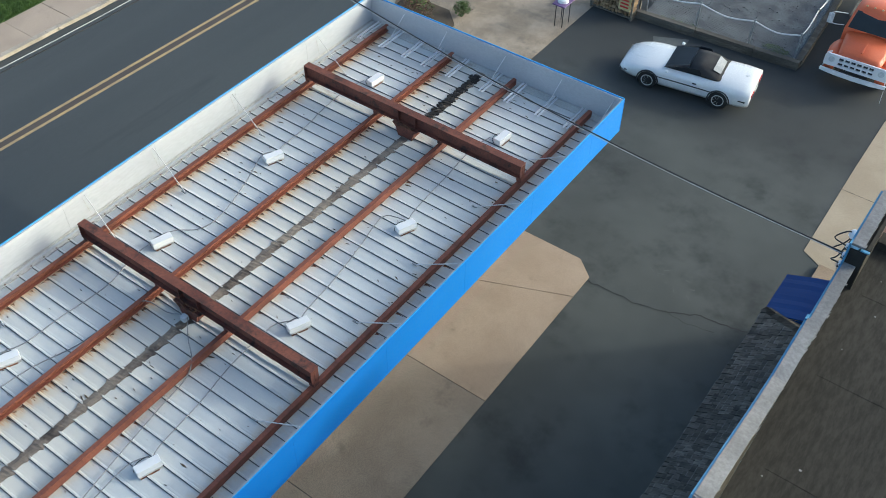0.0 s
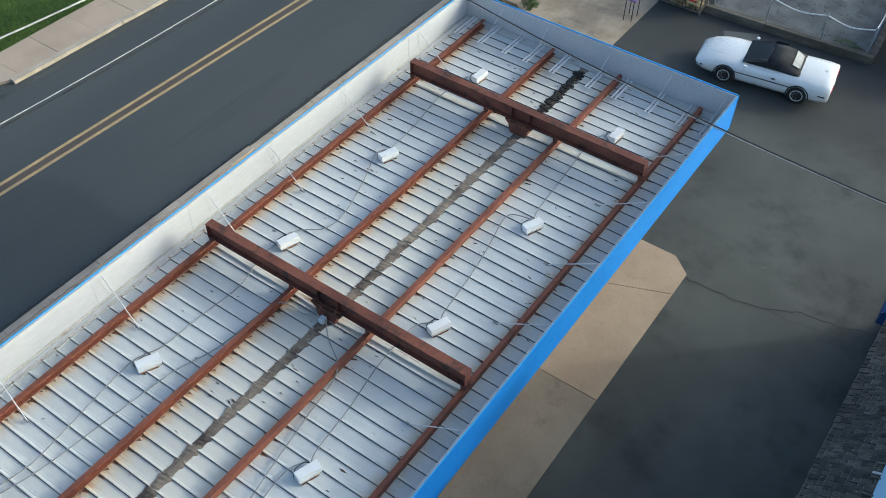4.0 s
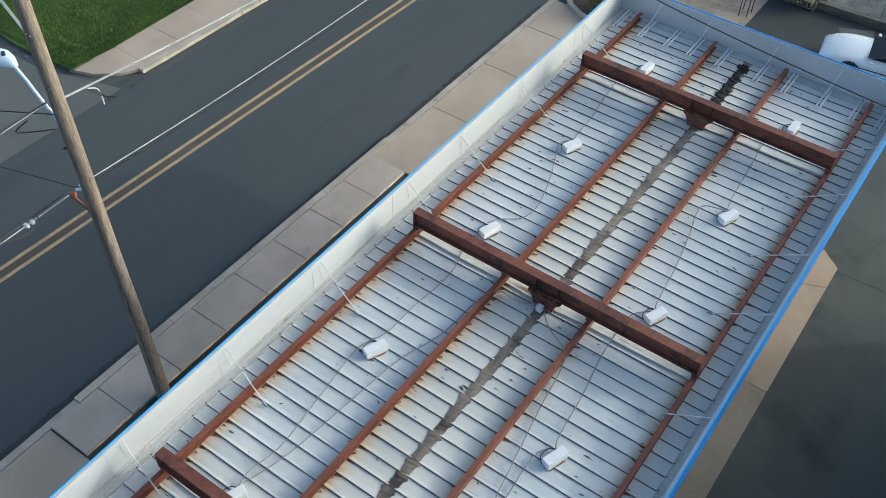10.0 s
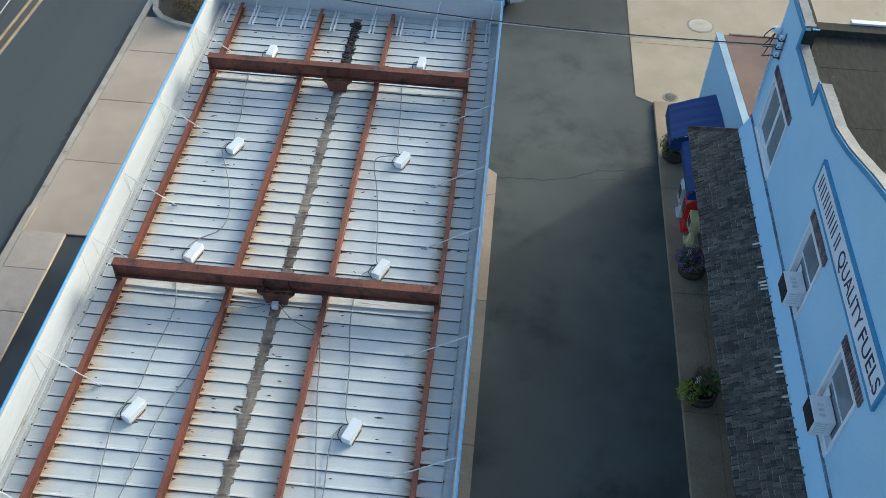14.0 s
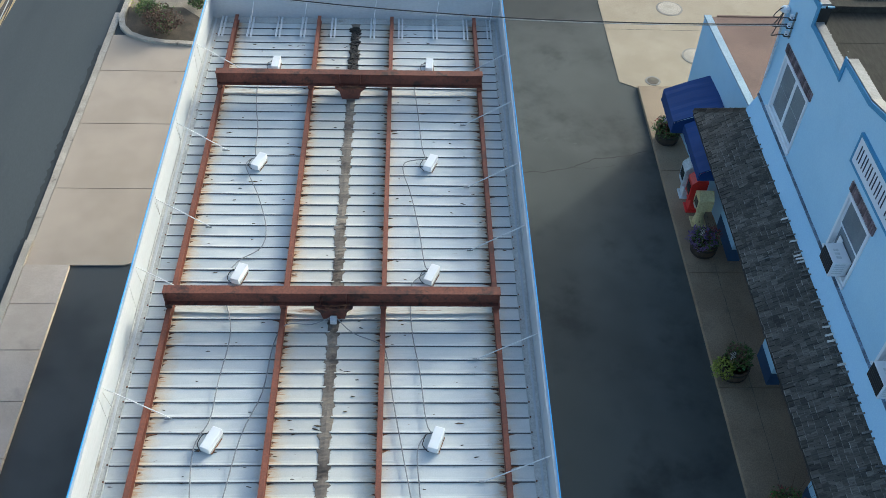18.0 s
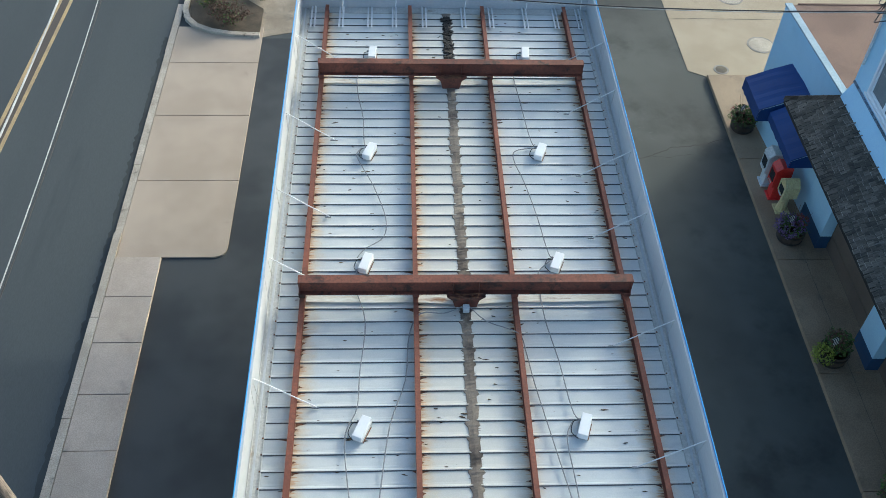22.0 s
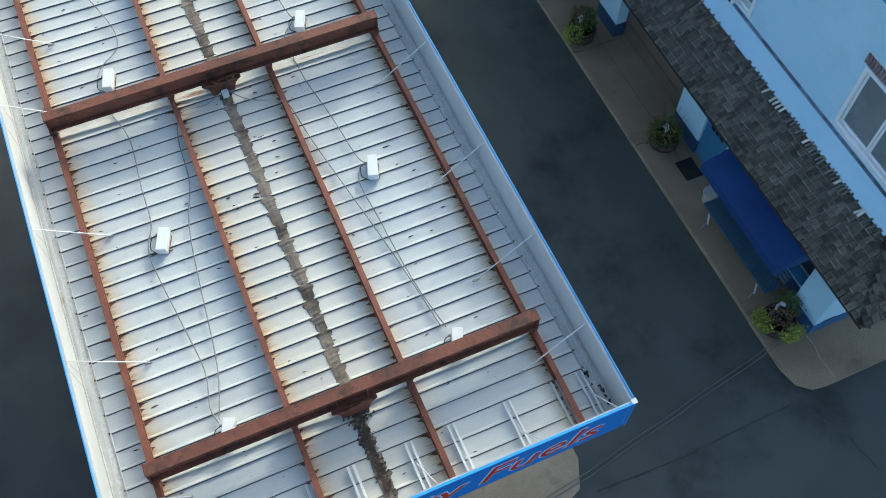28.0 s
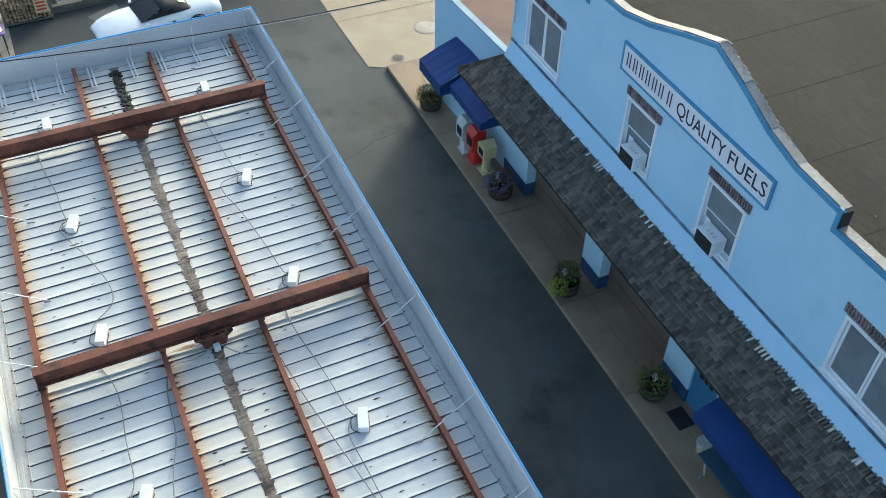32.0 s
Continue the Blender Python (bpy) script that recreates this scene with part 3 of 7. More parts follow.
# road, slightly askew to the forecourt
slab("road", [(-16.75, -40), (-8.7, -40), (-8.7, 60), (-16.0, 60), (-16.45, 10), (-16.8, 2)], -0.02, 0.006, M["road"], "smooth blue-grey two-lane asphalt road", "road")
for k, x in enumerate((-13.18, -12.83)):
    solo("road_line", prism([(x - 0.055 + 0.031 * -40, -40), (x + 0.055 + 0.031 * -40, -40), (x + 0.055 + 0.031 * 60, 60), (x - 0.055 + 0.031 * 60, 60)], "z", 0.0, 0.011),
         M["yellow"], "worn yellow centre line painted on the road", "road marking", "centre lines", "structure")
solo("road_strip", prism([(-13.12 + 0.031 * -40, -40), (-12.89 + 0.031 * -40, -40), (-12.89 + 0.031 * 60, 60), (-13.12 + 0.031 * 60, 60)], "z", 0.0, 0.0085), M["centre"], "brownish worn asphalt between the centre lines", "road marking", kind="structure")
# side road and the far verge
slab("road_side", [(-60, -9.0), (-16.7, -9.0), (-16.6, 3.0), (-18.3, 2.5), (-19.5, 2.15), (-21.4, 2.1), (-23.0, 2.05), (-60, 2.0)], -0.02, 0.012, M["sideroad"], "pale worn asphalt of a side road", "road")

far = thing("pavement_far", (-17.4, 5, 0), "cracked tan concrete pavement along the grass verge", "pavement", kind="structure")
ys = [2.75, 4.3, 5.8, 7.35, 8.9, 10.4, 11.9, 13.4, 14.9, 16.4, 18, 20, 22, 25, 28]
for a, b in zip(ys, ys[1:]):
    s = 0.035
    if a < 3:
        pts = [(-18.5, 2.62), (-17.75, 2.9), (-17.15, 3.4), (-16.84, 3.9), (-16.78 + s * (b - 6), b - 0.012), (-18.28, b - 0.012)]
    else:
        pts = [(-18.3 + s * (a - 6) * 0.2, a), (-16.78 + s * (a - 6), a), (-16.78 + s * (b - 6), b - 0.014), (-18.3 + s * (b - 6) * 0.2, b - 0.014)]
    part("slab", prism(pts, "z", 0.0, 0.11 + rnd.uniform(-0.006, 0.006)), M["apron"], far)
kb = thing("kerb_far", (-16.6, 5, 0), "chipped concrete kerb beside the road", "kerb", kind="structure")
y = 3.95
while y < 28:
    L = rnd.uniform(1.4, 2.4)
    s = 0.035
    part("kerb_stone", prism([(-16.77 + s * (y - 6), y), (-16.56 + s * (y - 6) + rnd.uniform(-0.02, 0.02), y), (-16.56 + s * (y + L - 6) + rnd.uniform(-0.02, 0.02), y + L - 0.015), (-16.77 + s * (y + L - 6), y + L - 0.015)],
                             "z", -0.02, 0.125), M["kerb"], kb)
    y += L
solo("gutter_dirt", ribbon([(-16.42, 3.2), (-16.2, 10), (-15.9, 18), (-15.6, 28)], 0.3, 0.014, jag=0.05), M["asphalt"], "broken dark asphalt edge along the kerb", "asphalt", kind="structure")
slab("verge", [(-18.32, 2.78), (-18.25, 28), (-60, 28), (-60, 2.6), (-23.4, 2.6), (-20.7, 2.47), (-19.5, 2.56), (-18.62, 2.7)], -0.02, 0.09, M["turf"], "grass verge", "grass")
# gravel strip between the turf and the side road
rg = random.Random(3)
bm = bmesh.new()
for _ in range(700):
    t = rg.random()
    x, y = -18.6 - t * 9, 2.35 + rg.gauss(0, 0.2)
    s = rg.uniform(0.008, 0.022)
    box(x - s, x + s, y - s * 0.8, y + s * 0.8, 0.0, s * 1.3, bm)
solo("gravel", bm, M["gravelstone"], "loose grey gravel along the edge of the turf", "gravel", kind="stuff")

n_blade = 60000
g = np.random.RandomState(5)
gx = -18.35 - 9.5 * g.rand(n_blade) ** 1.3
gy = 2.62 + 11.0 * g.rand(n_blade) ** 1.2
ang, hgt = g.rand(n_blade) * 6.283, 0.05 + 0.09 * g.rand(n_blade)
wx, wy = 0.012 * np.cos(ang), 0.012 * np.sin(ang)
lx, ly = 0.06 * g.randn(n_blade), 0.06 * g.randn(n_blade)
verts = np.stack([np.stack([gx - wx, gy - wy, 0 * gx + 0.085], 1), np.stack([gx + wx, gy + wy, 0 * gx + 0.085], 1), np.stack([gx + lx, gy + ly, 0.085 + hgt], 1)], 1).reshape(-1, 3)
me = bpy.data.meshes.new("grass")
me.from_pydata(verts.tolist(), [], np.arange(3 * n_blade).reshape(-1, 3).tolist())
me.materials.append(M["grass"])
tagged(new("grass", me), "short mown green grass on the verge", "grass", kind="stuff")

slab("pavement_verge", [(-23.62, 3.05), (-23.2, 4.9), (-26.2, 4.9), (-26.2, 3.05)], -0.02, 0.105, M["apron"], "tan concrete path across the grass verge")

# near pavement: kerb, grey slabs, tan driveway aprons
kb = thing("kerb_near", (-8.6, 3, 0), "concrete kerb of the near pavement with grimy edge", "kerb", kind="structure")
y = -34.0
while y < 15.6:
    L = 2.72 if y > 5.1 else 1.43 * 2
    top = 0.045 if (y > 5.0 or y < -6.3) else 0.1
    part("kerb_stone", box(-8.66 + rnd.uniform(-0.012, 0.012), -8.46, y, y + L - 0.016, -0.02, top), M["kerb"], kb)
    y += L
solo("gutter_stain", ribbon([(-8.74, -30), (-8.76, -5), (-8.74, 5), (-8.76, 15)], 0.22, 0.0105, jag=0.03, seed=4), M["darklot"], "dark grime along the kerb", "asphalt", kind="structure")
sw = thing("pavement_near", (-7.9, 0, 0), "grey concrete pavement slabs beside the road", "pavement", kind="structure")
ys = [-6.2, -4.89, -3.43, -1.97, -0.505, 0.96, 2.42, 3.85, 5.18]
for a, b in zip(ys, ys[1:]):
    part("slab", box(-8.445, -7.3, a, b - 0.018, -0.02, 0.095 + rnd.uniform(-0.004, 0.004), bevel=0.006), M["walk"], sw)
for nm, y0, ends in (("pavement_apron_north", 5.2, (8.1, 10.95, 13.6, 15.6)), ("pavement_apron_south", -26.0, (-22.0, -18.0, -14.0, -10.2, -6.22))):
    ap = thing(nm, (-7.0, y0, 0), "tan concrete driveway apron with tooled joints", "pavement", kind="structure")
    a = y0
    for b in ends:
        if a == 5.2:
            part("slab", prism([(-8.445, a), (-5.95, a), (-5.76, a + 0.08), (-5.68, a + 0.22), (-5.66, a + 0.45), (-5.66, b - 0.022), (-8.445, b - 0.022)], "z", -0.02, 0.045), M["apron"], ap)
        else:
            part("slab", box(-8.445, -5.66, a, b - 0.022, -0.02, 0.045, bevel=0.005), M["apron"], ap)
        a = b

# concrete pad under the canopy
pd = thing("pavement_pad", (0, 0.3, 0), "stained tan concrete pad under the fuel canopy", "pavement", kind="structure")
ys = [-8.62, -4.3, -0.05, 4.22, 8.24, 9.52]
for i, (a, b) in enumerate(zip(ys, ys[1:])):
    for x0, x1 in ((-3.9, -0.01), (0.01, 3.97)):
        pts = [(x0, a + 0.01), (x1, a + 0.01), (x1, b - 0.01), (x0, b - 0.01)]
        if i == 0 and x1 > 2:
            pts = [(x0, a), (3.3, a), (3.72, -8.45), (x1, -7.9), (x1, b - 0.01), (x0, b - 0.01)]
        if i == 4 and x1 > 2:
            pts = [(x0, 6.56), (x1, a + 0.01), (x1, 9.08), (3.45, b), (x0, b)]
        if i == 3 and x1 > 2:
            pts = [(x0, a + 0.01), (x1, a + 0.01), (x1, b - 0.01), (x0, 6.54)]
        # middle slabs get the grey tone that includes painted shade
        part("slab", prism(pts, "z", -0.02, 0.018), M["greypad"] if i in (1, 2) else M["pad"], pd)
# north lots
slab("pavement_north_lot", [(-5.7, 15.05), (-2.55, 16.0), (-2.5, 26), (-8.2, 26), (-8.4, 16.2), (-7.2, 15.1)], -0.02, 0.012, M["oldpad"], "weathered stained concrete lot", "concrete")
slab("pavement_shop_lot", [(8.1, 60), (8.1, 17.7), (8.15, 13.38), (8.69, 13.08), (40, 13.08), (40, 60)], -0.02, 0.014, M["lot"], "pale tan concrete lot beyond the shop", "concrete")
solo("lot_joint", ribbon([(8.7, 13.1), (14, 13.18)], 0.03, 0.02), M["joint"], "tooled joint in the concrete lot", "joint", kind="structure")
solo("lot_joint", ribbon([(8.06, 16.4), (18, 16.3)], 0.03, 0.02), M["joint"], "tooled joint in the concrete lot", "joint", kind="structure")
for x, y, r, lab in ((10.95, 14.85, 0.42, "round pale manhole cover set in concrete"), (10.6, 17.75, 0.42, "round pale manhole cover set in concrete"), (9.26, 13.45, 0.2, "small round valve cover set in concrete"),
                     (12.6, 16.6, 0.26, "small round white cover set in concrete")):
    mh = thing("manhole_cover", (x, y, 0.014), lab, "manhole", "covers in the lot")
    part("ring", lathe([(r + 0.05, 0), (r + 0.05, 0.012), (r, 0.014)], 28, (x, y, 0.012)), M["iron"], mh)
    part("lid", lathe([(r - 0.015, 0.0), (r - 0.015, 0.018), (r - 0.04, 0.02)], 28, (x, y, 0.012)), M["kerb"] if r > 0.3 else M["joint"], mh)
# cracks and patches in the asphalt
solo("crack", ribbon([(4.0, 8.95), (5.3, 9.0), (6.2, 9.22), (6.9, 9.6), (7.7, 9.7), (8.5, 9.95)], 0.05, 0.006, jag=0.04, seed=2), M["crack"], "tar-filled crack across the forecourt asphalt", "crack", kind="structure")
solo("crack", ribbon([(6.1, 9.25), (6.6, 9.15), (7.4, 9.3)], 0.02, 0.006, jag=0.03, seed=9), M["crack"], "fine crack in the forecourt asphalt", "crack", kind="structure")
solo("crack", ribbon([(4.0, -8.62), (5.87, -8.7), (7.49, -8.64), (8.45, -8.62), (8.85, -9.1), (9.11, -9.48), (9.28, -10.4)], 0.055, 0.006, jag=0.012, seed=12), M["seam"], "dark seam in the forecourt asphalt", "crack", kind="structure")
solo("patch", prism([(0.1, 20.2), (1.2, 20.75), (1.35, 19.8), (0.55, 19.4)], "z", -0.01, 0.005), M["sideroad"], "pale worn patch in the asphalt", "patch", kind="structure")
bm = bmesh.new()
rg = random.Random(21)
for _ in range(11):
    x, y = 5.2 + rg.random() * 1.1, 9.6 + rg.random() * 0.9
    ribbon([(x, y), (x + rg.uniform(-0.16, 0.16), y + rg.uniform(-0.16, 0.16))], 0.025, 0.0065, bm, 0.01, rg.randint(1, 99))
solo("chalk_scuff", bm, M["sideroad"], "pale scuff marks on the asphalt", "scuff", kind="stuff")

# walkway in front of the shop
pw = thing("pavement_shop_walk", (9.1, 0, 0), "brownish concrete walkway with a rounded corner in front of the shop", "pavement", kind="structure")
ys = [-6.7, -1.75, 1.35, 5.0, 9.0, 13.06]
part("slab", prism([(8.67, -6.72), (8.68, -7.9), (8.78, -8.3), (9.04, -8.53), (9.34, -8.58), (11.3, -8.58), (11.3, -7.4), (9.7, -7.4), (9.7, -6.72)], "z", -0.02, 0.12), M["porchwalk"], pw)
part("slab", prism([(11.32, -8.58), (24, -8.58), (24, -7.4), (11.32, -7.4)], "z", -0.02, 0.12), M["porchwalk"], pw)
for a, b in zip(ys, ys[1:]):
    part("slab", box(8.685, 10.3, a, b - 0.016, -0.02, 0.12, bevel=0.012), M["porchwalk"], pw)
solo("walk_joint", ribbon([(9.47, -6.6), (9.46, -2), (9.47, 1.5), (9.45, 5.2)], 0.018, 0.1225, jag=0.006, seed=6), M["joint"], "thin dark joint along the walkway", "joint", kind="structure")
solo("walk_joint", ribbon([(9.58, -7.47), (9.6, -7.76), (9.56, -8.0), (9.55, -8.56)], 0.018, 0.1225, jag=0.02, seed=16), M["walk"], "pale crumbling joint across the walkway corner", "joint", kind="structure")


# ---- fuel canopy ----
CX0, CX1, CY0, CY1 = -3.72, 3.72, -8.66, 9.86
DECK, TOP, LOW = 4.49, 5.2, 4.28
can = thing("fuel_canopy", (0, 0.6, 0.0), "fuel station canopy with rusty beams, white ribbed deck and blue fascia", "canopy")


def pan_mesh(x0, x1, name):
    """One deck pan: a tray whose long edge turns up into a rib, and which falls away from the rib before it."""
    prof = [(0.0, 0.021), (0.016, 0.0185), (0.04, 0.003), (0.09, 0.0), (RIB - 0.014, 0.0), (RIB - 0.012, 0.022), (RIB - 0.001, 0.024), (RIB - 0.001, -0.012), (0.0, -0.012)]
    bm = bmesh.new()
    n = 6
    rows = []
    for i in range(n + 1):
        x = x0 + (x1 - x0) * i / n
        rows.append([(x, u, v - (0.005 * math.sin(i * 2.1 + x0) if k in (3, 4) else 0.0)) for k, (u, v) in enumerate(prof)])
    loft(rows, bm)
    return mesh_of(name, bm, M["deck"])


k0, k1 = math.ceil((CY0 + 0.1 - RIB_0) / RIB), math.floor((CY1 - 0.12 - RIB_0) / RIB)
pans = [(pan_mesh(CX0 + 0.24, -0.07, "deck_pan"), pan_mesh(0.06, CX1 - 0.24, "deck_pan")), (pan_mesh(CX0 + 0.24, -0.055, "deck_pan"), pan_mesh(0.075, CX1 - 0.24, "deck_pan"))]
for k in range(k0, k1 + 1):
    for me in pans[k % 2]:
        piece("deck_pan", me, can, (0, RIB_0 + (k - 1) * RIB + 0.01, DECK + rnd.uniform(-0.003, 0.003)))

# middle valley: trough and the litter that fills it
part("valley_gutter", prism([(-0.15, DECK - 0.02), (-0.13, DECK - 0.07), (0.13, DECK - 0.07), (0.15, DECK - 0.02), (0.15, DECK - 0.09), (-0.15, DECK - 0.09)], "y", CY0 + 0.12, CY1 - 0.12), M["beam"], can, "dark steel valley gutter")
bm = bmesh.new()
prev = None
rv = random.Random(11)
y = CY0 + 0.15
while y < CY1 - 0.15:
    f = ((y - RIB_0) / RIB) % 1.0
    w = 0.098 + 0.03 * noise.noise((y * 3.1, 0.3, 0)) + (0.055 * rv.random() if f > 0.72 or f < 0.1 else 0.0)
    w2 = 0.105 + 0.03 * noise.noise((y * 2.7, 7.3, 0)) + (0.055 * rv.random() if f > 0.72 or f < 0.1 else 0.0)
    z = DECK + 0.012 + 0.012 * noise.noise((y * 5, 2.0, 1))
    row = [bm.verts.new(p) for p in ((-w, y, DECK - 0.03), (-w * 0.9, y, z), (0.0, y, z + 0.02 * rv.random()), (w2 * 0.9, y, z), (w2, y, DECK - 0.03))]
    if prev:
        for i in range(4):
            bm.faces.new((prev[i], prev[i + 1], row[i + 1], row[i]))
    prev = row
    y += 0.045
ob = part("valley_litter", bm, M["debris"], can, "grey-brown leaf litter filling the valley gutter")
ob["kind"] = "stuff"

bm = bmesh.new()
rv = random.Random(12)
for i in range(260):
    y = 6.9 + 2.5 * rv.random() ** 0.8
    x = rv.gauss(0, 0.05)
    q = 0.02 + 0.03 * rv.random()
    prism([(x - q, y - q * 0.4), (x + q * 0.3, y - q), (x + q, y + q * 0.2), (x, y + q)], "z", DECK + 0.01, DECK + 0.02 + 0.04 * rv.random(), bm)
part("leaf_drift", bm, M["wetleaf"], can, "black wet leaves lying in the valley")["kind"] = "stuff"
# brown muck washed out from under the south beam
bm = bmesh.new()
for i in range(700):
    y = -8.35 + 1.75 * rv.random() ** 0.7
    x = rv.gauss(0, 0.04 + (0.05 if y > -7.1 else 0.0))
    q = 0.01 + 0.014 * rv.random()
    prism([(x - q, y - q * 0.4), (x + q * 0.3, y - q), (x + q, y + q * 0.2), (x, y + q)], "z", DECK + 0.008, DECK + 0.026 + 0.012 * rv.random(), bm)
part("leaf_drift", bm, M["muck"], can, "dark brown muck lying in the valley below the beam")["kind"] = "stuff"
# soggy clumps in the corner of the shop-side gutter
for cx, cy, q in ((3.49, -7.76, 0.04), (3.6, -8.03, 0.022), (3.61, -8.12, 0.028), (3.6, -8.22, 0.02), (3.6, -8.33, 0.036)):
    bm = bmesh.new()
    for i in range(9):
        x, y, e = cx + rv.gauss(0, q * 0.4), cy + rv.gauss(0, q * 0.6), q * (0.35 + 0.4 * rv.random())
        prism([(x - e, y - e * 0.5), (x + e * 0.4, y - e), (x + e, y + e * 0.3), (x - e * 0.1, y + e)], "z", DECK + 0.004, DECK + 0.02 + 0.02 * rv.random(), bm)
    part("leaf_clump", bm, M["wetleaf"], can, "black soggy leaf clump in the gutter")

# purlins: rusted channels on the deck, open to one side
for x in PURLIN_X:
    s = 1 if x > 0 else -1
    a, b = (-0.045, 0.045)
    prof = [(x + a, DECK + 0.04), (x + b, DECK + 0.04), (x + b, DECK + 0.05), (x + a + 0.012, DECK + 0.05), (x + a + 0.012, DECK + 0.195), (x + b, DECK + 0.195), (x + b, DECK + 0.205), (x + a, DECK + 0.205)]
    if s > 0:
        prof = [(2 * x - u, v) for u, v in prof][::-1]
    part("purlin", prism(prof, "y", CY0 + 0.16, CY1 - 0.2), M["purlin"], can, "orange rusted steel purlin")
# rust scale at each rib beside the purlins
for x in PURLIN_X:
    bm = bmesh.new()
    for k in range(k0 + 1, k1):
        y = RIB_0 + k * RIB - 0.012
        for s in (-1, 1):
            inward = s * x < 0
            for j in range(2 if inward else 1):
                if rnd.random() < (0.8 if inward else 0.2):
                    w, h = rnd.uniform(0.07, 0.18) * (0.5 if j else 1.0), rnd.uniform(0.022, 0.05)
                    e, yy = x + s * 0.047, y - j * rnd.uniform(0.06, 0.2)
                    prism([(e, yy + 0.006), (e + s * w, yy - 0.004 - 0.02 * rnd.random()), (e + s * w * 0.4, yy - h * 0.7), (e, yy - h * 1.5)], "z", DECK + 0.002, DECK + 0.006 + 0.006 * rnd.random(), bm)
    ob = part("rust_scale", bm, M["rustclip"], can, "dark rust scale creeping inwards from a purlin")
    ob["kind"] = "stuff"

# main beams: I sections across the purlins
BEAMS = (6.62, -0.07, -6.8)
for y in BEAMS:
    b, t, z0, z1 = 0.095, 0.018, DECK + 0.315, 5.15
    prof = [(-b, z0), (b, z0), (b, z0 + t), (0.01, z0 + t), (0.01, z1 - t), (b, z1 - t), (b, z1), (-b, z1), (-b, z1 - t), (-0.01, z1 - t), (-0.01, z0 + t), (-b, z0 + t)]
    bm = prism([(y + u, v) for u, v in prof], "x", -3.08, 3.08)
    beam = part("main_beam", bm, M["beam"], can, "dark rusted steel I-beam")
    for x in (-0.24, 0.24):
        part("stiffener", box(x - 0.006, x + 0.006, y - 0.09, y + 0.09, z0 + t, z1 - t), M["beam"], beam)
    for x in (-3.07, 3.06):
        part("end_plate", box(x, x + 0.012, y - 0.094, y + 0.094, z0 - 0.02, z1 - 0.004), M["beam"], beam)
    for x in PURLIN_X:
        part("beam_seat", box(x - 0.06, x + 0.06, y - 0.07, y + 0.07, DECK + 0.206, z0 - 0.001), M["beam"], beam)
    # column head below, with a flared cap
    col = part("column", box(-0.15, 0.15, y - 0.15, y + 0.15, 0.0, DECK - 0.1, bevel=0.01), M["wall"], can, "square steel column under the canopy")
    part("column_head", prism([(-0.36, z0 - 0.002), (0.36, z0 - 0.002), (0.25, z0 - 0.1), (0.17, DECK - 0.1), (-0.17, DECK - 0.1), (-0.25, z0 - 0.1)], "y", y - 0.16, y + 0.13), M["beam"], col, "rusted flared column head")
    bm = bmesh.new()
    for i in range(8):
        rod((-0.3 + 0.6 * rnd.random(), y - 0.1 - 0.12 * rnd.random(), z0 + 0.02), (-0.3 + 0.6 * rnd.random(), y - 0.1 - 0.12 * rnd.random(), z0 + 0.05), 0.02, 0.015, 6, bm)
    part("rust_scale", bm, M["rustclip"], col)["kind"] = "stuff"
    for s in (-1, 1):
        part("stain_plate", prism([(s * 0.2, y + 0.12), (s * 2.97, y + 0.12), (s * 2.97, y - 0.02), (s * 1.7, y - 0.05), (s * 0.98, y - 0.04), (s * 0.2, y - 0.09)], "z", DECK + 0.037, DECK + 0.041), M["beamstain"], can, "rust-stained flashing under a beam")

# fascia: white panel backs, blue outside, blue cap
def fascia(nm, x0, x1, y0, y1, along, outward, out_mat, label):
    bm = box(x0, x1, y0, y1, LOW, TOP)
    ob = part(nm, bm, M["fascia_in"], can, label)
    k = 0
    lo, hi = (y0, y1) if along == "y" else (x0, x1)
    step = 2.44
    a = lo
    while a < hi - 0.05:
        b = min(a + step, hi)
        if along == "y":
            q = box(x1 + 0.001, x1 + 0.013, a + 0.002, b - 0.002, LOW - 0.01, TOP + 0.004) if outward > 0 else box(x0 - 0.013, x0 - 0.001, a + 0.002, b - 0.002, LOW - 0.01, TOP + 0.004)
        else:
            q = box(a + 0.002, b - 0.002, y1 + 0.001, y1 + 0.02, LOW - 0.01, TOP + 0.004) if outward > 0 else box(a + 0.002, b - 0.002, y0 - 0.02, y0 - 0.001, LOW - 0.01, TOP + 0.004)
        part("face_panel", q, out_mat, ob, "bright blue fascia panel")
        a = b
    return ob


fw = fascia("fascia_side", CX0, CX0 + 0.04, CY0, CY1, "y", -1, M["blue"], "white panel back of the road-side fascia")
fe = fascia("fascia_side", CX1 - 0.04, CX1, CY0, CY1, "y", 1, M["blue"], "white panel back of the shop-side fascia")
fn = fascia("fascia_end", CX0 + 0.041, CX1 - 0.041, CY1 - 0.04, CY1, "x", 1, M["blue"], "white panel back of the far end fascia")
fs = fascia("fascia_end", CX0 + 0.041, CX1 - 0.041, CY0, CY0 + 0.04, "x", -1, M["blue"], "lettered end fascia")
for q, pr in ((box(CX0 - 0.017, CX0 - 0.002, CY0 - 0.02, CY1 + 0.02, TOP + 0.005, TOP + 0.025), fw), (box(CX1 + 0.002, CX1 + 0.018, CY0 - 0.02, CY1 + 0.02, TOP + 0.005, TOP + 0.025), fe),
              (box(CX0 + 0.02, CX1 - 0.02, CY1 + 0.002, CY1 + 0.026, TOP + 0.005, TOP + 0.024), fn), (box(CX0 + 0.02, CX1 - 0.02, CY0 - 0.028, CY0 + 0.012, TOP + 0.005, TOP + 0.024), fs)):
    part("cap_trim", q, M["bluetrim"], pr, "bright blue cap trim")
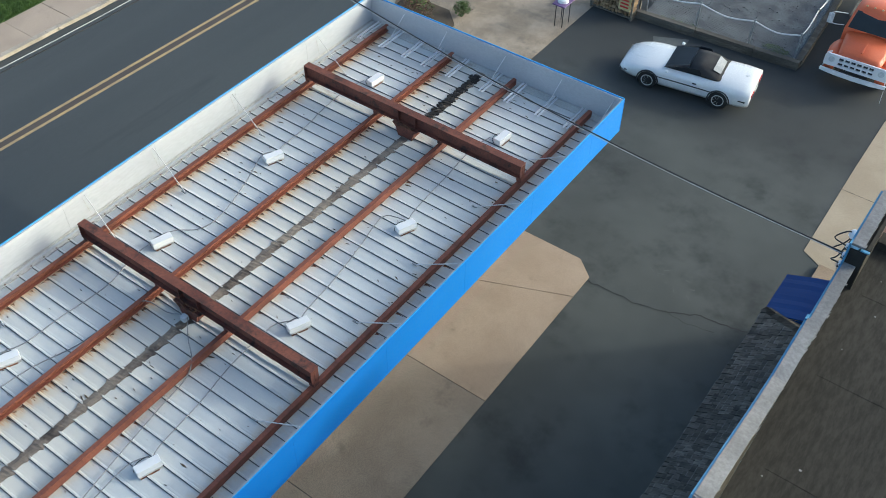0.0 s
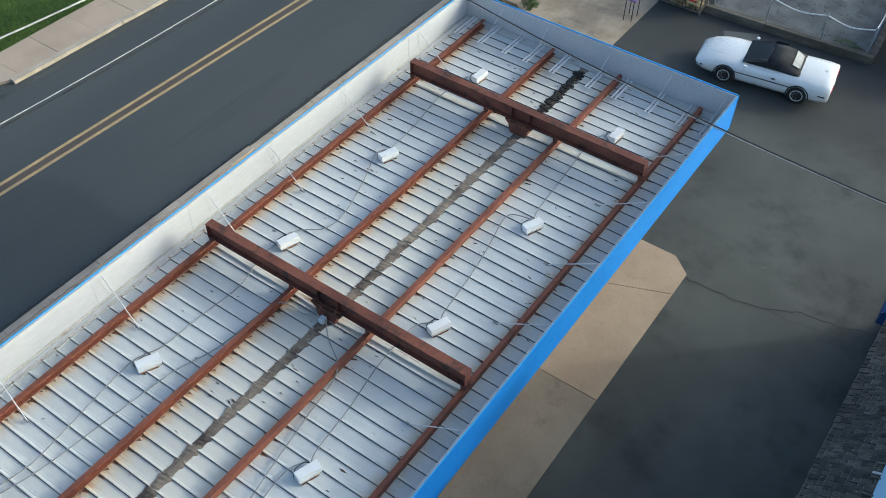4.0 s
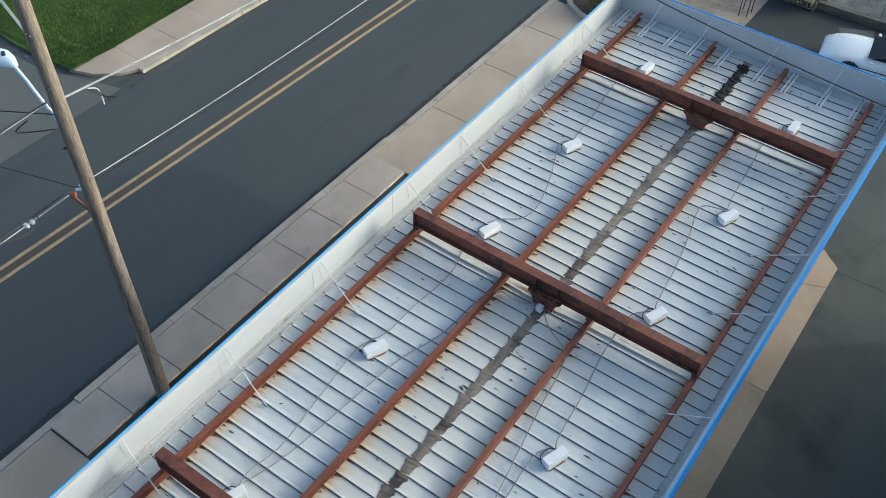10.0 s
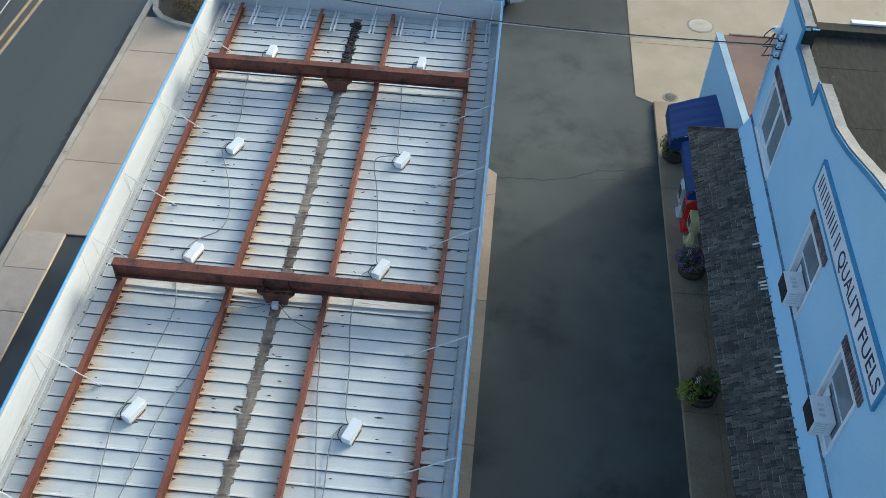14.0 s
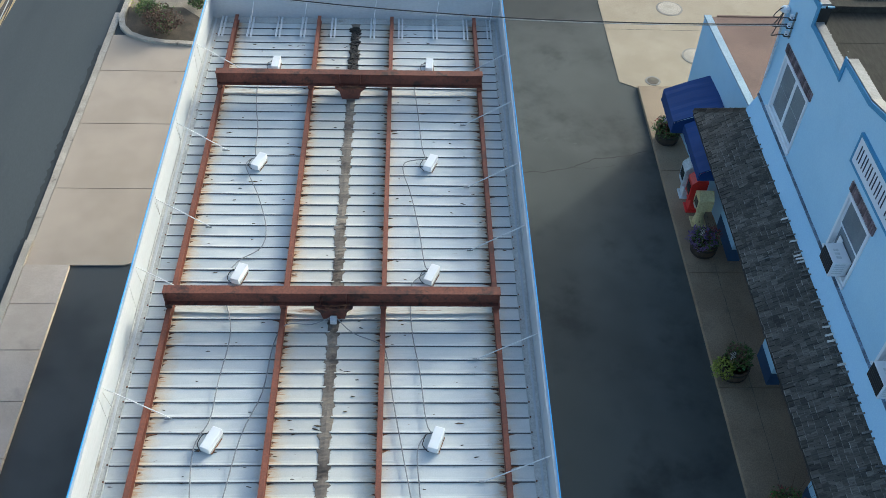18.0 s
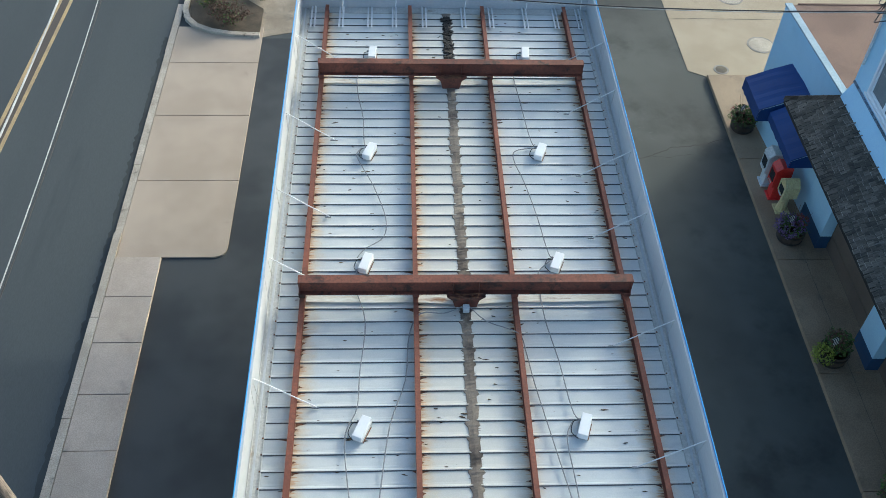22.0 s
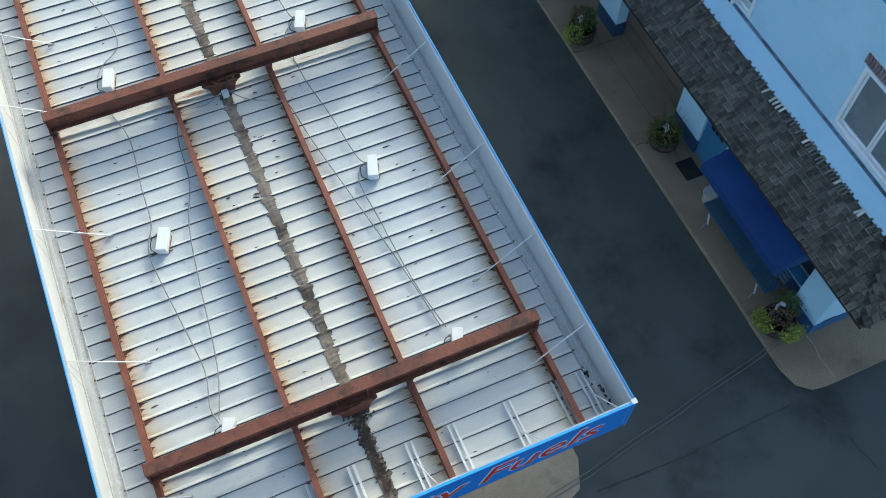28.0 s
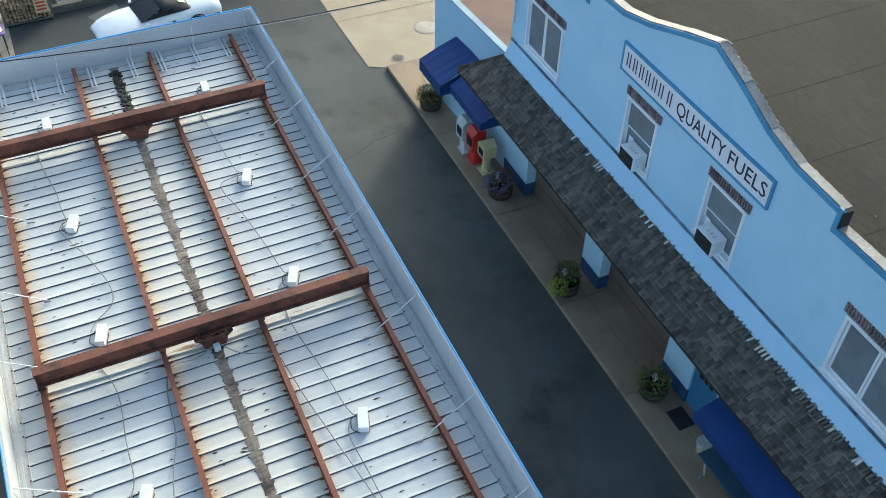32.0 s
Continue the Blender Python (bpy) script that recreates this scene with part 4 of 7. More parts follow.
for xa, xb in ((CX0 - 0.02, CX0 + 0.04), (CX1 - 0.04, CX1 + 0.02)):
    part("corner_panel", box(xa, xb, CY0 - 0.02, CY0 - 0.001, LOW - 0.01, TOP + 0.004), M["blue"], fs)
    part("corner_panel", box(xa, xb, CY1 + 0.001, CY1 + 0.02, LOW - 0.01, TOP + 0.004), M["blue"], fn)
part("corner_cap", box(CX1 - 0.05, CX1 + 0.03, CY0 - 0.03, CY0 + 0.05, TOP + 0.026, TOP + 0.034), M["whitepaint"], fs, "small white corner cap")
# vertical joints on the inner faces
for x, d in ((CX0 + 0.04, 1), (CX1 - 0.04, -1)):
    y = CY0 + 1.3
    while y < CY1 - 0.5:
        part("panel_joint", box(min(x, x + d * 0.006), max(x, x + d * 0.006), y, y + 0.03, LOW + 0.25, TOP - 0.01), M["fascia_in"], fw if d > 0 else fe)
        y += 2.44
# edge gutters between the deck ends and the fascia
for s in (-1, 1):
    xa, xb = (CX0 + 0.045, CX0 + 0.245) if s < 0 else (CX1 - 0.245, CX1 - 0.045)
    inner, outer = (xb, xa) if s < 0 else (xa, xb)
    d = -s
    prof = [(outer, DECK - 0.05), (inner, DECK - 0.05), (inner, DECK + 0.03), (inner - d * 0.012, DECK + 0.03), (inner - d * 0.012, DECK + 0.006), (outer + d * 0.012, DECK + 0.006), (outer + d * 0.012, DECK + 0.05), (outer, DECK + 0.05)]
    gt = part("edge_gutter", prism(prof, "y", CY0 + 0.06, CY1 - 0.06), M["gutter"], can, "pale stained metal edge gutter")
    xm = xa + 0.075 if s < 0 else xb - 0.075
    part("gutter_lip", box(xm - 0.02, xm + 0.02, CY0 + 0.07, CY1 - 0.07, DECK + 0.007, DECK + 0.016), M["fascia_in"], gt)
    bm = bmesh.new()
    for k in range(k0 + 1, k1):
        y = RIB_0 + k * RIB
        if rnd.random() < 0.8:
            xx = xb - 0.02 if s < 0 else xa + 0.02
            box(xx - 0.012, xx + 0.012, y - 0.014, y + 0.014, DECK + 0.03, DECK + 0.042, bm)
    ob = part("gutter_screw", bm, M["rustclip"], gt)
    ob["kind"] = "stuff"
for y, w in ((CY0 + 0.05, 0.13), (CY1 - 0.285, 0.23)):
    part("end_flashing", box(CX0 + 0.25, CX1 - 0.25, y, y + w, DECK - 0.03, DECK + 0.03), M["gutter"], can, "end flashing")

# braces from the fascia head down to the deck
for x_deck, x_top, ends in ((2.64, CX1 - 0.05, (7.35, 5.5, 3.4, 1.55, -1.17, -3.65, -5.6, -7.35)), (-2.64, CX0 + 0.05, (7.5, 4.55, 2.15, 0.3, -2.43, -4.92, -7.2))):
    for y in ends:
        br = part("brace_rod", rod((x_deck, y, DECK + 0.05), (x_top, y + 0.12 * (1 if x_deck > 0 else 1.6), TOP - 0.08), 0.011, sides=6), M["rod"], can, "thin white brace rod")
        part("brace_foot", box(x_deck - 0.09, x_deck + 0.03, y - 0.018, y + 0.012, DECK + 0.026, DECK + 0.05), M["post"], br)
        part("brace_stay", rod((x_top * 0.995, y + 0.19, DECK + 0.12), (x_top * 0.998, y + 0.12, TOP - 0.1), 0.005, sides=5), M["gutter"], br)
# twin angles that stiffen the end fascias
for xs, ye, d in (((-3.38, -2.67, -1.95, -1.33, -0.57, 0.43, 1.14, 2.02, 2.8, 3.4), CY1 - 0.05, -1), ((-3.3, -2.5, -1.75, -1.03, -0.38, 0.53, 1.22, 2.15, 2.96, 3.38), CY0 + 0.05, 1)):
    for i, x in enumerate(xs):
        L = 0.92
        bm = bmesh.new()
        for o in (-0.045, 0.045):
            prism([(x + o - 0.014, DECK + 0.05), (x + o + 0.026, DECK + 0.05), (x + o + 0.026, DECK + 0.054), (x + o - 0.01, DECK + 0.054), (x + o - 0.01, DECK + 0.085), (x + o - 0.014, DECK + 0.085)],
                  "y", min(ye, ye + d * L), max(ye, ye + d * L), bm)
        ang = part("twin_angle", bm, M["angle"], can, "pair of galvanised angle braces")
        if i % 2:
            part("stay_rod", rod((x, ye + d * (0.55 if i % 4 == 1 else 0.4), DECK + 0.08), (x + 0.1, ye + d * 0.01, TOP - 0.1), 0.01, sides=6), M["rod"], ang)
# lettering on the near end
out = pose(-1.85, CY0 - 0.0215, LOW + 0.2, 90, 0, 0)
lettering("fascia_lettering_outline", "Quality Fuels", 0.8, M["signwhite"], fs, out, 0.003, 0.3, 5.13, 0.02, "white outline of the slanted words")
lettering("fascia_lettering", "Quality Fuels", 0.8, M["red"], fs, pose(-1.83, CY0 - 0.0255, LOW + 0.205, 90, 0, 0), 0.003, 0.3, 5.09, 0.0, "slanted red words on the fascia")

# scattered leaves and rust flakes lying on the pans
bm = bmesh.new()
rl = random.Random(5)
for _ in range(300):
    x, y = rl.uniform(-3.4, 3.4), rl.uniform(CY0 + 0.3, CY1 - 0.3)
    s = rl.uniform(0.007, 0.018) * (2.0 if rl.random() < 0.12 else 1)
    a = rl.gauss(0, 0.25)
    c, q = math.cos(a), math.sin(a)
    pts = [(x + c * u * s * 2.3 - q * v * s, y + q * u * s * 2.3 + c * v * s) for u, v in ((-1, 0), (-0.2, -0.45), (1, -0.1), (0.5, 0.3), (-0.3, 0.5))]
    prism(pts, "z", DECK + 0.002, DECK + 0.008 + 0.01 * rl.random(), bm)
solo("leaf_litter", bm, M["leafbit"], "dry leaves and rust flakes scattered on the deck", "litter", kind="stuff")

# ---- light housings and conduits on the deck ----
lh = thing("light_housing", (-1.86, 7.7, DECK), "white box housing of a recessed canopy light", "light fixture", "light housings on the deck", local=True, rz=-4)
bm = box(-0.088, 0.088, -0.22, 0.22, 0.041, 0.175, bevel=0.012, segs=2)
part("cover", bm, M["housing"], lh)
bm = box(-0.1, 0.1, -0.2, 0.2, 0.0, 0.04)
part("base_plate", bm, M["gutter"], lh)
part("conduit_knuckle", rod((-0.085, 0.12, 0.08), (-0.14, 0.13, 0.07), 0.022, sides=8), M["cable"], lh)
part("wire_loop", tube([(-0.13, 0.12, 0.06), (-0.2, 0.05, 0.07), (-0.2, -0.12, 0.05), (-0.12, -0.2, 0.05), (-0.06, -0.235, 0.06)], 0.008, 5), M["darkcable"], lh)
# rust-brown strip that also stands in for shade beside the housing
part("cut_edge", box(0.101, 0.112, -0.19, 0.14, 0.002, 0.026), M["rustclip"], lh, "rusty strip partly standing in for shade")
for x in (-1.86, 1.85):
    for y in (7.7, 4.1, 0.82, -2.9, -6.52):
        if (x, y) != (-1.86, 7.7):
            copy_thing(lh, pose(x + rnd.uniform(-0.02, 0.02), y, DECK, 0, 0, (-4 if y > 7 else -21) + rnd.uniform(-4, 4)))


def conduit(pts, r=0.011, m="cable", label="grey cable looping over the deck seams"):
    z = DECK + 0.055
    out = []
    for i, p in enumerate(pts):
        out.append((p[0], p[1], p[2] if len(p) > 2 else z + 0.01 * (i % 2)))
    solo("electric_cable", tube(out, r, 6), M[m], label, "cable", "cables on the deck")


conduit([(-2.1, 7.55), (-2.2, 7.1), (-2.17, 6.2), (-2.03, 5.3), (-2.0, 4.6), (-1.95, 4.25)])
conduit([(-2.05, 4.25), (-2.14, 4.0), (-1.95, 3.5), (-1.75, 3.0), (-1.5, 2.1), (-1.55, 1.55), (-1.9, 1.25), (-2.05, 1.0)])
conduit([(-2.05, 0.7), (-2.05, 0.2), (-1.86, -0.6), (-1.93, -1.7), (-1.96, -2.45), (-2.1, -2.8)])
conduit([(-2.08, -2.75), (-2.15, -3.2), (-2.0, -4.5), (-1.9, -5.4), (-2.0, -6.0), (-1.95, -6.3)])
conduit([(-0.05, -0.3, DECK + 0.15), (-0.4, -0.4), (-0.85, -0.52, DECK + 0.2), (-1.06, -0.9), (-1.14, -1.9), (-1.4, -2.8), (-1.55, -4.0), (-1.7, -5.4), (-1.93, -6.25)])
conduit([(1.6, 7.6), (1.5, 7.0), (1.58, 5.9), (1.67, 4.7), (1.75, 4.3)])
conduit([(1.7, 4.28), (1.3, 4.15), (1.27, 3.8), (1.41, 3.2), (1.58, 2.2), (1.69, 1.2), (1.75, 1.0)])
conduit([(1.7, 0.9), (1.45, 0.6), (1.43, 0.15), (1.46, -0.6), (1.6, -1.5), (1.7, -2.5), (1.8, -2.75)])
conduit([(1.7, -2.75), (1.55, -3.1), (1.59, -3.9), (1.66, -5.2), (1.82, -6.2)])
conduit([(0.05, -0.3, DECK + 0.15), (0.37, -0.6), (0.9, -0.98, DECK + 0.2), (1.03, -1.3), (1.12, -2.0), (1.3, -3.1), (1.55, -4.6), (1.75, -6.15)])
jb = thing("junction_box", (0, -0.32, DECK), "small grey junction box below a column head", "junction box")
part("body", box(-0.06, 0.06, -0.39, -0.27, DECK + 0.05, DECK + 0.17, bevel=0.008), M["palegrey"], jb)
part("cover_plate", box(-0.05, 0.05, -0.395, -0.391, DECK + 0.06, DECK + 0.16), M["rod"], jb)


# ---- shop building ----
FX, LX = 9.76, 9.84
FY0, FY1 = -7.45, 6.72
ROOF_Z = 7.05
shop = thing("shop_building", (14, -0.3, 0), "two-storey light blue fuel station shop with a stepped gable front", "building")


def wall_grid(x0, x1, ya, yb, za, zb, holes, bm=None):
    """A wall across x0..x1 with rectangular holes (y0, y1, z0, z1) right through it."""
    bm = bm or bmesh.new()
    ys = sorted({ya, yb, *[h[0] for h in holes], *[h[1] for h in holes]})
    zs = sorted({za, zb, *[h[2] for h in holes], *[h[3] for h in holes]})
    ys = [v for v in ys if ya <= v <= yb]
    zs = [v for v in zs if za <= v <= zb]
    for a, b in zip(ys, ys[1:]):
        run = None
        for c, d in zip(zs, zs[1:]):
            solid = not any(h[0] <= (a + b) / 2 <= h[1] and h[2] <= (c + d) / 2 <= h[3] for h in holes)
            if solid:
                run = (run[0], d) if run else (c, d)
            if run and (not solid or d == zs[-1]):
                box(x0, x1, a, b, run[0], run[1], bm)
                run = None
    bmesh.ops.remove_doubles(bm, verts=bm.verts, dist=0.0005)
    return bm


WINS = [(4.33, 5.95, 4.86, 6.2, 2), (0.4, 1.45, 4.86, 6.2, 1), (-2.55, -1.48, 4.86, 6.2, 1), (-6.98, -5.38, 4.86, 6.2, 2)]
part("front_wall", wall_grid(FX, FX + 0.26, FY0, FY1, 4.1, 7.0, [w[:4] for w in WINS]), M["wall"], shop, "light blue rendered front wall")
GABLE = [(FY1, 7.95), (5.25, 7.95), (5.25, 7.52), (3.46, 7.5), (3.42, 7.87), (2.1, 7.92), (1.2, 8.16), (0.2, 8.53), (-0.75, 8.84), (-1.6, 8.53), (-2.5, 8.14), (-3.3, 7.94), (-4.45, 7.88), (-4.5, 7.5), (-6.2, 7.52), (-6.2, 7.95), (FY0, 7.95)]
part("gable_wall", prism(GABLE + [(FY0, 7.001), (FY1, 7.001)], "x", FX, FX + 0.12), M["wall"], shop, "stepped light blue gable parapet")
bt = bmesh.new()
for (ya, za), (yb, zb) in zip(GABLE, GABLE[1:]):
    if abs(yb - ya) > 0.2:
        part("coping", prism([(ya + 0.02, za + 0.002), (yb - 0.02, zb + 0.002), (yb - 0.02, zb + 0.045), (ya + 0.02, za + 0.045)], "x", FX - 0.002, FX + 0.185 + 0.015 * rnd.random()), M["coping"], shop, "flaking silver-grey coping")
        prism([(ya, za - 0.085), (yb, zb - 0.085), (yb, zb + 0.02), (ya, za + 0.02)], "x", FX - 0.035, FX - 0.004, bt)
    else:
        z0, z1 = min(za, zb), max(za, zb)
        prism([(ya - 0.05, z0 - 0.1), (ya + 0.05, z0 - 0.1), (ya + 0.05, z1 + 0.05), (ya - 0.05, z1 + 0.05)], "x", FX - 0.034, FX - 0.004, bt)
rk = random.Random(77)
for (ya, za), (yb, zb) in zip(GABLE, GABLE[1:]):
    if abs(yb - ya) > 0.2:
        bm = bmesh.new()
        L, t = abs(yb - ya), 0.0
        while t < L - 0.05:
            w = rk.uniform(0.03, 0.16)
            u, v2 = t / L, min(1.0, (t + w) / L)
            p, q = ya + (yb - ya) * u, ya + (yb - ya) * v2
            d = 0.028 * rk.random() ** 2 + 0.006
            zz = za + (zb - za) * u + 0.02
            prism([(FX + 0.18, p), (FX + 0.18 + d, p + (q - p) * 0.2), (FX + 0.18 + d * rk.random(), q), (FX + 0.18, q)], "z", zz, zz + 0.02, bm)
            t += w + rk.uniform(0.0, 0.06)
        ob = part("ragged_coating", bm, M["coping"], shop, "flaking coating hanging over the coping edge")
        ob["kind"] = "stuff"
part("parapet_trim", bt, M["walltrim"], shop, "teal-blue trim along the parapet")
part("step_end", box(FX - 0.034, FX + 0.2, -4.524, -4.512, 7.54, 7.87), M["felt"], shop, "dark end of a parapet step")
part("step_end", box(FX - 0.034, FX + 0.2, -6.188, -6.176, 7.6, 7.93), M["felt"], shop, "dark end of a parapet step")
part("corner_block", box(FX + 0.152, 10.02, 5.25, FY1 - 0.021, ROOF_Z + 0.001, 7.9), M["membrane"], shop, "raised felt-covered corner of the parapet")
part("block_face", box(FX + 0.002, 10.01, 5.236, 5.248, ROOF_Z + 0.02, 7.88), M["felt"], shop, "dark side of the raised corner")
part("block_rim", box(FX + 0.152, 10.05, 5.22, 5.27, 7.902, 7.925), M["walltrim"], shop)
part("block_rim", box(9.99, 10.05, 5.292, FY1 - 0.021, 7.902, 7.925), M["membrane"], shop)
back = [(y, z - 0.03) for y, z in GABLE if y < 5.25] 
part("parapet_felt", prism(back + [(FY0 + 0.02, ROOF_Z + 0.001), (5.24, ROOF_Z + 0.001), (5.24, 7.5)], "x", FX + 0.122, FX + 0.135), M["membrane"], shop, "dark felt on the back of the gable parapet")
part("roof", box(FX + 0.136, 30.0, FY0 + 0.02, FY1 - 0.02, ROOF_Z - 0.2, ROOF_Z), M["membrane"], shop, "brown-grey flat membrane roof")
for i in range(7):
    y = FY0 + 1.0 + i * 1.95
    part("roof_seam", box(FX + 0.45, 29.5, y, y + 0.09, ROOF_Z, ROOF_Z + 0.004), M["membrane"], shop)
part("roof_kerb", box(FX + 0.27, 30.0, FY1 - 0.3, FY1 - 0.02, ROOF_Z + 0.001, ROOF_Z + 0.16), M["membrane"], shop)
part("roof_fascia", box(11.2, 30.0, FY1 - 0.018, FY1 + 0.12, ROOF_Z - 0.25, ROOF_Z + 0.2), M["whitepaint"], shop, "pale fascia board along the roof edge")
part("side_wall", box(FX + 0.26, 30.0, FY0, FY0 + 0.02, 0.1, ROOF_Z - 0.2), M["wall"], shop)
part("side_wall", box(FX + 0.26, 30.0, FY1 - 0.02, FY1, 0.1, ROOF_Z - 0.25), M["wall"], shop)
part("back_wall", box(29.8, 30.0, FY0 + 0.021, FY1 - 0.021, 0.1, ROOF_Z - 0.2), M["wall"], shop)
bm = bmesh.new()
rb = random.Random(8)
for _ in range(14):
    x, y = FX + 0.4 + rb.random() * 0.9, rb.uniform(FY0 + 0.5, FY1 - 0.5)
    s = rb.uniform(0.006, 0.016)
    box(x - s, x + s * 1.6, y - s, y + s, ROOF_Z, ROOF_Z + 0.006, bm)
ob = part("roof_flakes", bm, M["coping"], shop, "flakes of coating lying on the roof")
ob["kind"] = "stuff"


def sash_window(y0, y1, z0, z1, lights, deep=0.1):
    w = part("window", wall_grid(FX - 0.03, FX + deep, y0 - 0.05, y1 + 0.05, z0 - 0.05, z1 + 0.06, [(y0 + 0.02, y1 - 0.02, z0 + 0.02, z1 - 0.02)]), M["whitepaint"], shop, "white double-hung window")
    k = (y1 - y0 - 0.04) / lights
    for i in range(lights):
        a, b = y0 + 0.02 + i * k, y0 + 0.02 + (i + 1) * k
        mid = (z0 + z1) / 2
        if lights == 2:
            sash = part("sash", wall_grid(FX + 0.02, FX + 0.055, a + 0.005, b - 0.005, z0 + 0.022, z1 - 0.022, [(a + 0.055, b - 0.055, z0 + 0.07, z1 - 0.06)]), M["whitepaint"], w)
            part("meeting_rail", box(FX + 0.028, FX + 0.033, a + 0.056, b - 0.056, mid - 0.004, mid + 0.004), M["post"], sash)
            part("pane", box(FX + 0.034, FX + 0.04, a + 0.035, b - 0.035, mid + 0.002, z1 - 0.055), M["glass"], w)
            part("pane", box(FX + 0.037, FX + 0.043, a + 0.035, b - 0.035, z0 + 0.065, mid - 0.002), M["glass"], w)
            continue
        part("upper_sash", wall_grid(FX + 0.02, FX + 0.055, a + 0.005, b - 0.005, mid - 0.015, z1 - 0.022, [(a + 0.035, b - 0.035, mid + 0.012, z1 - 0.055)]), M["whitepaint"], w)
        part("lower_sash", wall_grid(FX + 0.058, FX + 0.09, a + 0.005, b - 0.005, z0 + 0.022, mid + 0.015, [(a + 0.035, b - 0.035, z0 + 0.065, mid - 0.012)]), M["whitepaint"], w)
        part("pane", box(FX + 0.034, FX + 0.04, a + 0.03, b - 0.03, mid + 0.01, z1 - 0.05), M["glass"], w)
        part("pane", box(FX + 0.07, FX + 0.076, a + 0.03, b - 0.03, z0 + 0.06, mid - 0.01), M["glass"], w)
    part("blind", box(FX + 0.2, FX + 0.21, y0 - 0.05, y1 + 0.05, z0 - 0.05, z1 + 0.05), M["blind"], w)
    part("sill", box(FX - 0.07, FX - 0.031, y0 - 0.08, y1 + 0.08, z0 - 0.09, z0 - 0.045), M["whitepaint"], w)
    # soldier bricks over the opening
    part("lintel_bed", box(FX - 0.006, FX - 0.001, y0 - 0.13, y1 + 0.13, z1 + 0.075, z1 + 0.3), M["mortar"], w)
    return w


brick_me = mesh_of("brick", box(-0.03, 0.0, -0.024, 0.024, -0.1, 0.1), M["lintel"])
for y0, y1, z0, z1, n in WINS:
    w = sash_window(y0, y1, z0, z1, n)
    y = y0 - 0.1
    while y < y1 + 0.12:
        piece("brick", brick_me, w, (FX - 0.006, y, z1 + 0.187))
        y += 0.072

# band where the porch roof meets the wall
part("flashing_board", prism([(FX - 0.2, 4.15), (FX - 0.18, 4.21), (FX - 0.001, 4.6), (FX - 0.001, 4.15)], "y", FY0 - 0.0, FY1 - 0.02), M["wall"], shop, "light blue sloping flashing board")
part("weathered_band", prism([(FX - 0.04, 4.602), (FX - 0.04, 4.632), (FX - 0.001, 4.65), (FX - 0.001, 4.602)], "y", FY0, FY1 - 0.02), M["weathered"], shop, "weathered dark ledge along the wall")

# ground floor wall with recessed bays
BAYS = [(2.28, 5.4), (-1.5, 1.42)]
holes = [(a, b, 0.1, 2.6) for a, b in BAYS] + [(-3.32, -2.47, 0.1, 2.15), (-6.72, -3.75, 0.95, 2.05)]
lw = part("lower_wall", wall_grid(LX, LX + 0.3, FY0, FY1, 0.56, 4.09, holes), M["wall"], shop, "light blue ground-floor wall")
for a, b in ((5.4, FY1), (1.42, 2.28), (-2.47, -1.5), (FY0 - 0.012, -3.32)):
    part("wainscot", box(LX - 0.012, LX + 0.3, a, b, 0.1, 0.559), M["wainscot"], shop, "deep blue painted wall base")
# the corner pier stands proud of the front and turns the corner
part("corner_pier", box(9.62, 10.6, FY0 - 0.006, -6.74, 0.5, 3.34), M["wall"], shop, "light blue corner pier beside the shop window")
part("wainscot", box(9.605, 10.62, FY0 - 0.02, -6.73, 0.1, 0.499), M["pierbase"], shop, "mid-blue painted foot of the corner pier")
for a, b in BAYS:
    bay = part("bay_door", box(LX + 0.31, LX + 0.36, a, b, 0.12, 2.62), M["baydoor"], shop, "dark garage bay door in a recess")
    for i in range(5):
        part("bay_panel", box(LX + 0.295, LX + 0.309, a + 0.03, b - 0.03, 0.14 + i * 0.49, 0.6 + i * 0.49), M["baydoor"], bay)
dr = part("shop_door", box(LX + 0.05, LX + 0.1, -3.31, -2.48, 0.13, 2.14), M["doorblue"], shop, "mid-blue panelled shop door")
part("door_glass", box(LX + 0.04, LX + 0.049, -3.13, -2.65, 1.28, 2.03), M["darkglass"], dr)
for k in range(1, 3):
    part("glazing_bar", box(LX + 0.03, LX + 0.039, -3.15 + k * 0.167 - 0.012, -3.15 + k * 0.167 + 0.012, 1.28, 2.03), M["doorblue"], dr)
part("glazing_bar", box(LX + 0.029, LX + 0.0385, -3.13, -2.65, 1.64, 1.67), M["doorblue"], dr)
part("door_knob", rod((LX + 0.05, -3.24, 1.05), (LX - 0.02, -3.24, 1.05), 0.028), M["rim"], dr, "metal door knob")
sw_ = part("shop_window", box(LX + 0.1, LX + 0.11, -6.72, -3.75, 0.95, 2.05), M["darkglass"], shop, "dark wide shop window under the awning")
for y in (-6.72, -5.75, -4.75, -3.8):
    part("mullion", box(LX + 0.02, LX + 0.098, y, y + 0.05, 0.951, 2.049), M["whitepaint"], sw_)
part("window_counter", box(LX - 0.22, LX + 0.02, -6.72, -3.75, 0.951, 0.99), M["doorblue"], sw_)

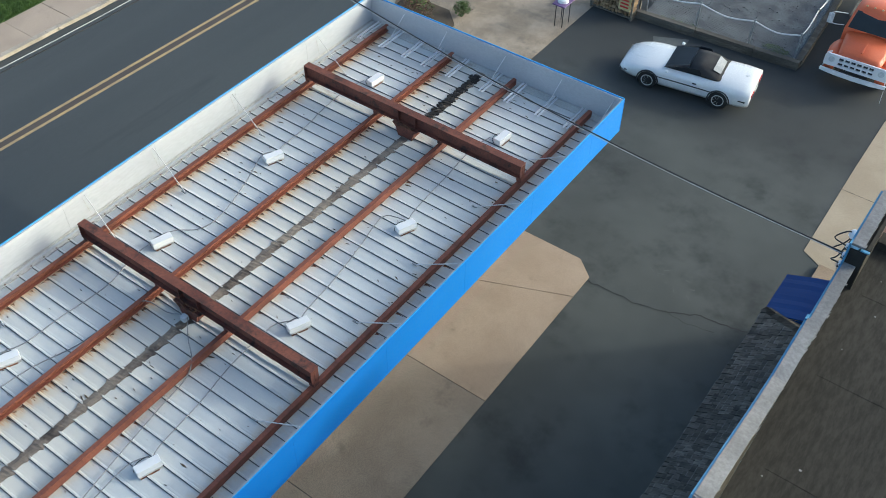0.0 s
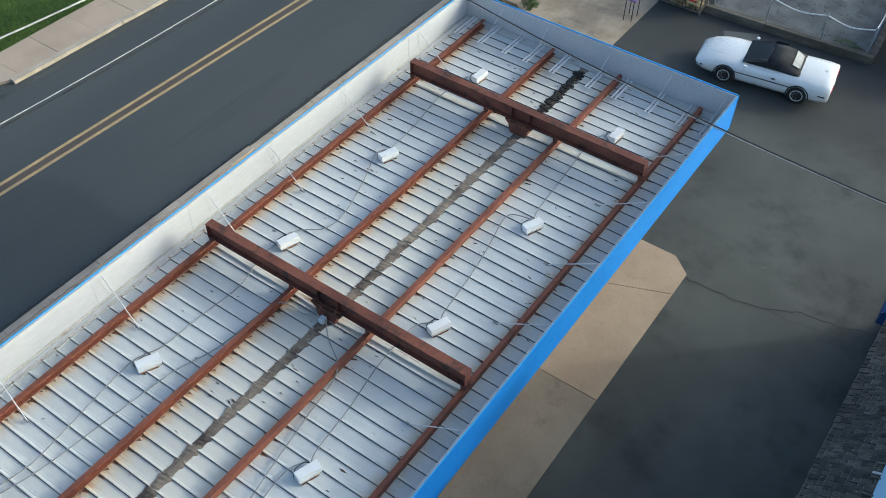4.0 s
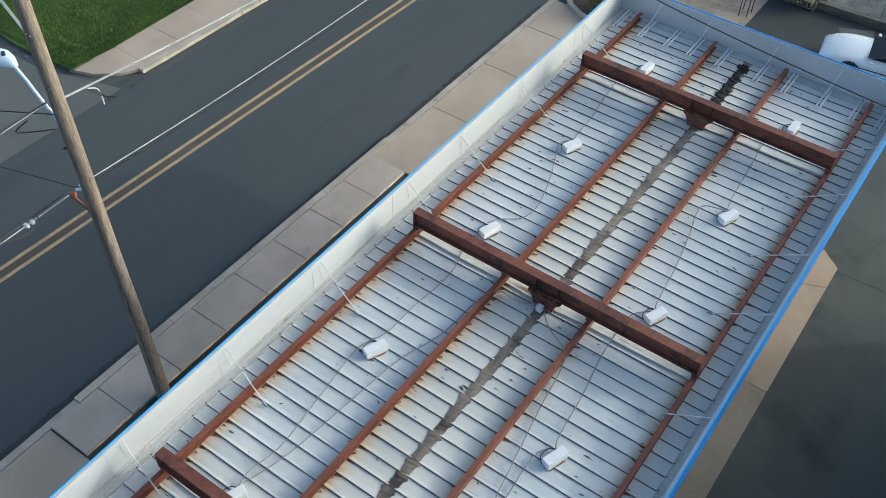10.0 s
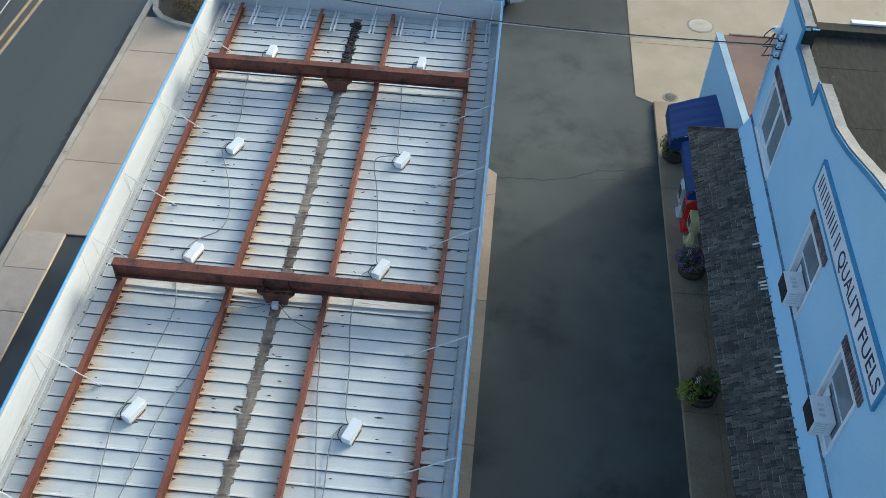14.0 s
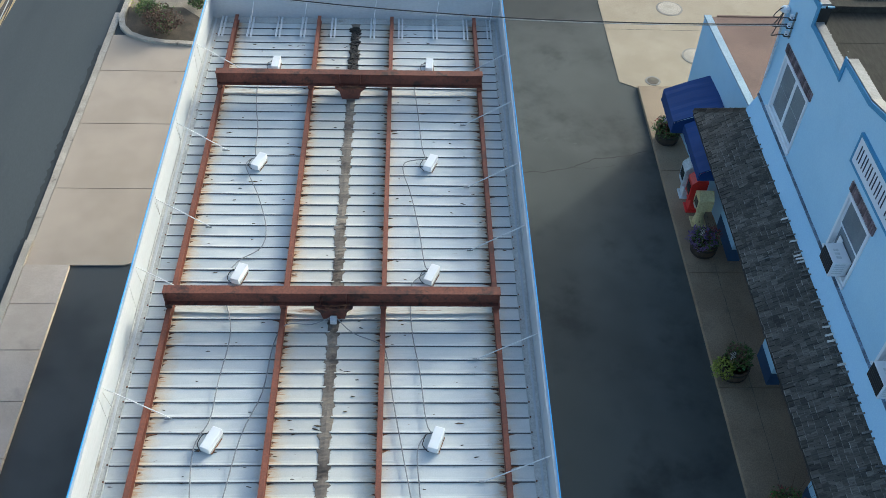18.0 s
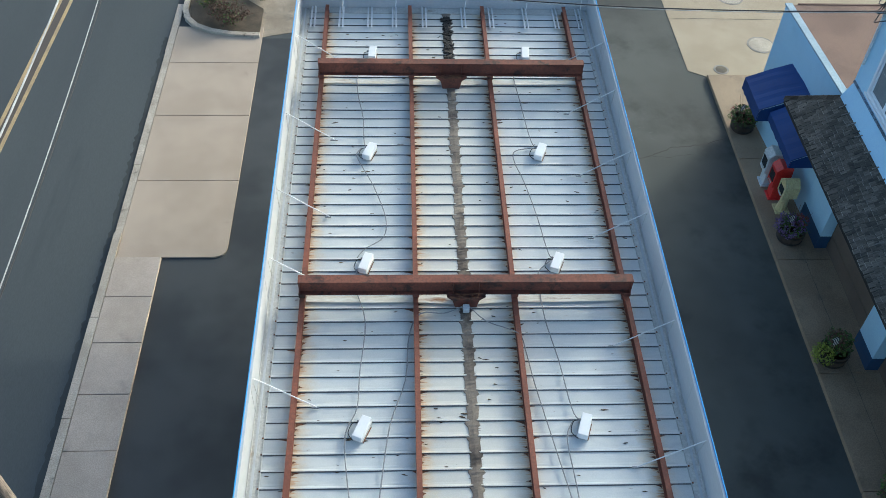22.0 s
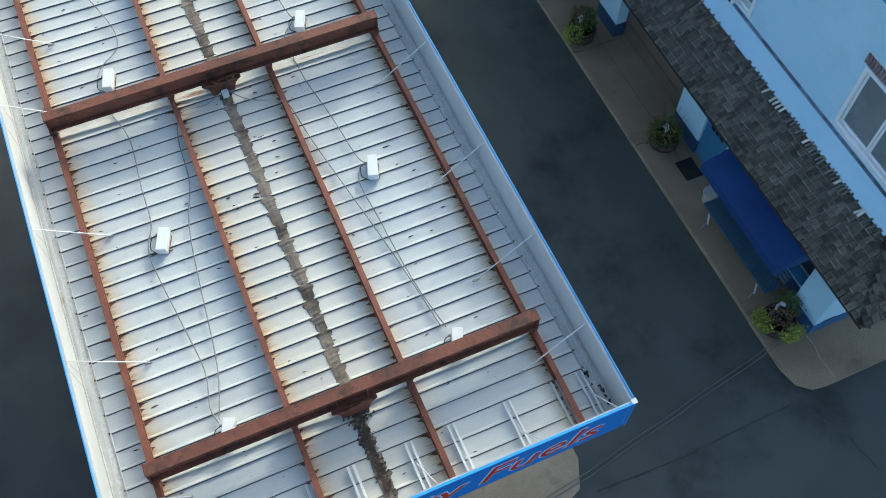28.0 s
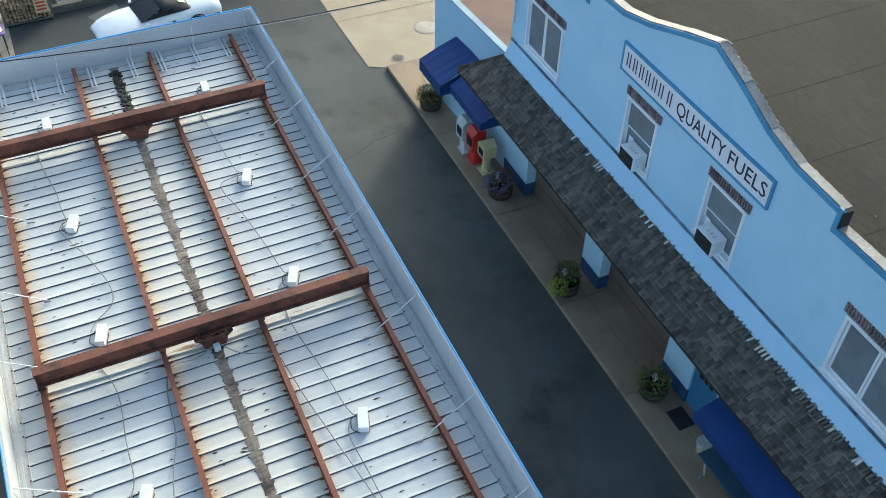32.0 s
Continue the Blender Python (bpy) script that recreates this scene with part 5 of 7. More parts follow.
# porch roof: boarding under the shakes, hipped at both ends
EX, EZ, TX, TZ = 8.6, 3.5, 9.73, 4.22
NE, SE_ = 7.5, -8.6
base = bmesh.new()
v = [base.verts.new(p) for p in ((EX, SE_, EZ), (EX, NE, EZ), (TX, FY1 - 0.1, TZ), (TX, FY0, TZ), (TX, SE_ + 0.02, EZ), (TX, NE, EZ), (30, FY0, TZ), (30, SE_, EZ))]
base.faces.new((v[0], v[1], v[2], v[3]))
base.faces.new((v[1], v[5], v[2]))
base.faces.new((v[0], v[3], v[6], v[7]))
bmesh.ops.solidify(base, geom=base.faces[:], thickness=0.05)
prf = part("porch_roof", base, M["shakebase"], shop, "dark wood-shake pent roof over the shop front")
part("eave_board", box(EX + 0.0, EX + 0.03, SE_ + 0.03, NE - 0.03, EZ - 0.14, EZ - 0.045), M["shakebase"], shop, "dark eave board")
part("soffit", box(EX + 0.031, LX - 0.001, SE_ + 0.05, NE - 0.3, EZ - 0.15, EZ - 0.13), M["wall"], shop)
slope = Vector((TX - EX, 0, TZ - EZ))
SL = slope.length
tilt = math.atan2(TZ - EZ, TX - EX)


def shake_mesh(w, L, t, name="shake", m="shake"):
    bm = bmesh.new()
    h, e = w / 2, 0.009
    pts = [(0, -h, 0), (0, h, 0), (L, h, 0), (L, -h, 0), (0, -h, t - 0.006), (0, h, t - 0.004), (L, h, 0.003), (L, -h, 0.003), (0.014, e - h, t), (0.014, h - e, t + 0.003), (L, h - e, 0.005), (L, e - h, 0.005)]
    v = [bm.verts.new(p) for p in pts]
    for f in ((0, 3, 2, 1), (0, 1, 5, 4), (1, 2, 6, 5), (2, 3, 7, 6), (3, 0, 4, 7), (8, 9, 10, 11), (4, 5, 9, 8), (5, 6, 10, 9), (7, 4, 8, 11), (6, 7, 11, 10)):
        face = bm.faces.new([v[i] for i in f])
        # side walls go near black: the gaps' shade is in the colour
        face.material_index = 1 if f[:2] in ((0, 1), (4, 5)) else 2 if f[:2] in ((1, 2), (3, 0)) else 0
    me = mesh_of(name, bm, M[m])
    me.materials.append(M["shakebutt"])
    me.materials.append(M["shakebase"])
    return me


SHAKES = [(w, shake_mesh(w, 0.2, t)) for w, t in ((0.085, 0.013), (0.1, 0.02), (0.12, 0.015), (0.14, 0.022), (0.165, 0.017))]
PALE = shake_mesh(0.055, 0.17, 0.014, "pale_shake", "paleshake")
SPLIT = shake_mesh(0.045, 0.19, 0.016, "split_shake", "midshake")
rs = random.Random(17)
joined = bmesh.new()
courses, expo = 12, SL / 12.0
near_count = 0
for c in range(courses):
    s = c * expo
    f = s / SL
    ya, yb = SE_ + (FY0 - SE_) * f, NE + (FY1 - 0.1 - NE) * f
    y = ya
    while True:
        w, me = SHAKES[rs.randrange(5)]
        if y + w > yb - 0.03:
            break
        o = Vector((EX, 0, EZ)) + slope * ((s + rs.uniform(-0.014, 0.014) - 0.03) / SL) + Vector((-math.sin(tilt), 0, math.cos(tilt))) * 0.01
        o.y = y + w / 2
        rot = (0, -tilt - 0.035 + rs.uniform(-0.025, 0.015), rs.uniform(-0.03, 0.03))
        if -6.4 < y < -2.65 and near_count < 298:
            piece("shake", me, prf, o, rot)
            near_count += 1
        else:
            mtx = Matrix.LocRotScale(o, Euler(rot), (1, 0.97, 1))
            vs = [joined.verts.new(mtx @ v.co) for v in me.vertices]
            for pl in me.polygons:
                joined.faces.new([vs[i] for i in pl.vertices]).material_index = pl.material_index
        y += w + rs.uniform(0.006, 0.016)
# south slope and hip caps
for c in range(9):
    f = c / 9.0
    x = EX + (TX - EX) * f
    while x < 13.5:
        w, me = SHAKES[rs.randrange(5)]
        o = Vector((x + w / 2, SE_ + (FY0 - SE_) * f - 0.02, EZ + (TZ - EZ) * f + 0.02))
        st = math.atan2(TZ - EZ, FY0 - SE_)
        mtx = Matrix.Translation(o) @ Matrix.Rotation(math.pi / 2, 4, "Z") @ Matrix.Rotation(-st - 0.03, 4, "Y") @ Matrix.Diagonal((1, 0.97, 1, 1))
        vs = [joined.verts.new(mtx @ v.co) for v in me.vertices]
        for pl in me.polygons:
            joined.faces.new([vs[i] for i in pl.vertices])
        x += w + 0.01
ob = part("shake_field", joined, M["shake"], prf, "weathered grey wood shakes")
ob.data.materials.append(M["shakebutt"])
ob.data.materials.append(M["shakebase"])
ob["kind"] = "stuff"
for (ax, ay), (bx_, by), ny in (((EX, SE_), (TX, FY0), -1), ((EX, NE), (TX, FY1 - 0.1), 1)):
    for i in range(9):
        a = Vector((ax + (bx_ - ax) * i / 9, ay + (by - ay) * i / 9, EZ + (TZ - EZ) * i / 9 + 0.04))
        b = Vector((ax + (bx_ - ax) * (i + 1.2) / 9, ay + (by - ay) * (i + 1.2) / 9, EZ + (TZ - EZ) * (i + 1.2) / 9 + 0.03))
        up = (Vector((-math.sin(tilt), 0, math.cos(tilt))) + Vector((0, ny * math.sin(tilt), math.cos(tilt)))).normalized()
        side = (b - a).cross(up).normalized()
        for s in (-1, 1):
            bm = bmesh.new()
            drop = up * -0.05
            vs = [bm.verts.new(p) for p in (a, b, b + side * s * 0.12 + drop, a + side * s * 0.12 + drop)]
            bm.faces.new(vs)
            bmesh.ops.solidify(bm, geom=bm.faces[:], thickness=0.012)
            part("hip_shake", bm, M["shake"], prf)
# pale broken shakes along the head of the roof
PALE_Y = (2.92, 2.26, 1.84, 1.76, 1.66, -0.06, -0.27, -0.41, -0.98, -3.87, -4.12, -4.2, -4.3, -4.4, -5.18, -6.17, -6.82, -6.9)
y = -7.35
while y < 6.4:
    k = rs.uniform(0.74, 0.785)
    o = Vector((EX, y, EZ)) + slope * k + Vector((-math.sin(tilt), 0, math.cos(tilt))) * 0.05
    if min(abs(y - p) for p in PALE_Y) > 0.08:
        piece("split_shake", SPLIT, prf, o, (0, -tilt - 0.04, rs.uniform(-0.3, 0.02)))
    y += rs.uniform(0.06, 0.13) + (0.5 * rs.random() if y > -3.2 else 0.0)
for y in PALE_Y:
    o = Vector((EX, y, EZ)) + slope * rs.uniform(0.735, 0.77) + Vector((-math.sin(tilt), 0, math.cos(tilt))) * 0.052
    piece("pale_shake", PALE, prf, o, (0, -tilt - 0.04, rs.uniform(-0.35, 0.05)))
for x, y in ((8.95, 2.06), (9.2, -3.1), (9.05, -6.1)):
    o = Vector((EX, y, EZ)) + slope * ((x - EX) / (TX - EX)) + Vector((-math.sin(tilt), 0, math.cos(tilt))) * 0.045
    piece("split_shake", SPLIT, prf, o, (0, -tilt - 0.05, rs.uniform(-0.5, 0.3)))

# sign board
sg = thing("shop_sign", (FX - 0.03, -0.57, 6.73), "long white sign board with navy capitals and a teal border", "sign")
part("board", box(FX - 0.05, FX - 0.002, -2.98, 1.84, 6.75, 7.33), M["signwhite"], sg)
part("border", wall_grid(FX - 0.062, FX - 0.003, -3.03, 1.89, 6.7, 7.38, [(-2.98, 1.84, 6.75, 7.33)]), M["walltrim"], sg, "teal border strip")
turn = Matrix(((0, 0, -1, 0), (-1, 0, 0, 0), (0, 1, 0, 0), (0, 0, 0, 1)))
lettering("sign_word", "QUALITY", 0.46, M["ink"], sg, Matrix.Translation((FX - 0.052, -0.12, 6.885)) @ turn, 0.004, 0, 1.56, 0.0, "navy capitals")
lettering("sign_word", "FUELS", 0.46, M["ink"], sg, Matrix.Translation((FX - 0.052, -1.8, 6.885)) @ turn, 0.004, 0, 1.1, 0.0, "navy capitals")
for i in range(7):
    y = 1.7 - i * 0.238 - (0.06 if i == 6 else 0)
    for o in (0.0, 0.1):
        part("letter_bar", box(FX - 0.057, FX - 0.051, y - o - 0.032, y - o, 6.885, 7.21), M["ink"], sg)

# window air conditioners
def air_conditioner(y0):
    z0 = 4.9
    ac = thing("air_conditioner", (FX - 0.2, y0, z0), "white window air conditioner jutting from the lower sash", "air conditioner", "window air conditioners")
    part("case", box(FX - 0.3, FX + 0.05, y0 - 0.27, y0 + 0.27, z0, z0 + 0.38, bevel=0.012, segs=2), M["whitepaint"], ac)
    gr = part("coil_grille", box(FX - 0.312, FX - 0.301, y0 - 0.24, y0 + 0.25, z0 + 0.03, z0 + 0.36), M["felt"], ac, "dark rear coil grille")
    for i in range(5):
        part("grille_bar", box(FX - 0.317, FX - 0.313, y0 - 0.2, y0 + 0.24, z0 + 0.07 + i * 0.06, z0 + 0.074 + i * 0.06), M["dark"], gr)
    for i in range(5):
        part("side_louvre", box(FX - 0.26, FX - 0.06, y0 - 0.277, y0 - 0.271, z0 + 0.08 + i * 0.06, z0 + 0.105 + i * 0.06), M["palegrey"], ac)
    for i in range(3):
        part("top_louvre", box(FX - 0.2, FX - 0.1, y0 - 0.15 + i * 0.1, y0 - 0.09 + i * 0.1, z0 + 0.38, z0 + 0.383), M["palegrey"], ac)
    part("side_curtain", box(FX + 0.03, FX + 0.045, y0 + 0.28, y0 + 0.44, z0, z0 + 0.42), M["whitepaint"], ac)


air_conditioner(0.82)
air_conditioner(-2.02)

# ---- annex north of the shop ----
an = thing("annex", (12, 9, 0), "low light blue annex with a brown roof beside the shop", "building")
part("front_wall", prism([(9.84, FY1 + 0.002), (10.04, FY1 + 0.002), (9.75, 11.1), (9.55, 11.1)], "z", 0.1, 3.9), M["wall"], an)
part("coping", prism([(9.825, FY1 + 0.004), (10.02, FY1 + 0.004), (9.73, 11.16), (9.535, 11.16)], "z", 3.902, 3.95), M["annexcap"], an, "pale weathered blue coping")
part("roof", prism([(10.041, FY1 + 0.004), (12.3, FY1 + 0.004), (12.3, 11.1), (9.752, 11.1)], "z", 3.6, 3.93), M["brownroof"], an, "brown felt roof")
# added black slab that fills the dark area behind the brown roof
part("rear_roof", prism([(12.301, FY1 + 0.004), (22, FY1 + 0.004), (22, 11.1), (12.301, 11.1)], "z", 3.5, 3.9), M["felt"], an, "black slab added behind the brown roof")
part("end_wall", box(9.76, 22, 10.9, 11.1, 0.1, 3.59), M["wall"], an)
part("roof_edge", box(9.9, 22, 11.1, 11.16, 3.8, 3.95), M["brownroof"], an)

# service head at the corner
sv = thing("service_head", (9.85, 6.5, 6.6), "electric service head with insulators and looping cables on the wall corner", "service head")
part("mast", rod((FX - 0.06, 6.55, 5.2), (FX - 0.06, 6.57, 7.0), 0.03), M["palegrey"], sv, "grey conduit mast")
part("rack", box(FX - 0.03, FX - 0.002, 6.13, 6.17, 6.55, 7.2), M["post"], sv, "upright steel insulator rack")
for i in range(3):
    z = 6.65 + 0.21 * i
    part("insulator", lathe([(0.03, 0), (0.055, 0.02), (0.035, 0.05), (0.055, 0.08), (0.03, 0.1)], 12, (FX - 0.09, 6.15, z - 0.02)), M["whitepaint"], sv, "white porcelain spool")
    part("clevis", box(FX - 0.15, FX - 0.002, 6.11, 6.19, z - 0.045, z - 0.02), M["dark"], sv, "dark clevis")
    part("loop_cable", tube([(FX - 0.1, 6.1, z + 0.03), (FX - 0.18, 6.25, z - 0.06), (FX - 0.3 - 0.04 * i, 6.42, z - 0.2 + 0.03 * i), (FX - 0.22, 6.52, z - 0.15 + 0.08 * i), (FX - 0.1, 6.57, 7.02)], 0.013, 5), M["darkcable"], sv)
part("weather_head", lathe([(0.06, 0), (0.11, 0.03), (0.1, 0.1), (0.05, 0.14)], 16, (FX - 0.1, 6.57, 6.96)), M["whitepaint"], sv, "round white weather head")

# ---- awnings ----
def awning(name, y0, y1, xw, zw, xf, zf, drop, label):
    aw = thing(name, (xw, (y0 + y1) / 2, zf - drop), label, "awning", "blue canvas awnings")
    bm = bmesh.new()
    n = 10
    rows = []
    for i in range(n + 1):
        y = y0 + (y1 - y0) * i / n
        sag = 0.02 * math.sin(i * 2.6)
        rows.append([(xw, y, zw), ((xw + xf) / 2, y, (zw + zf) / 2 + 0.02 + sag * 0.4), (xf, y, zf + sag * 0.3), (xf - 0.005, y, zf - drop + 0.03 * (i % 2)), (xf + 0.015, y, zf - drop + 0.03 * (i % 2)), (xf + 0.015, y, zf - 0.02), ((xw + xf) / 2, y, (zw + zf) / 2 - 0.002 + sag * 0.4), (xw, y, zw - 0.025)])
    part("canvas", loft(rows, bm), M["canvas"], aw)
    for y in (y0, y1):
        part("side_cheek", prism([(xw, zw - 0.03), (xf + 0.02, zf - 0.03), (xf + 0.02, zf - drop), (xw, zf - drop)], "y", y - 0.006 if y == y1 else y + 0.0, y if y == y1 else y + 0.006), M["canvas"], aw)
    part("front_bar", rod((xf + 0.03, y0, zf - 0.03), (xf + 0.03, y1, zf - 0.03), 0.015, sides=6), M["palegrey"], aw)
    for k in (0.08, 0.5, 0.92):
        y = y0 + (y1 - y0) * k
        part("arm", rod((xw - 0.01, y, zf - drop + 0.1), (xf + 0.03, y, zf - 0.04), 0.012, sides=6), M["palegrey"], aw)


awning("awning", -6.68, -4.0, LX - 0.003, 2.88, 8.5, 2.42, 0.22, "long royal blue canvas awning over the shop window")
awning("awning", 6.25, 8.2, 9.78, 2.95, 8.72, 2.45, 0.25, "royal blue canvas awning over the newspaper boxes")
awning("awning", 8.3, 9.75, 9.7, 2.95, 8.45, 2.45, 0.38, "deep royal blue entrance awning on the annex")


# ---- along the shop front ----
def barrel_planter(x, y, z, r, kind, seed, label):
    """A half barrel with a mixed planting and a small striped flag."""
    q = random.Random(seed)
    grow = 1.5 if kind == "mixed" else 1.3
    pt = thing("barrel_planter", (x, y, z), label, "planter", "barrel planters along the walkway")
    h = 0.4
    b = part("barrel", lathe([(r * 0.82, 0), (r * 0.95, h * 0.3), (r, h * 0.65), (r * 0.97, h), (r * 0.88, h), (r * 0.86, h - 0.06)], 20, (x, y, z)), M["barrel"], pt, "dark stained half barrel")
    for k in (0.18, 0.72):
        part("hoop", lathe([(r * (0.93 + 0.08 * k), h * k), (r * (0.94 + 0.08 * k), h * k), (r * (0.95 + 0.08 * k), h * k + 0.05), (r * (0.93 + 0.08 * k), h * k + 0.05)], 20, (x, y, z)), M["hoop"], b)
    part("soil", lathe([(r * 0.85, 0), (r * 0.85, 0.02)], 16, (x, y, z + h - 0.08)), M["soil"], pt)
    base = z + h
    tub, r = r, r * grow
    if kind == "lime":
        part("lime_foliage", leaves(q, (x - r * 0.65, y - 0.12, base - 0.02), (r * 0.75, r * 0.7, 0.26), 620, 0.062), M["limeleaf"], pt, "trailing lime-green leaves")
        part("foliage", leaves(q, (x + 0.08, y + 0.1, base + 0.16), (r * 0.85, r * 0.85, 0.36), 620, 0.075), M["leaf"], pt)
        part("dark_foliage", leaves(q, (x - 0.02, y + 0.08, base + 0.3), (r * 0.55, r * 0.55, 0.32), 260, 0.07), M["twig"], pt, "dark spent stems")
    elif kind == "lime_low":
        part("lime_foliage", leaves(q, (x - r * 0.78, y + 0.08, base - 0.02), (r * 0.52, r * 0.8, 0.24), 560, 0.055, shell=0.3), M["limeleaf"], pt, "lime-green leaves")
        part("lime_foliage", leaves(q, (x + 0.05, y - r * 0.85, base - 0.02), (r * 0.8, r * 0.5, 0.22), 560, 0.055, shell=0.3), M["limeleaf"], pt, "lime-green leaves")
        part("foliage", leaves(q, (x + r * 0.7, y + 0.15, base + 0.08), (r * 0.6, r * 0.85, 0.3), 380, 0.06, shell=0.3), M["leaf"], pt)
        part("dark_foliage", leaves(q, (x, y, base + 0.1), (r * 0.75, r * 0.75, 0.24), 420, 0.07), M["twig"], pt, "dark spent foliage")
    elif kind == "purple":
        part("foliage", leaves(q, (x, y, base + 0.08), (r * 1.0, r * 1.05, 0.28), 420, 0.075), M["leaf"], pt)
        part("blossom", leaves(q, (x - 0.12, y - 0.02, base + 0.12), (r * 1.02, r * 1.05, 0.3), 620, 0.06, shell=0.75), M["flower"], pt, "purple flowers")["kind"] = "stuff"
        part("red_blossom", leaves(q, (x + 0.2, y + 0.1, base + 0.16), (r * 0.6, r * 0.6, 0.2), 180, 0.06), M["redflower"], pt)["kind"] = "stuff"
    else:
        part("foliage", leaves(q, (x - 0.05, y, base + 0.06), (r * 0.95, r * 0.95, 0.42), 760, 0.07), M["leaf"], pt)
        part("blossom", leaves(q, (x - 0.1, y, base + 0.2), (r * 0.85, r * 0.85, 0.3), 160, 0.05, shell=0.85), M["redflower"], pt, "dull red and yellow flowers")["kind"] = "stuff"
    stems = bmesh.new()
    for _ in range(9):
        a = q.uniform(0, 6.28)
        rod((x + 0.1 * math.cos(a), y + 0.1 * math.sin(a), base - 0.05), (x + r * 0.8 * math.cos(a), y + r * 0.8 * math.sin(a), base + q.uniform(0.35, 0.65)), 0.006, 0.003, 5, stems)
    part("stem_tuft", stems, M["twig"], pt)
    if kind == "lime_low":
        return
    # flag on a stick
    fx, fy = x - 0.12, y - 0.1
    st = part("flag_stick", rod((fx, fy, base), (fx - 0.05, fy, base + 0.62), 0.006, sides=5), M["logend"], pt)
    for i in range(7):
        a, c = i * 0.022, 0.022
        bm = bmesh.new()
        vs = []
        for u in range(5):
            yy = fy - 0.005 - u * 0.045
            dx = 0.03 * math.sin(u * 1.4)
            vs.append((bm.verts.new((fx - 0.06 + dx - a * 0.75, yy, base + 0.6 - a * 0.75)), bm.verts.new((fx - 0.06 + dx - (a + c) * 0.75, yy, base + 0.6 - (a + c) * 0.75))))
        for p, r2 in zip(vs, vs[1:]):
            bm.faces.new((p[0], r2[0], r2[1], p[1]))
        bmesh.ops.solidify(bm, geom=bm.faces[:], thickness=0.003)
        part("flag_stripe", bm, M["dark"] if i % 2 == 0 else M["bucketwhite"], st)


barrel_planter(9.1, 10.35, 0.12, 0.36, "mixed", 1, "dark half-barrel planter with straggling plants below the entrance awning")
barrel_planter(9.22, 5.75, 0.12, 0.36, "purple", 2, "half-barrel planter full of purple flowers beside the newspaper boxes")
barrel_planter(9.08, 1.75, 0.12, 0.36, "lime", 3, "half-barrel planter with lime foliage trailing over one side")
barrel_planter(9.32, -1.95, 0.12, 0.36, "mixed", 4, "half-barrel planter with dark bushy plants beside the doormat")
barrel_planter(9.08, -7.02, 0.12, 0.36, "lime_low", 5, "half-barrel planter with lime foliage at the walkway corner")
solo("plant_ornament", prism([(8.92, -6.9), (9.02, -6.82), (9.17, -6.81), (9.21, -6.9), (9.15, -6.94), (9.08, -6.86), (8.97, -6.92)], "z", 0.78, 0.8), M["bucketwhite"], "pale curved plant ornament in the corner planter", "ornament")


def news_box(y, x, m, style, label):
    nb = thing("newspaper_box", (x, y, 0.12), label, "newspaper box", "newspaper boxes")
    z = 0.12
    part("base", box(x - 0.2, x + 0.2, y - 0.2, y + 0.2, z, z + 0.05, bevel=0.01), m, nb)
    if style == "pedestal":
        part("pedestal", lathe([(0.16, 0.05), (0.12, 0.3), (0.12, 0.55), (0.18, 0.6)], 10, (x, y, z)), m, nb)
        hd = part("head", prism([(y - 0.22, z + 0.6), (y + 0.22, z + 0.6), (y + 0.22, z + 0.98), (y, z + 1.16), (y - 0.22, z + 0.98)], "x", x - 0.2, x + 0.2), m, nb)
    else:
        part("pedestal", box(x - 0.14, x + 0.14, y - 0.16, y + 0.16, z + 0.05, z + 0.5, bevel=0.01), m, nb)
        hd = part("head", prism([(x - 0.24, z + 0.5), (x + 0.2, z + 0.5), (x + 0.2, z + 1.15), (x - 0.1, z + 1.2), (x - 0.24, z + 1.05)], "y", y - 0.21, y + 0.21), m, nb)
    part("display_window", box(x - 0.252, x - 0.241, y - 0.15, y + 0.15, z + 0.65, z + 0.95) if style != "pedestal" else box(x - 0.212, x - 0.201, y - 0.14, y + 0.14, z + 0.68, z + 0.9), M["darkglass"], hd)
    part("handle", box(x - 0.27, x - 0.253, y - 0.1, y + 0.1, z + 0.58, z + 0.61) if style != "pedestal" else box(x - 0.23, x - 0.213, y - 0.1, y + 0.1, z + 0.62, z + 0.65), M["rim"], hd)


news_box(7.98, 9.2, M["palegrey"], "box", "pale grey newspaper box with a glazed front")
news_box(7.42, 9.26, M["red"], "box", "red newspaper box beside a tan one")
news_box(6.86, 9.32, M["tanplastic"], "pedestal", "tan pedestal newspaper box with a peaked head")

mt = thing("doormat", (9.5, -2.84, 0.12), "black ribbed rubber doormat before the shop door", "doormat")
part("mat", box(9.29, 9.72, -3.12, -2.57, 0.121, 0.133), M["plate"], mt)
for i in range(9):
    part("rib", box(9.31, 9.7, -3.1 + i * 0.06, -3.075 + i * 0.06, 0.133, 0.137), M["rubber"], mt)

bk = thing("bucket", (9.43, -3.77, 0.12), "dirty white plastic bucket by the bench", "bucket")
part("pail", lathe([(0.13, 0), (0.165, 0.36), (0.175, 0.38), (0.16, 0.38), (0.15, 0.35), (0.12, 0.04)], 20, (9.43, -3.77, 0.12)), M["bucketwhite"], bk, smooth=True)
part("inside", lathe([(0.143, 0.29), (0.143, 0.295)], 18, (9.43, -3.77, 0.12)), M["soil"], bk, "dirty inside of the bucket")
part("rim_band", lathe([(0.168, 0.3), (0.178, 0.31), (0.178, 0.34), (0.168, 0.35)], 20, (9.43, -3.77, 0.12)), M["bucketwhite"], bk)
part("bail", tube([(9.26, -3.77, 0.46), (9.27, -3.77, 0.38), (9.43, -3.95, 0.33), (9.59, -3.77, 0.38), (9.6, -3.77, 0.46)], 0.005, 5), M["rim"], bk)

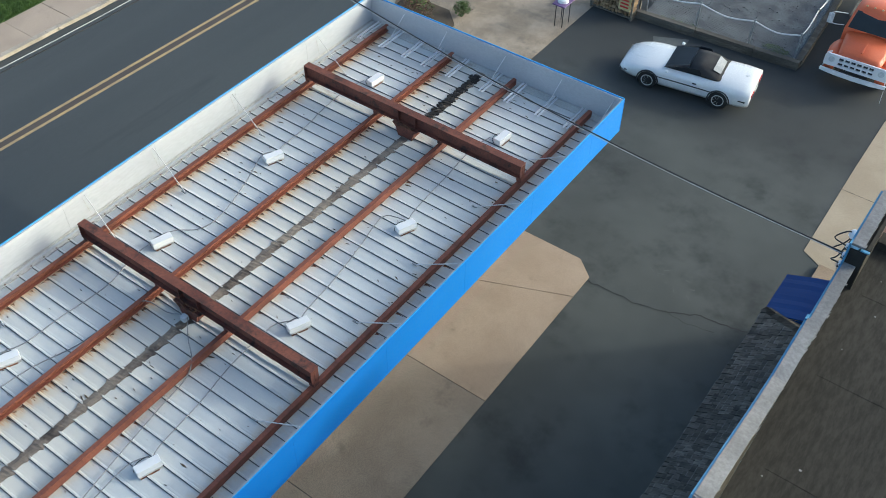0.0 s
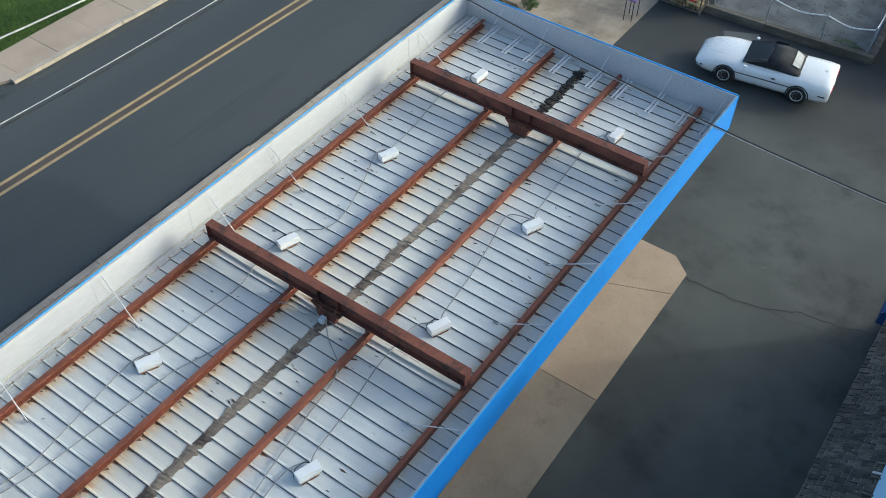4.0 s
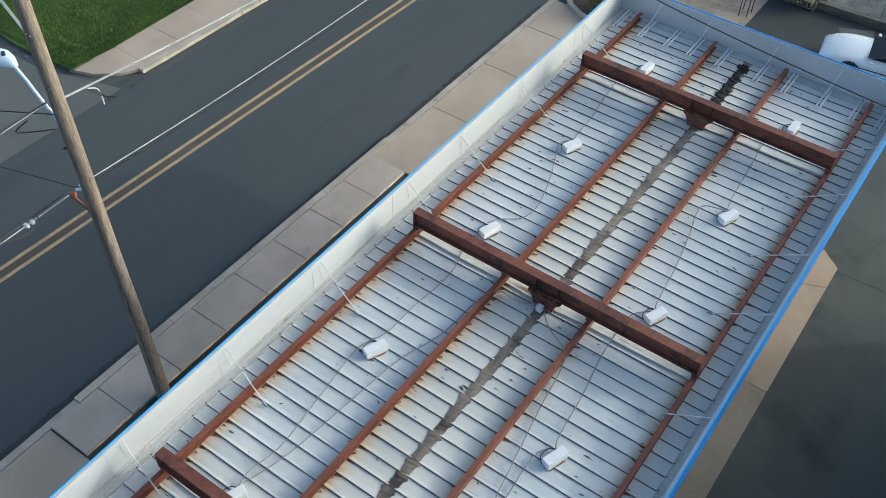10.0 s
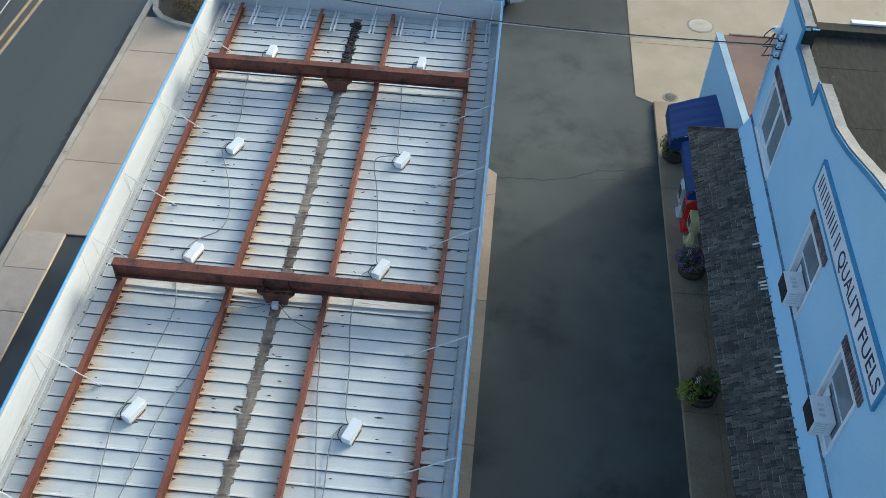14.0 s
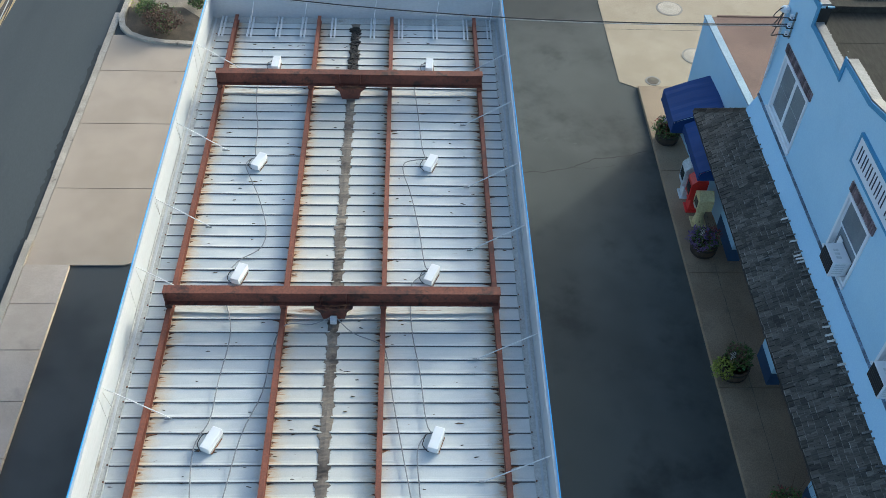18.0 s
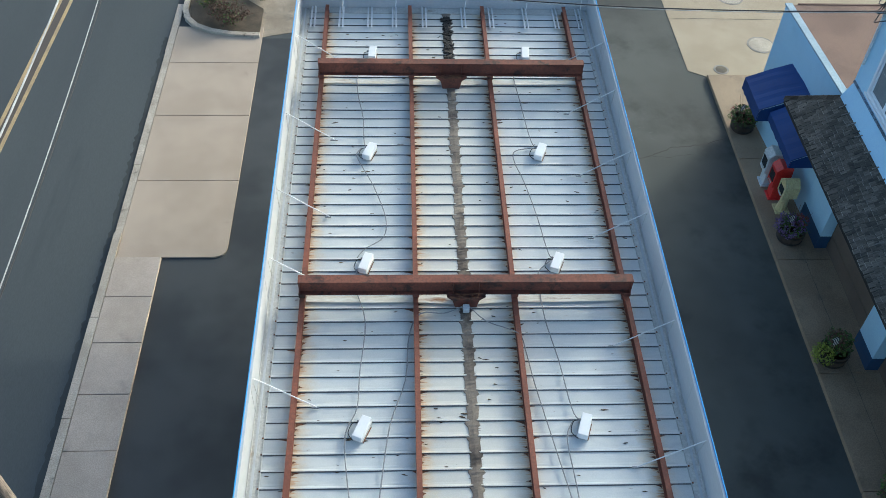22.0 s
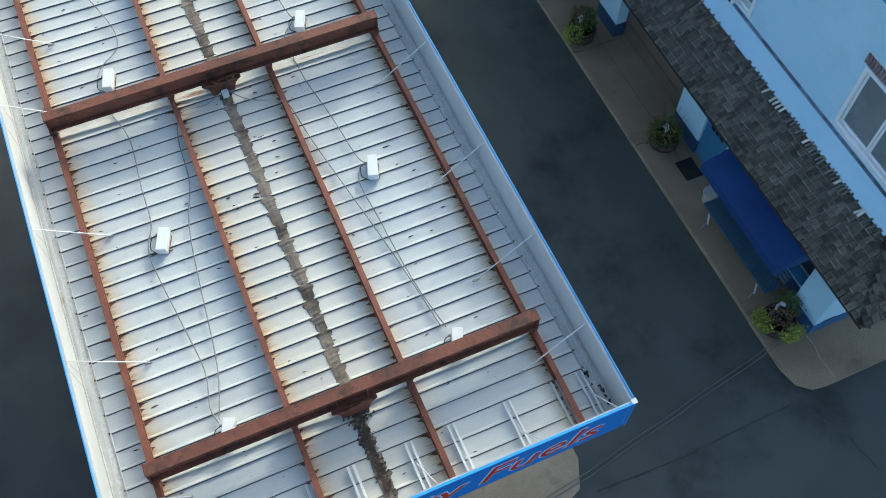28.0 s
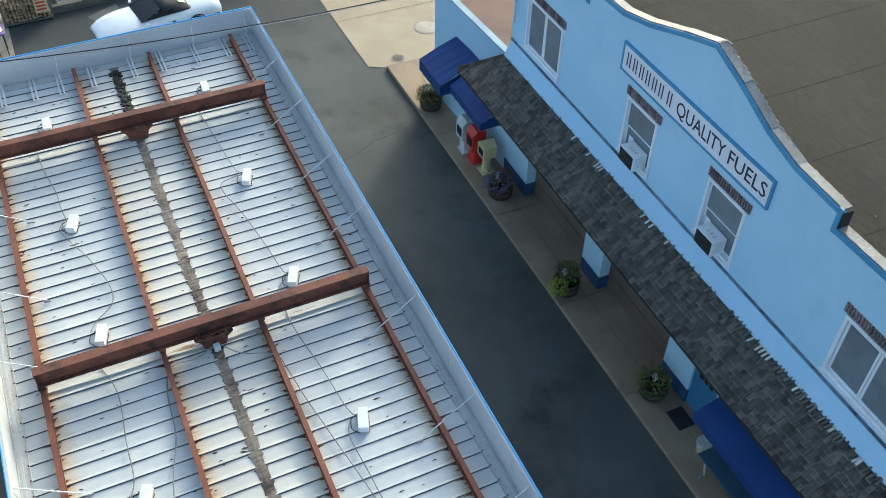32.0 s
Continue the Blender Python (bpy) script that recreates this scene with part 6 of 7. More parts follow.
bn = thing("bench", (9.28, -5.2, 0.12), "long blue painted slatted bench under the awning", "bench")
for i in range(4):
    part("seat_slat", box(9.06 + i * 0.105, 9.155 + i * 0.105, -6.45, -4.0, 0.55, 0.59, bevel=0.006), M["benchblue"], bn)
for i in range(3):
    part("back_slat", box(9.5 + 0.02 * i, 9.53 + 0.02 * i, -6.45, -4.0, 0.66 + i * 0.12, 0.76 + i * 0.12, bevel=0.006), M["benchblue"], bn)
for y in (-6.2, -4.3):
    part("leg", rod((9.12, y, 0.12), (9.04, y + 0.02, 0.55), 0.022, sides=6), M["palegrey"], bn)
    part("leg", rod((9.5, y, 0.12), (9.44, y, 0.55), 0.022, sides=6), M["palegrey"], bn)
    part("leg_spur", rod((9.06, y, 0.2), (8.9, y - 0.05, 0.14), 0.016, sides=6), M["post"], bn)
    part("back_post", box(9.48, 9.53, y - 0.03, y + 0.03, 0.55, 1.02), M["benchblue"], bn)

# twin signal hoses from the shop corner across the lane
for o in (0.0, 0.09):
    pts = [(LX - 0.03, -7.3 - o, 1.7), (LX - 0.03, -7.27 - o, 0.9), (LX - 0.05, -7.25 - o, 0.2), (9.5, -7.27 - o, 0.137), (8.9, -7.36 - o, 0.137), (8.6, -7.4 - o, 0.134), (8.46, -7.42 - o, 0.03)]
    pts += [(8.0 - 0.6 * k, -7.5 - o - 0.107 * k + 0.008 * (k % 3), 0.015) for k in range(7)] + [(3.99, -8.22 - o, 0.016), (3.9, -8.23 - o, 0.033), (2.6, -8.4 - o, 0.033)]
    solo("signal_hose", tube(pts, 0.008, 6), M["hose"], "thin grey driveway hose lying on the asphalt", "hose", "twin driveway hoses")

# ---- utility pole and its wires ----
PX, PY = -7.07, -4.15
pole = thing("utility_pole", (PX, PY, 0), "weathered brown wooden utility pole with a street lamp arm", "utility pole")
bm = bmesh.new()
rings = []
for i in range(15):
    f = i / 14
    z, r = 10.6 * f, 0.165 - 0.045 * f
    cx, cy = PX - 0.55 * f, PY + 0.03 * f
    rings.append([(cx + r * math.cos(t) * (1 + 0.04 * math.sin(5 * t + i)), cy + r * math.sin(t) * (1 + 0.04 * math.cos(3 * t + i)), z) for t in (2 * math.pi * k / 14 for k in range(14))])
shaft = part("shaft", loft(rings, bm), M["wood"], pole, smooth=True)
for z, a in ((8.6, 0.3), (7.3, 2.0), (5.2, 0.6), (9.6, 1.2)):
    f = z / 10.6
    part("bolt", rod((PX - 0.55 * f + 0.12 * math.cos(a), PY - 0.1, z), (PX - 0.55 * f + 0.12 * math.cos(a), PY - 0.15, z), 0.022, sides=6), M["hoop"], shaft)
arm = part("lamp_arm", tube([(PX - 0.42, PY, 7.6), (PX - 0.8, PY - 0.03, 8.05), (PX - 1.15, PY - 0.02, 8.38), (PX - 1.4, PY, 8.52)], 0.035, 8), M["lampblue"], pole, "white curved lamp arm", smooth=True)
hd = bmesh.new()
secs = []
for x, w, h in ((-1.33, 0.05, 0.04), (-1.42, 0.09, 0.07), (-1.55, 0.15, 0.1), (-1.72, 0.18, 0.12), (-1.86, 0.15, 0.1), (-1.95, 0.05, 0.04)):
    secs.append([(PX + x, PY + w * math.cos(t), 8.55 + h * math.sin(t)) for t in (2 * math.pi * k / 12 for k in range(12))])
part("lamp_head", loft(secs, hd), M["lampblue"], arm, "pale blue-white cobra lamp head", smooth=True)
part("photocell", lathe([(0.035, 0), (0.035, 0.06), (0.02, 0.07)], 8, (PX - 1.6, PY, 8.65)), M["dark"], arm)
br = part("wire_bracket", rod((PX - 0.3, PY, 5.55), (PX - 0.75, PY - 0.1, 5.95), 0.04, 0.03, 6), M["purlin"], pole, "rusty wire bracket")
part("spool", lathe([(0.05, 0), (0.07, 0.03), (0.05, 0.06), (0.07, 0.09), (0.05, 0.12)], 10, (PX - 0.75, PY - 0.1, 5.93)), M["purlin"], br)
part("clamp", rod((PX - 0.55, PY - 0.12, 6.25), (PX - 0.25, PY + 0.1, 6.32), 0.03, sides=6), M["rod"], pole, "shiny wire clamp")
part("ground_wire", rod((PX + 0.1, PY - 0.12, 0.05), (PX - 0.3, PY - 0.12, 7.4), 0.006, sides=5), M["darkcable"], pole)
for i in range(3):
    part("tail_wire", tube([(PX - 0.68, PY + 0.75, 7.93), (PX - 0.66 + 0.04 * i, PY + 0.95, 7.8 - 0.05 * i), (PX - 0.6 + 0.12 * i, PY + 0.95 + 0.06 * i, 7.5 + 0.1 * i)], 0.012, 5), M["darkcable"] if i else M["rod"], pole)
part("drip_loop", tube([(PX - 0.62, PY - 0.5, 8.05), (PX - 0.9, PY - 0.62, 7.75), (PX - 0.85, PY - 0.35, 7.6), (PX - 0.5, PY - 0.15, 7.7)], 0.012, 5), M["darkcable"], pole, "black drip loop")



def span(a, b, sag, r, m, label):
    A, B = Vector(a), Vector(b)
    pts = [A.lerp(B, t / 10) - Vector((0, 0, 4 * sag * (t / 10) * (1 - t / 10))) for t in range(11)]
    solo("overhead_wire", tube(pts, r, 5, smooth_steps=2), M[m], label, "wire", "overhead wires")


span((-7.8, PY + 0.05, 6.12), (-9.46, 26, 5.76), 0.77, 0.012, "silver", "pale grey overhead cable along the road")
span((-7.78, PY + 0.05, 6.05), (-9.42, 26, 5.68), 0.79, 0.014, "darkcable", "black overhead cable along the road")
span((-7.8, PY + 0.05, 8.0), (-9.64, 26, 6.91), 0.87, 0.02, "silver", "pale twisted overhead cable along the road")
span((-7.72, PY - 0.05, 8.14), (-7.22, -34, 6.93), 0.0, 0.02, "darkcable", "black twisted overhead cable along the road")
span((-7.69, PY - 0.05, 8.15), (-7.19, -34, 6.94), 0.0, 0.007, "silver", "pale wire twisted with the black cable")
span((-8.06, PY - 0.05, 5.9), (-7.68, -34, 5.43), 0.0, 0.02, "darkcable", "black overhead cable along the road")
span((-7.99, PY - 0.05, 5.88), (-7.6, -34, 5.41), 0.0, 0.014, "silver", "pale grey overhead cable along the road")
span((PX - 0.42, PY, 7.95), (-9.64 - 14, -5.3 - 8, 7.4), 0.0, 0.012, "darkcable", "thin black wire crossing the side road")
span((PX - 0.32, PY, 6.25), (-10.65 - 12.6, -5.06 - 3.4, 6.1), 0.1, 0.01, "darkcable", "thin black wire crossing the road")
for o in (0.0, 0.08):
    span((PX - 0.5 + o, PY - 0.08, 9.55), (-14.0 + o * 2, -2.3, 9.75), 0.0, 0.012, "bucketwhite", "thin pale wire running from the pole head")
sp = thing("splice_fitting", (PX - 0.52, PY - 1.1, 6.1), "pale connector blocks clamped on the black cable", "connector")
for k in range(2):
    part("connector_block", box(PX - 0.57 - 0.02 * k, PX - 0.47, PY - 0.97 - 0.12 * k, PY - 0.9 - 0.12 * k, 6.04, 6.11, bevel=0.015), M["palegrey"], sp)
part("tail", tube([(PX - 0.5, PY - 0.8, 6.14), (PX - 0.42, PY - 1.1, 6.0), (PX - 0.5, PY - 1.6, 6.08)], 0.012, 5), M["darkcable"], sp)
part("tail", tube([(PX - 0.55, PY - 0.7, 6.16), (PX - 0.66, PY - 1.2, 6.04), (PX - 0.55, PY - 1.9, 6.06)], 0.012, 5), M["darkcable"], sp)
sp.location += Vector((-0.37, 0.0, -0.21))
# service drop to the shop corner
span((FX - 0.12, 6.2, 6.88), (-12.5, 9.6, 7.1), 0.75, 0.015, "darkcable", "black service cable strung over the canopy")
span((FX - 0.12, 6.2, 6.85), (-12.5, 9.59, 7.08), 0.765, 0.008, "silver", "thin bright wire strung beside the service cable")

# ---- north end: planted island, yard, firewood ----
isl = thing("planted_island", (-6.9, 15.9, 0), "rounded concrete kerb island with soil", "island", kind="structure")
outer = [(-8.45, 26), (-8.45, 16.5), (-8.3, 15.95), (-7.95, 15.5), (-7.4, 15.2), (-6.7, 15.03), (-5.75, 14.96)]
inner = [(-5.75, 15.14), (-6.7, 15.2), (-7.32, 15.36), (-7.82, 15.63), (-8.13, 16.03), (-8.27, 16.55), (-8.27, 26)]
for i in range(6):
    j = 6 - i
    part("kerb_stone", prism([outer[i], outer[i + 1], inner[j - 1], inner[j]], "z", -0.02, 0.14), M["kerb"], isl)
part("bed", prism([(-8.26, 17.2), (-8.12, 16.05), (-7.8, 15.66), (-7.3, 15.38), (-6.7, 15.22), (-5.76, 15.16), (-5.76, 16.6), (-6.4, 17.2)], "z", -0.02, 0.1), M["soil"], isl)


def bush(x, y, r, seed, mats, label):
    q = random.Random(seed)
    bs = thing("bush", (x, y, 0.1), label, "bush", "island bushes")
    st = bmesh.new()
    for i in range(22):
        a, e = q.uniform(0, 6.28), q.uniform(0.3, 1.2)
        d = Vector((math.cos(a) * math.cos(e), math.sin(a) * math.cos(e), math.sin(e)))
        rod((x, y, 0.08), Vector((x, y, 0.12)) + d * r * q.uniform(0.8, 1.1), 0.014, 0.004, 5, st)
    part("branches", st, M["twig"], bs)
    for k, (m, cnt, sz) in enumerate(mats):
        bm = bmesh.new()
        for c in range(7):
            a = q.uniform(0, 6.28)
            leaves(q, (x + 0.5 * r * math.cos(a), y + 0.5 * r * math.sin(a), 0.1 + r * q.uniform(0.35, 0.75)), (r * 0.55, r * 0.5, r * 0.42), cnt // 7, sz, bm)
        part("foliage", bm, M[m], bs)


bush(-6.75, 15.95, 0.8, 31, (("twig", 1300, 0.07), ("leaf", 420, 0.07)), "round half-bare brown shrub on the island")
bush(-7.55, 16.9, 0.55, 32, (("leaf", 1000, 0.07), ("limeleaf", 200, 0.07)), "low green shrub on the island")
bush(-5.9, 17.3, 0.4, 33, (("leaf", 700, 0.07),), "small green shrub beside the lot")

sgn = thing("sandwich_sign", (-6.0, 18.6, 0), "small yellow diamond sign on thin legs", "sign")
part("panel", prism([(-6.25, 0.55), (-6.0, 0.25), (-5.75, 0.55), (-6.0, 0.85)], "y", 18.5, 18.52), M["yellowsign"], sgn)
part("symbol_bar", box(-6.04, -5.96, 18.49, 18.499, 0.45, 0.65), M["dark"], sgn)
for x in (-6.2, -5.8):
    part("leg", rod((x, 18.62, 0), (x * 0.5 - 3.0, 18.52, 0.6), 0.014, sides=6), M["hoop"], sgn)
tb = thing("market_stand", (-2.95, 18.9, 0), "small purple-topped stand on thin dark legs", "stand")
for x, y in ((-2.97, 18.7), (-2.7, 18.75), (-3.0, 19.2), (-2.7, 19.2)):
    part("leg", rod((x, y, 0), (x, y, 0.85), 0.016, sides=6), M["hoop"], tb)
part("tray", box(-3.1, -2.6, 18.62, 19.3, 0.85, 0.9, bevel=0.01), M["flower"], tb, "purple tray")
part("cloth", lathe([(0.2, 0), (0.17, 0.08), (0.05, 0.12)], 12, (-2.85, 18.95, 0.9)), M["whitepaint"], tb)

fw_ = thing("firewood_stack", (-1.75, 20.9, 0), "stack of split firewood in a low timber rack", "firewood")
part("rack", wall_grid(-2.62, -2.56, 20.55, 21.25, 0.0, 1.05, [(20.6, 21.2, 0.08, 1.0)]), M["tie"], fw_)
part("rack", wall_grid(-1.02, -0.96, 20.55, 21.25, 0.0, 1.05, [(20.6, 21.2, 0.08, 1.0)]), M["tie"], fw_)
part("rack_floor", box(-2.56, -1.02, 20.57, 21.23, 0.05, 0.09), M["tie"], fw_)
LOG = [mesh_of("log", prism([(s * 0.06 * math.cos(a), s * 0.055 * math.sin(a)) for a in ((0.2, 1.5, 2.9, 4.0, 5.3) if s > 1 else (0.4, 2.0, 3.5, 5.2))], "y", -0.27, 0.27), M["logend"]) for s in (0.95, 1.1, 1.2)]
for iz in range(8):
    for ix in range(12):
        piece("log", LOG[rnd.randrange(3)], fw_, (-2.48 + ix * 0.124 + rnd.uniform(-0.01, 0.01), 20.9 + rnd.uniform(-0.04, 0.04), 0.155 + iz * 0.115), (0, rnd.uniform(0, 6), 0))
part("price_board", box(-1.5, -1.05, 20.52, 20.54, 0.35, 0.95), M["tanplastic"], fw_, "tan price board")
for i in range(4):
    part("writing_bar", box(-1.44, -1.12, 20.512, 20.519, 0.45 + i * 0.13, 0.51 + i * 0.13), M["red"], fw_)

# gravel yard behind a timber edge with a chain fence
slab("yard_ground", [(-0.75, 21.0), (4.75, 21.35), (4.45, 30), (-0.8, 30)], -0.02, 0.16, M["gravel"], "grey gravel yard", "gravel")
bm = bmesh.new()
rg = random.Random(41)
for _ in range(340):
    x, y = rg.uniform(-0.7, 4.4), 21.4 + 5.5 * rg.random() ** 1.4
    s = rg.uniform(0.01, 0.03)
    box(x - s, x + s * rg.uniform(0.6, 1.2), y - s, y + s * 0.8, 0.158, 0.16 + s, bm)
solo("gravel", bm, M["gravelstone"], "loose grey stones in the fenced yard", "gravel", kind="stuff")
ed = thing("timber_edge", (2, 21.1, 0), "weathered timber sleepers edging the yard", "edging")
for x0, x1, k in ((-0.95, 1.2, 0), (1.22, 3.3, 1), (3.32, 4.85, 0)):
    for z in (0.0, 0.15):
        part("sleeper", prism([(x0 + 0.1 * z, 20.83 + 0.065 * (x0 + 1)), (x1, 20.83 + 0.065 * (x1 + 1)), (x1, 21.03 + 0.065 * (x1 + 1)), (x0 + 0.1 * z, 21.03 + 0.065 * (x0 + 1))], "z", z, z + 0.142), M["tie"], ed)
for i in range(4):
    for z in (0.0, 0.15):
        part("sleeper", prism([(4.68 - 0.1 * i, 21.42 + i * 1.6), (4.88 - 0.1 * i, 21.42 + i * 1.6), (4.79 - 0.1 * i, 23.0 + i * 1.6), (4.59 - 0.1 * i, 23.0 + i * 1.6)], "z", z, z + 0.142), M["tie"], ed)
fc = thing("chain_fence", (2, 21.3, 0.16), "grey steel posts with a sagging chain and wire mesh", "fence")
posts = [(-0.7, 21.15), (1.14, 21.3), (3.04, 21.38), (4.6, 21.5), (4.5, 23.3), (4.42, 25.2)]
for x, y in posts:
    p_ = part("post", rod((x, y, 0.12), (x, y, 1.15), 0.028, sides=8), M["post"], fc)
    part("post_cap", lathe([(0.035, 0), (0.035, 0.03), (0.01, 0.05)], 8, (x, y, 1.15)), M["post"], p_)
for (xa, ya), (xb, yb) in zip(posts, posts[1:]):
    part("chain", tube([(xa, ya, 1.12), ((xa + xb) / 2, (ya + yb) / 2, 0.95), (xb, yb, 1.12)], 0.022, 6), M["rod"], fc, "pale sagging chain")
    wires = bmesh.new()
    L = math.hypot(xb - xa, yb - ya)
    k = int(L / 0.09)
    for i in range(k):
        f, g2 = i / k, min(1.0, (i + 6) / k)
        for s, e in ((f, g2), (g2, f)):
            rod((xa + (xb - xa) * s, ya + (yb - ya) * s, 0.2), (xa + (xb - xa) * e, ya + (yb - ya) * e, 0.85), 0.0025, sides=3, bm=wires, caps=False)
    part("wire_mesh", wires, M["post"], fc, "thin diamond wire mesh")
bm = leaves(random.Random(51), (3.9, 21.7, 0.2), (0.6, 0.25, 0.1), 400, 0.05)
leaves(random.Random(52), (1.0, 21.25, 0.2), (1.6, 0.12, 0.08), 300, 0.05, bm)
solo("weeds", bm, M["leaf"], "low green weeds along the timber edge", "weeds", kind="stuff")


# ---- parked vehicles ----
def wheel(parent, x, y, r, w, out, white_wall=False):
    """A wheel whose axle lies across the vehicle; out is the outer side."""
    t = bmesh.new()
    prof = [(r * 0.62, -w / 2), (r * 0.93, -w / 2), (r, -w * 0.32), (r, w * 0.32), (r * 0.93, w / 2), (r * 0.62, w / 2)]
    rings = [[(x + a * math.cos(q), y + b, r + a * math.sin(q)) for q in (2 * math.pi * k / 24 for k in range(24))] for a, b in prof]
    tyre = loft(rings, t)
    wh = part("wheel", tyre, M["rubber"], parent, "black tyre on an alloy rim")
    rm = bmesh.new()
    rings = [[(x + a * math.cos(q), y + out * b, r + a * math.sin(q)) for q in (2 * math.pi * k / 24 for k in range(24))] for a, b in ((r * 0.64, w * 0.35), (r * 0.64, w / 2 + 0.006), (r * 0.56, w / 2 + 0.008), (r * 0.5, w * 0.36), (r * 0.22, w * 0.4), (r * 0.18, w * 0.47), (0.01, w * 0.47))]
    part("rim", loft(rings, rm), M["rim"], wh)
    for k in range(8):
        q = 2 * math.pi * k / 8
        sp = rod((x + r * 0.2 * math.cos(q), y + out * w * 0.43, r + r * 0.2 * math.sin(q)), (x + r * 0.58 * math.cos(q), y + out * w * 0.43, r + r * 0.58 * math.sin(q)), 0.02, sides=5)
        part("spoke", sp, M["rim"], wh)


def ring_of(x, half, z_low, z_belt, z_top, crown=0.0):
    """A car body section at x: sill, flank, shoulder and a crowned top."""
    pts = []
    for s in (-1, 1):
        side = [(s * half * 0.9, z_low), (s * half, z_low + 0.14), (s * half, z_belt - 0.1), (s * half * 0.96, z_belt), (s * half * 0.82, z_belt + (z_top - z_belt) * 0.55), (s * half * 0.45, z_top), (0.0, z_top + crown)]
        pts.append(side)
    left, right = pts
    return [(x, y, z) for y, z in left] + [(x, y, z) for y, z in right[-2::-1]]


car = thing("convertible_car", (2.28, 18.42, 0.0), "white two-seat convertible with a closed black soft top, parked on asphalt", "car", local=True, rz=188.5)
# nose towards +x in its own frame
car.scale = (0.95, 0.95, 0.95)
S = [(-2.2, 0.83, 0.34, 0.75, 0.875), (-2.17, 0.875, 0.3, 0.77, 0.905), (-1.9, 0.9, 0.24, 0.78, 0.93), (-1.55, 0.905, 0.22, 0.78, 0.94), (-1.0, 0.885, 0.2, 0.77, 0.93), (-0.5, 0.87, 0.19, 0.76, 0.9), (0.2, 0.87, 0.19, 0.75, 0.88), (0.75, 0.88, 0.19, 0.74, 0.86),
     (1.2, 0.895, 0.2, 0.73, 0.82), (1.6, 0.88, 0.22, 0.69, 0.76), (1.95, 0.84, 0.24, 0.6, 0.66), (2.2, 0.76, 0.28, 0.5, 0.56), (2.29, 0.66, 0.32, 0.44, 0.48)]
body = part("body", loft([ring_of(x, h, a, b, c, 0.02) for x, h, a, b, c in S]), M["carwhite"], car, "glossy white body", smooth=True)
T = [(-1.12, 0.66, 0.9, 0.935), (-1.0, 0.7, 0.88, 0.985), (-0.75, 0.7, 0.88, 1.09), (-0.4, 0.68, 0.88, 1.15), (-0.02, 0.64, 0.88, 1.14)]


def cab_ring(x, half, z0, z1):
    return [(x, -half, z0), (x, -half * 0.97, z0 + (z1 - z0) * 0.3), (x, -half * 0.8, z1 - 0.03), (x, -half * 0.45, z1), (x, 0, z1 + 0.012), (x, half * 0.45, z1), (x, half * 0.8, z1 - 0.03), (x, half * 0.97, z0 + (z1 - z0) * 0.3), (x, half, z0)]


part("soft_top", loft([cab_ring(*t) for t in T]), M["softtop"], car, "black fabric soft top", smooth=True)
rw = part("rear_window", prism([(-1.04, -0.4), (-1.04, 0.4), (-0.78, 0.45), (-0.78, -0.45)], "z", 0.0, 0.006), M["post"], car, "clouded plastic rear window")
for v_ in rw.data.vertices:
    v_.co.z += 1.012 + (v_.co.x + 1.0) * 0.44
ws = bmesh.new()
q = [ws.verts.new(p) for p in ((-0.01, -0.57, 1.135), (-0.01, 0.57, 1.135), (0.76, 0.66, 0.88), (0.76, -0.66, 0.88))]
ws.faces.new(q)
bmesh.ops.solidify(ws, geom=ws.faces[:], thickness=0.012)
part("windscreen", ws, M["darkglass"], car)
for s in (-1, 1):
    part("windscreen_pillar", rod((-0.01, s * 0.61, 1.145), (0.77, s * 0.68, 0.875), 0.018, sides=6), M["dark"], car)
    part("side_window", prism([(-0.5, 0.9), (0.7, 0.88), (0.05, 1.1), (-0.4, 1.11)], "y", s * 0.705 - 0.004, s * 0.705 + 0.004), M["darkglass"], car)
    part("mirror", box(0.56, 0.67, s * 0.93 - 0.06, s * 0.93 + 0.06, 0.84, 0.91, bevel=0.025), M["carwhite"], car)
    part("side_moulding", box(-1.15, 0.95, s * 0.883 - 0.012, s * 0.883 + 0.012, 0.535, 0.56), M["dark"], car, "black side moulding")
    part("side_marker", box(1.9, 2.08, s * 0.81 - 0.02, s * 0.81 + 0.02, 0.42, 0.46), M["dark"], car)
    part("rear_marker", box(-2.08, -1.85, s * 0.892 - 0.012, s * 0.892 + 0.012, 0.5, 0.54), M["dark"], car)
    for k in range(3):
        part("gill", box(0.98 + k * 0.08, 1.01 + k * 0.08, s * 0.893 - 0.01, s * 0.893 + 0.01, 0.4, 0.53), M["red"] if k == 1 else M["palegrey"], car)
    part("door_handle", box(-0.42, -0.28, s * 0.885 - 0.012, s * 0.885 + 0.012, 0.66, 0.7), M["dark"], car)
    for k in (0.42, 0.62):
        part("tail_lamp", rod((-2.19, s * k, 0.66), (-2.222, s * k, 0.66), 0.07, sides=14), M["red"], car)
    for x in (-1.22, 1.22):
        arch = bmesh.new()
        loft([[(x + a * math.cos(q2), s * b, 0.32 + a * math.sin(q2)) for q2 in (math.pi * k / 12 * 1.16 - 0.25 for k in range(13))] for a, b in ((0.375, 0.8), (0.385, 0.915), (0.345, 0.918), (0.34, 0.8))], arch, closed=False)
        part("wheel_arch", arch, M["dark"], car)
        wheel(car, x, s * 0.8, 0.325, 0.24, s)
part("number_plate", box(-2.226, -2.21, -0.16, 0.16, 0.52, 0.62), M["palegrey"], car)
part("rear_bumper_gap", box(-2.235, -2.2, -0.7, 0.7, 0.44, 0.46), M["dark"], car)
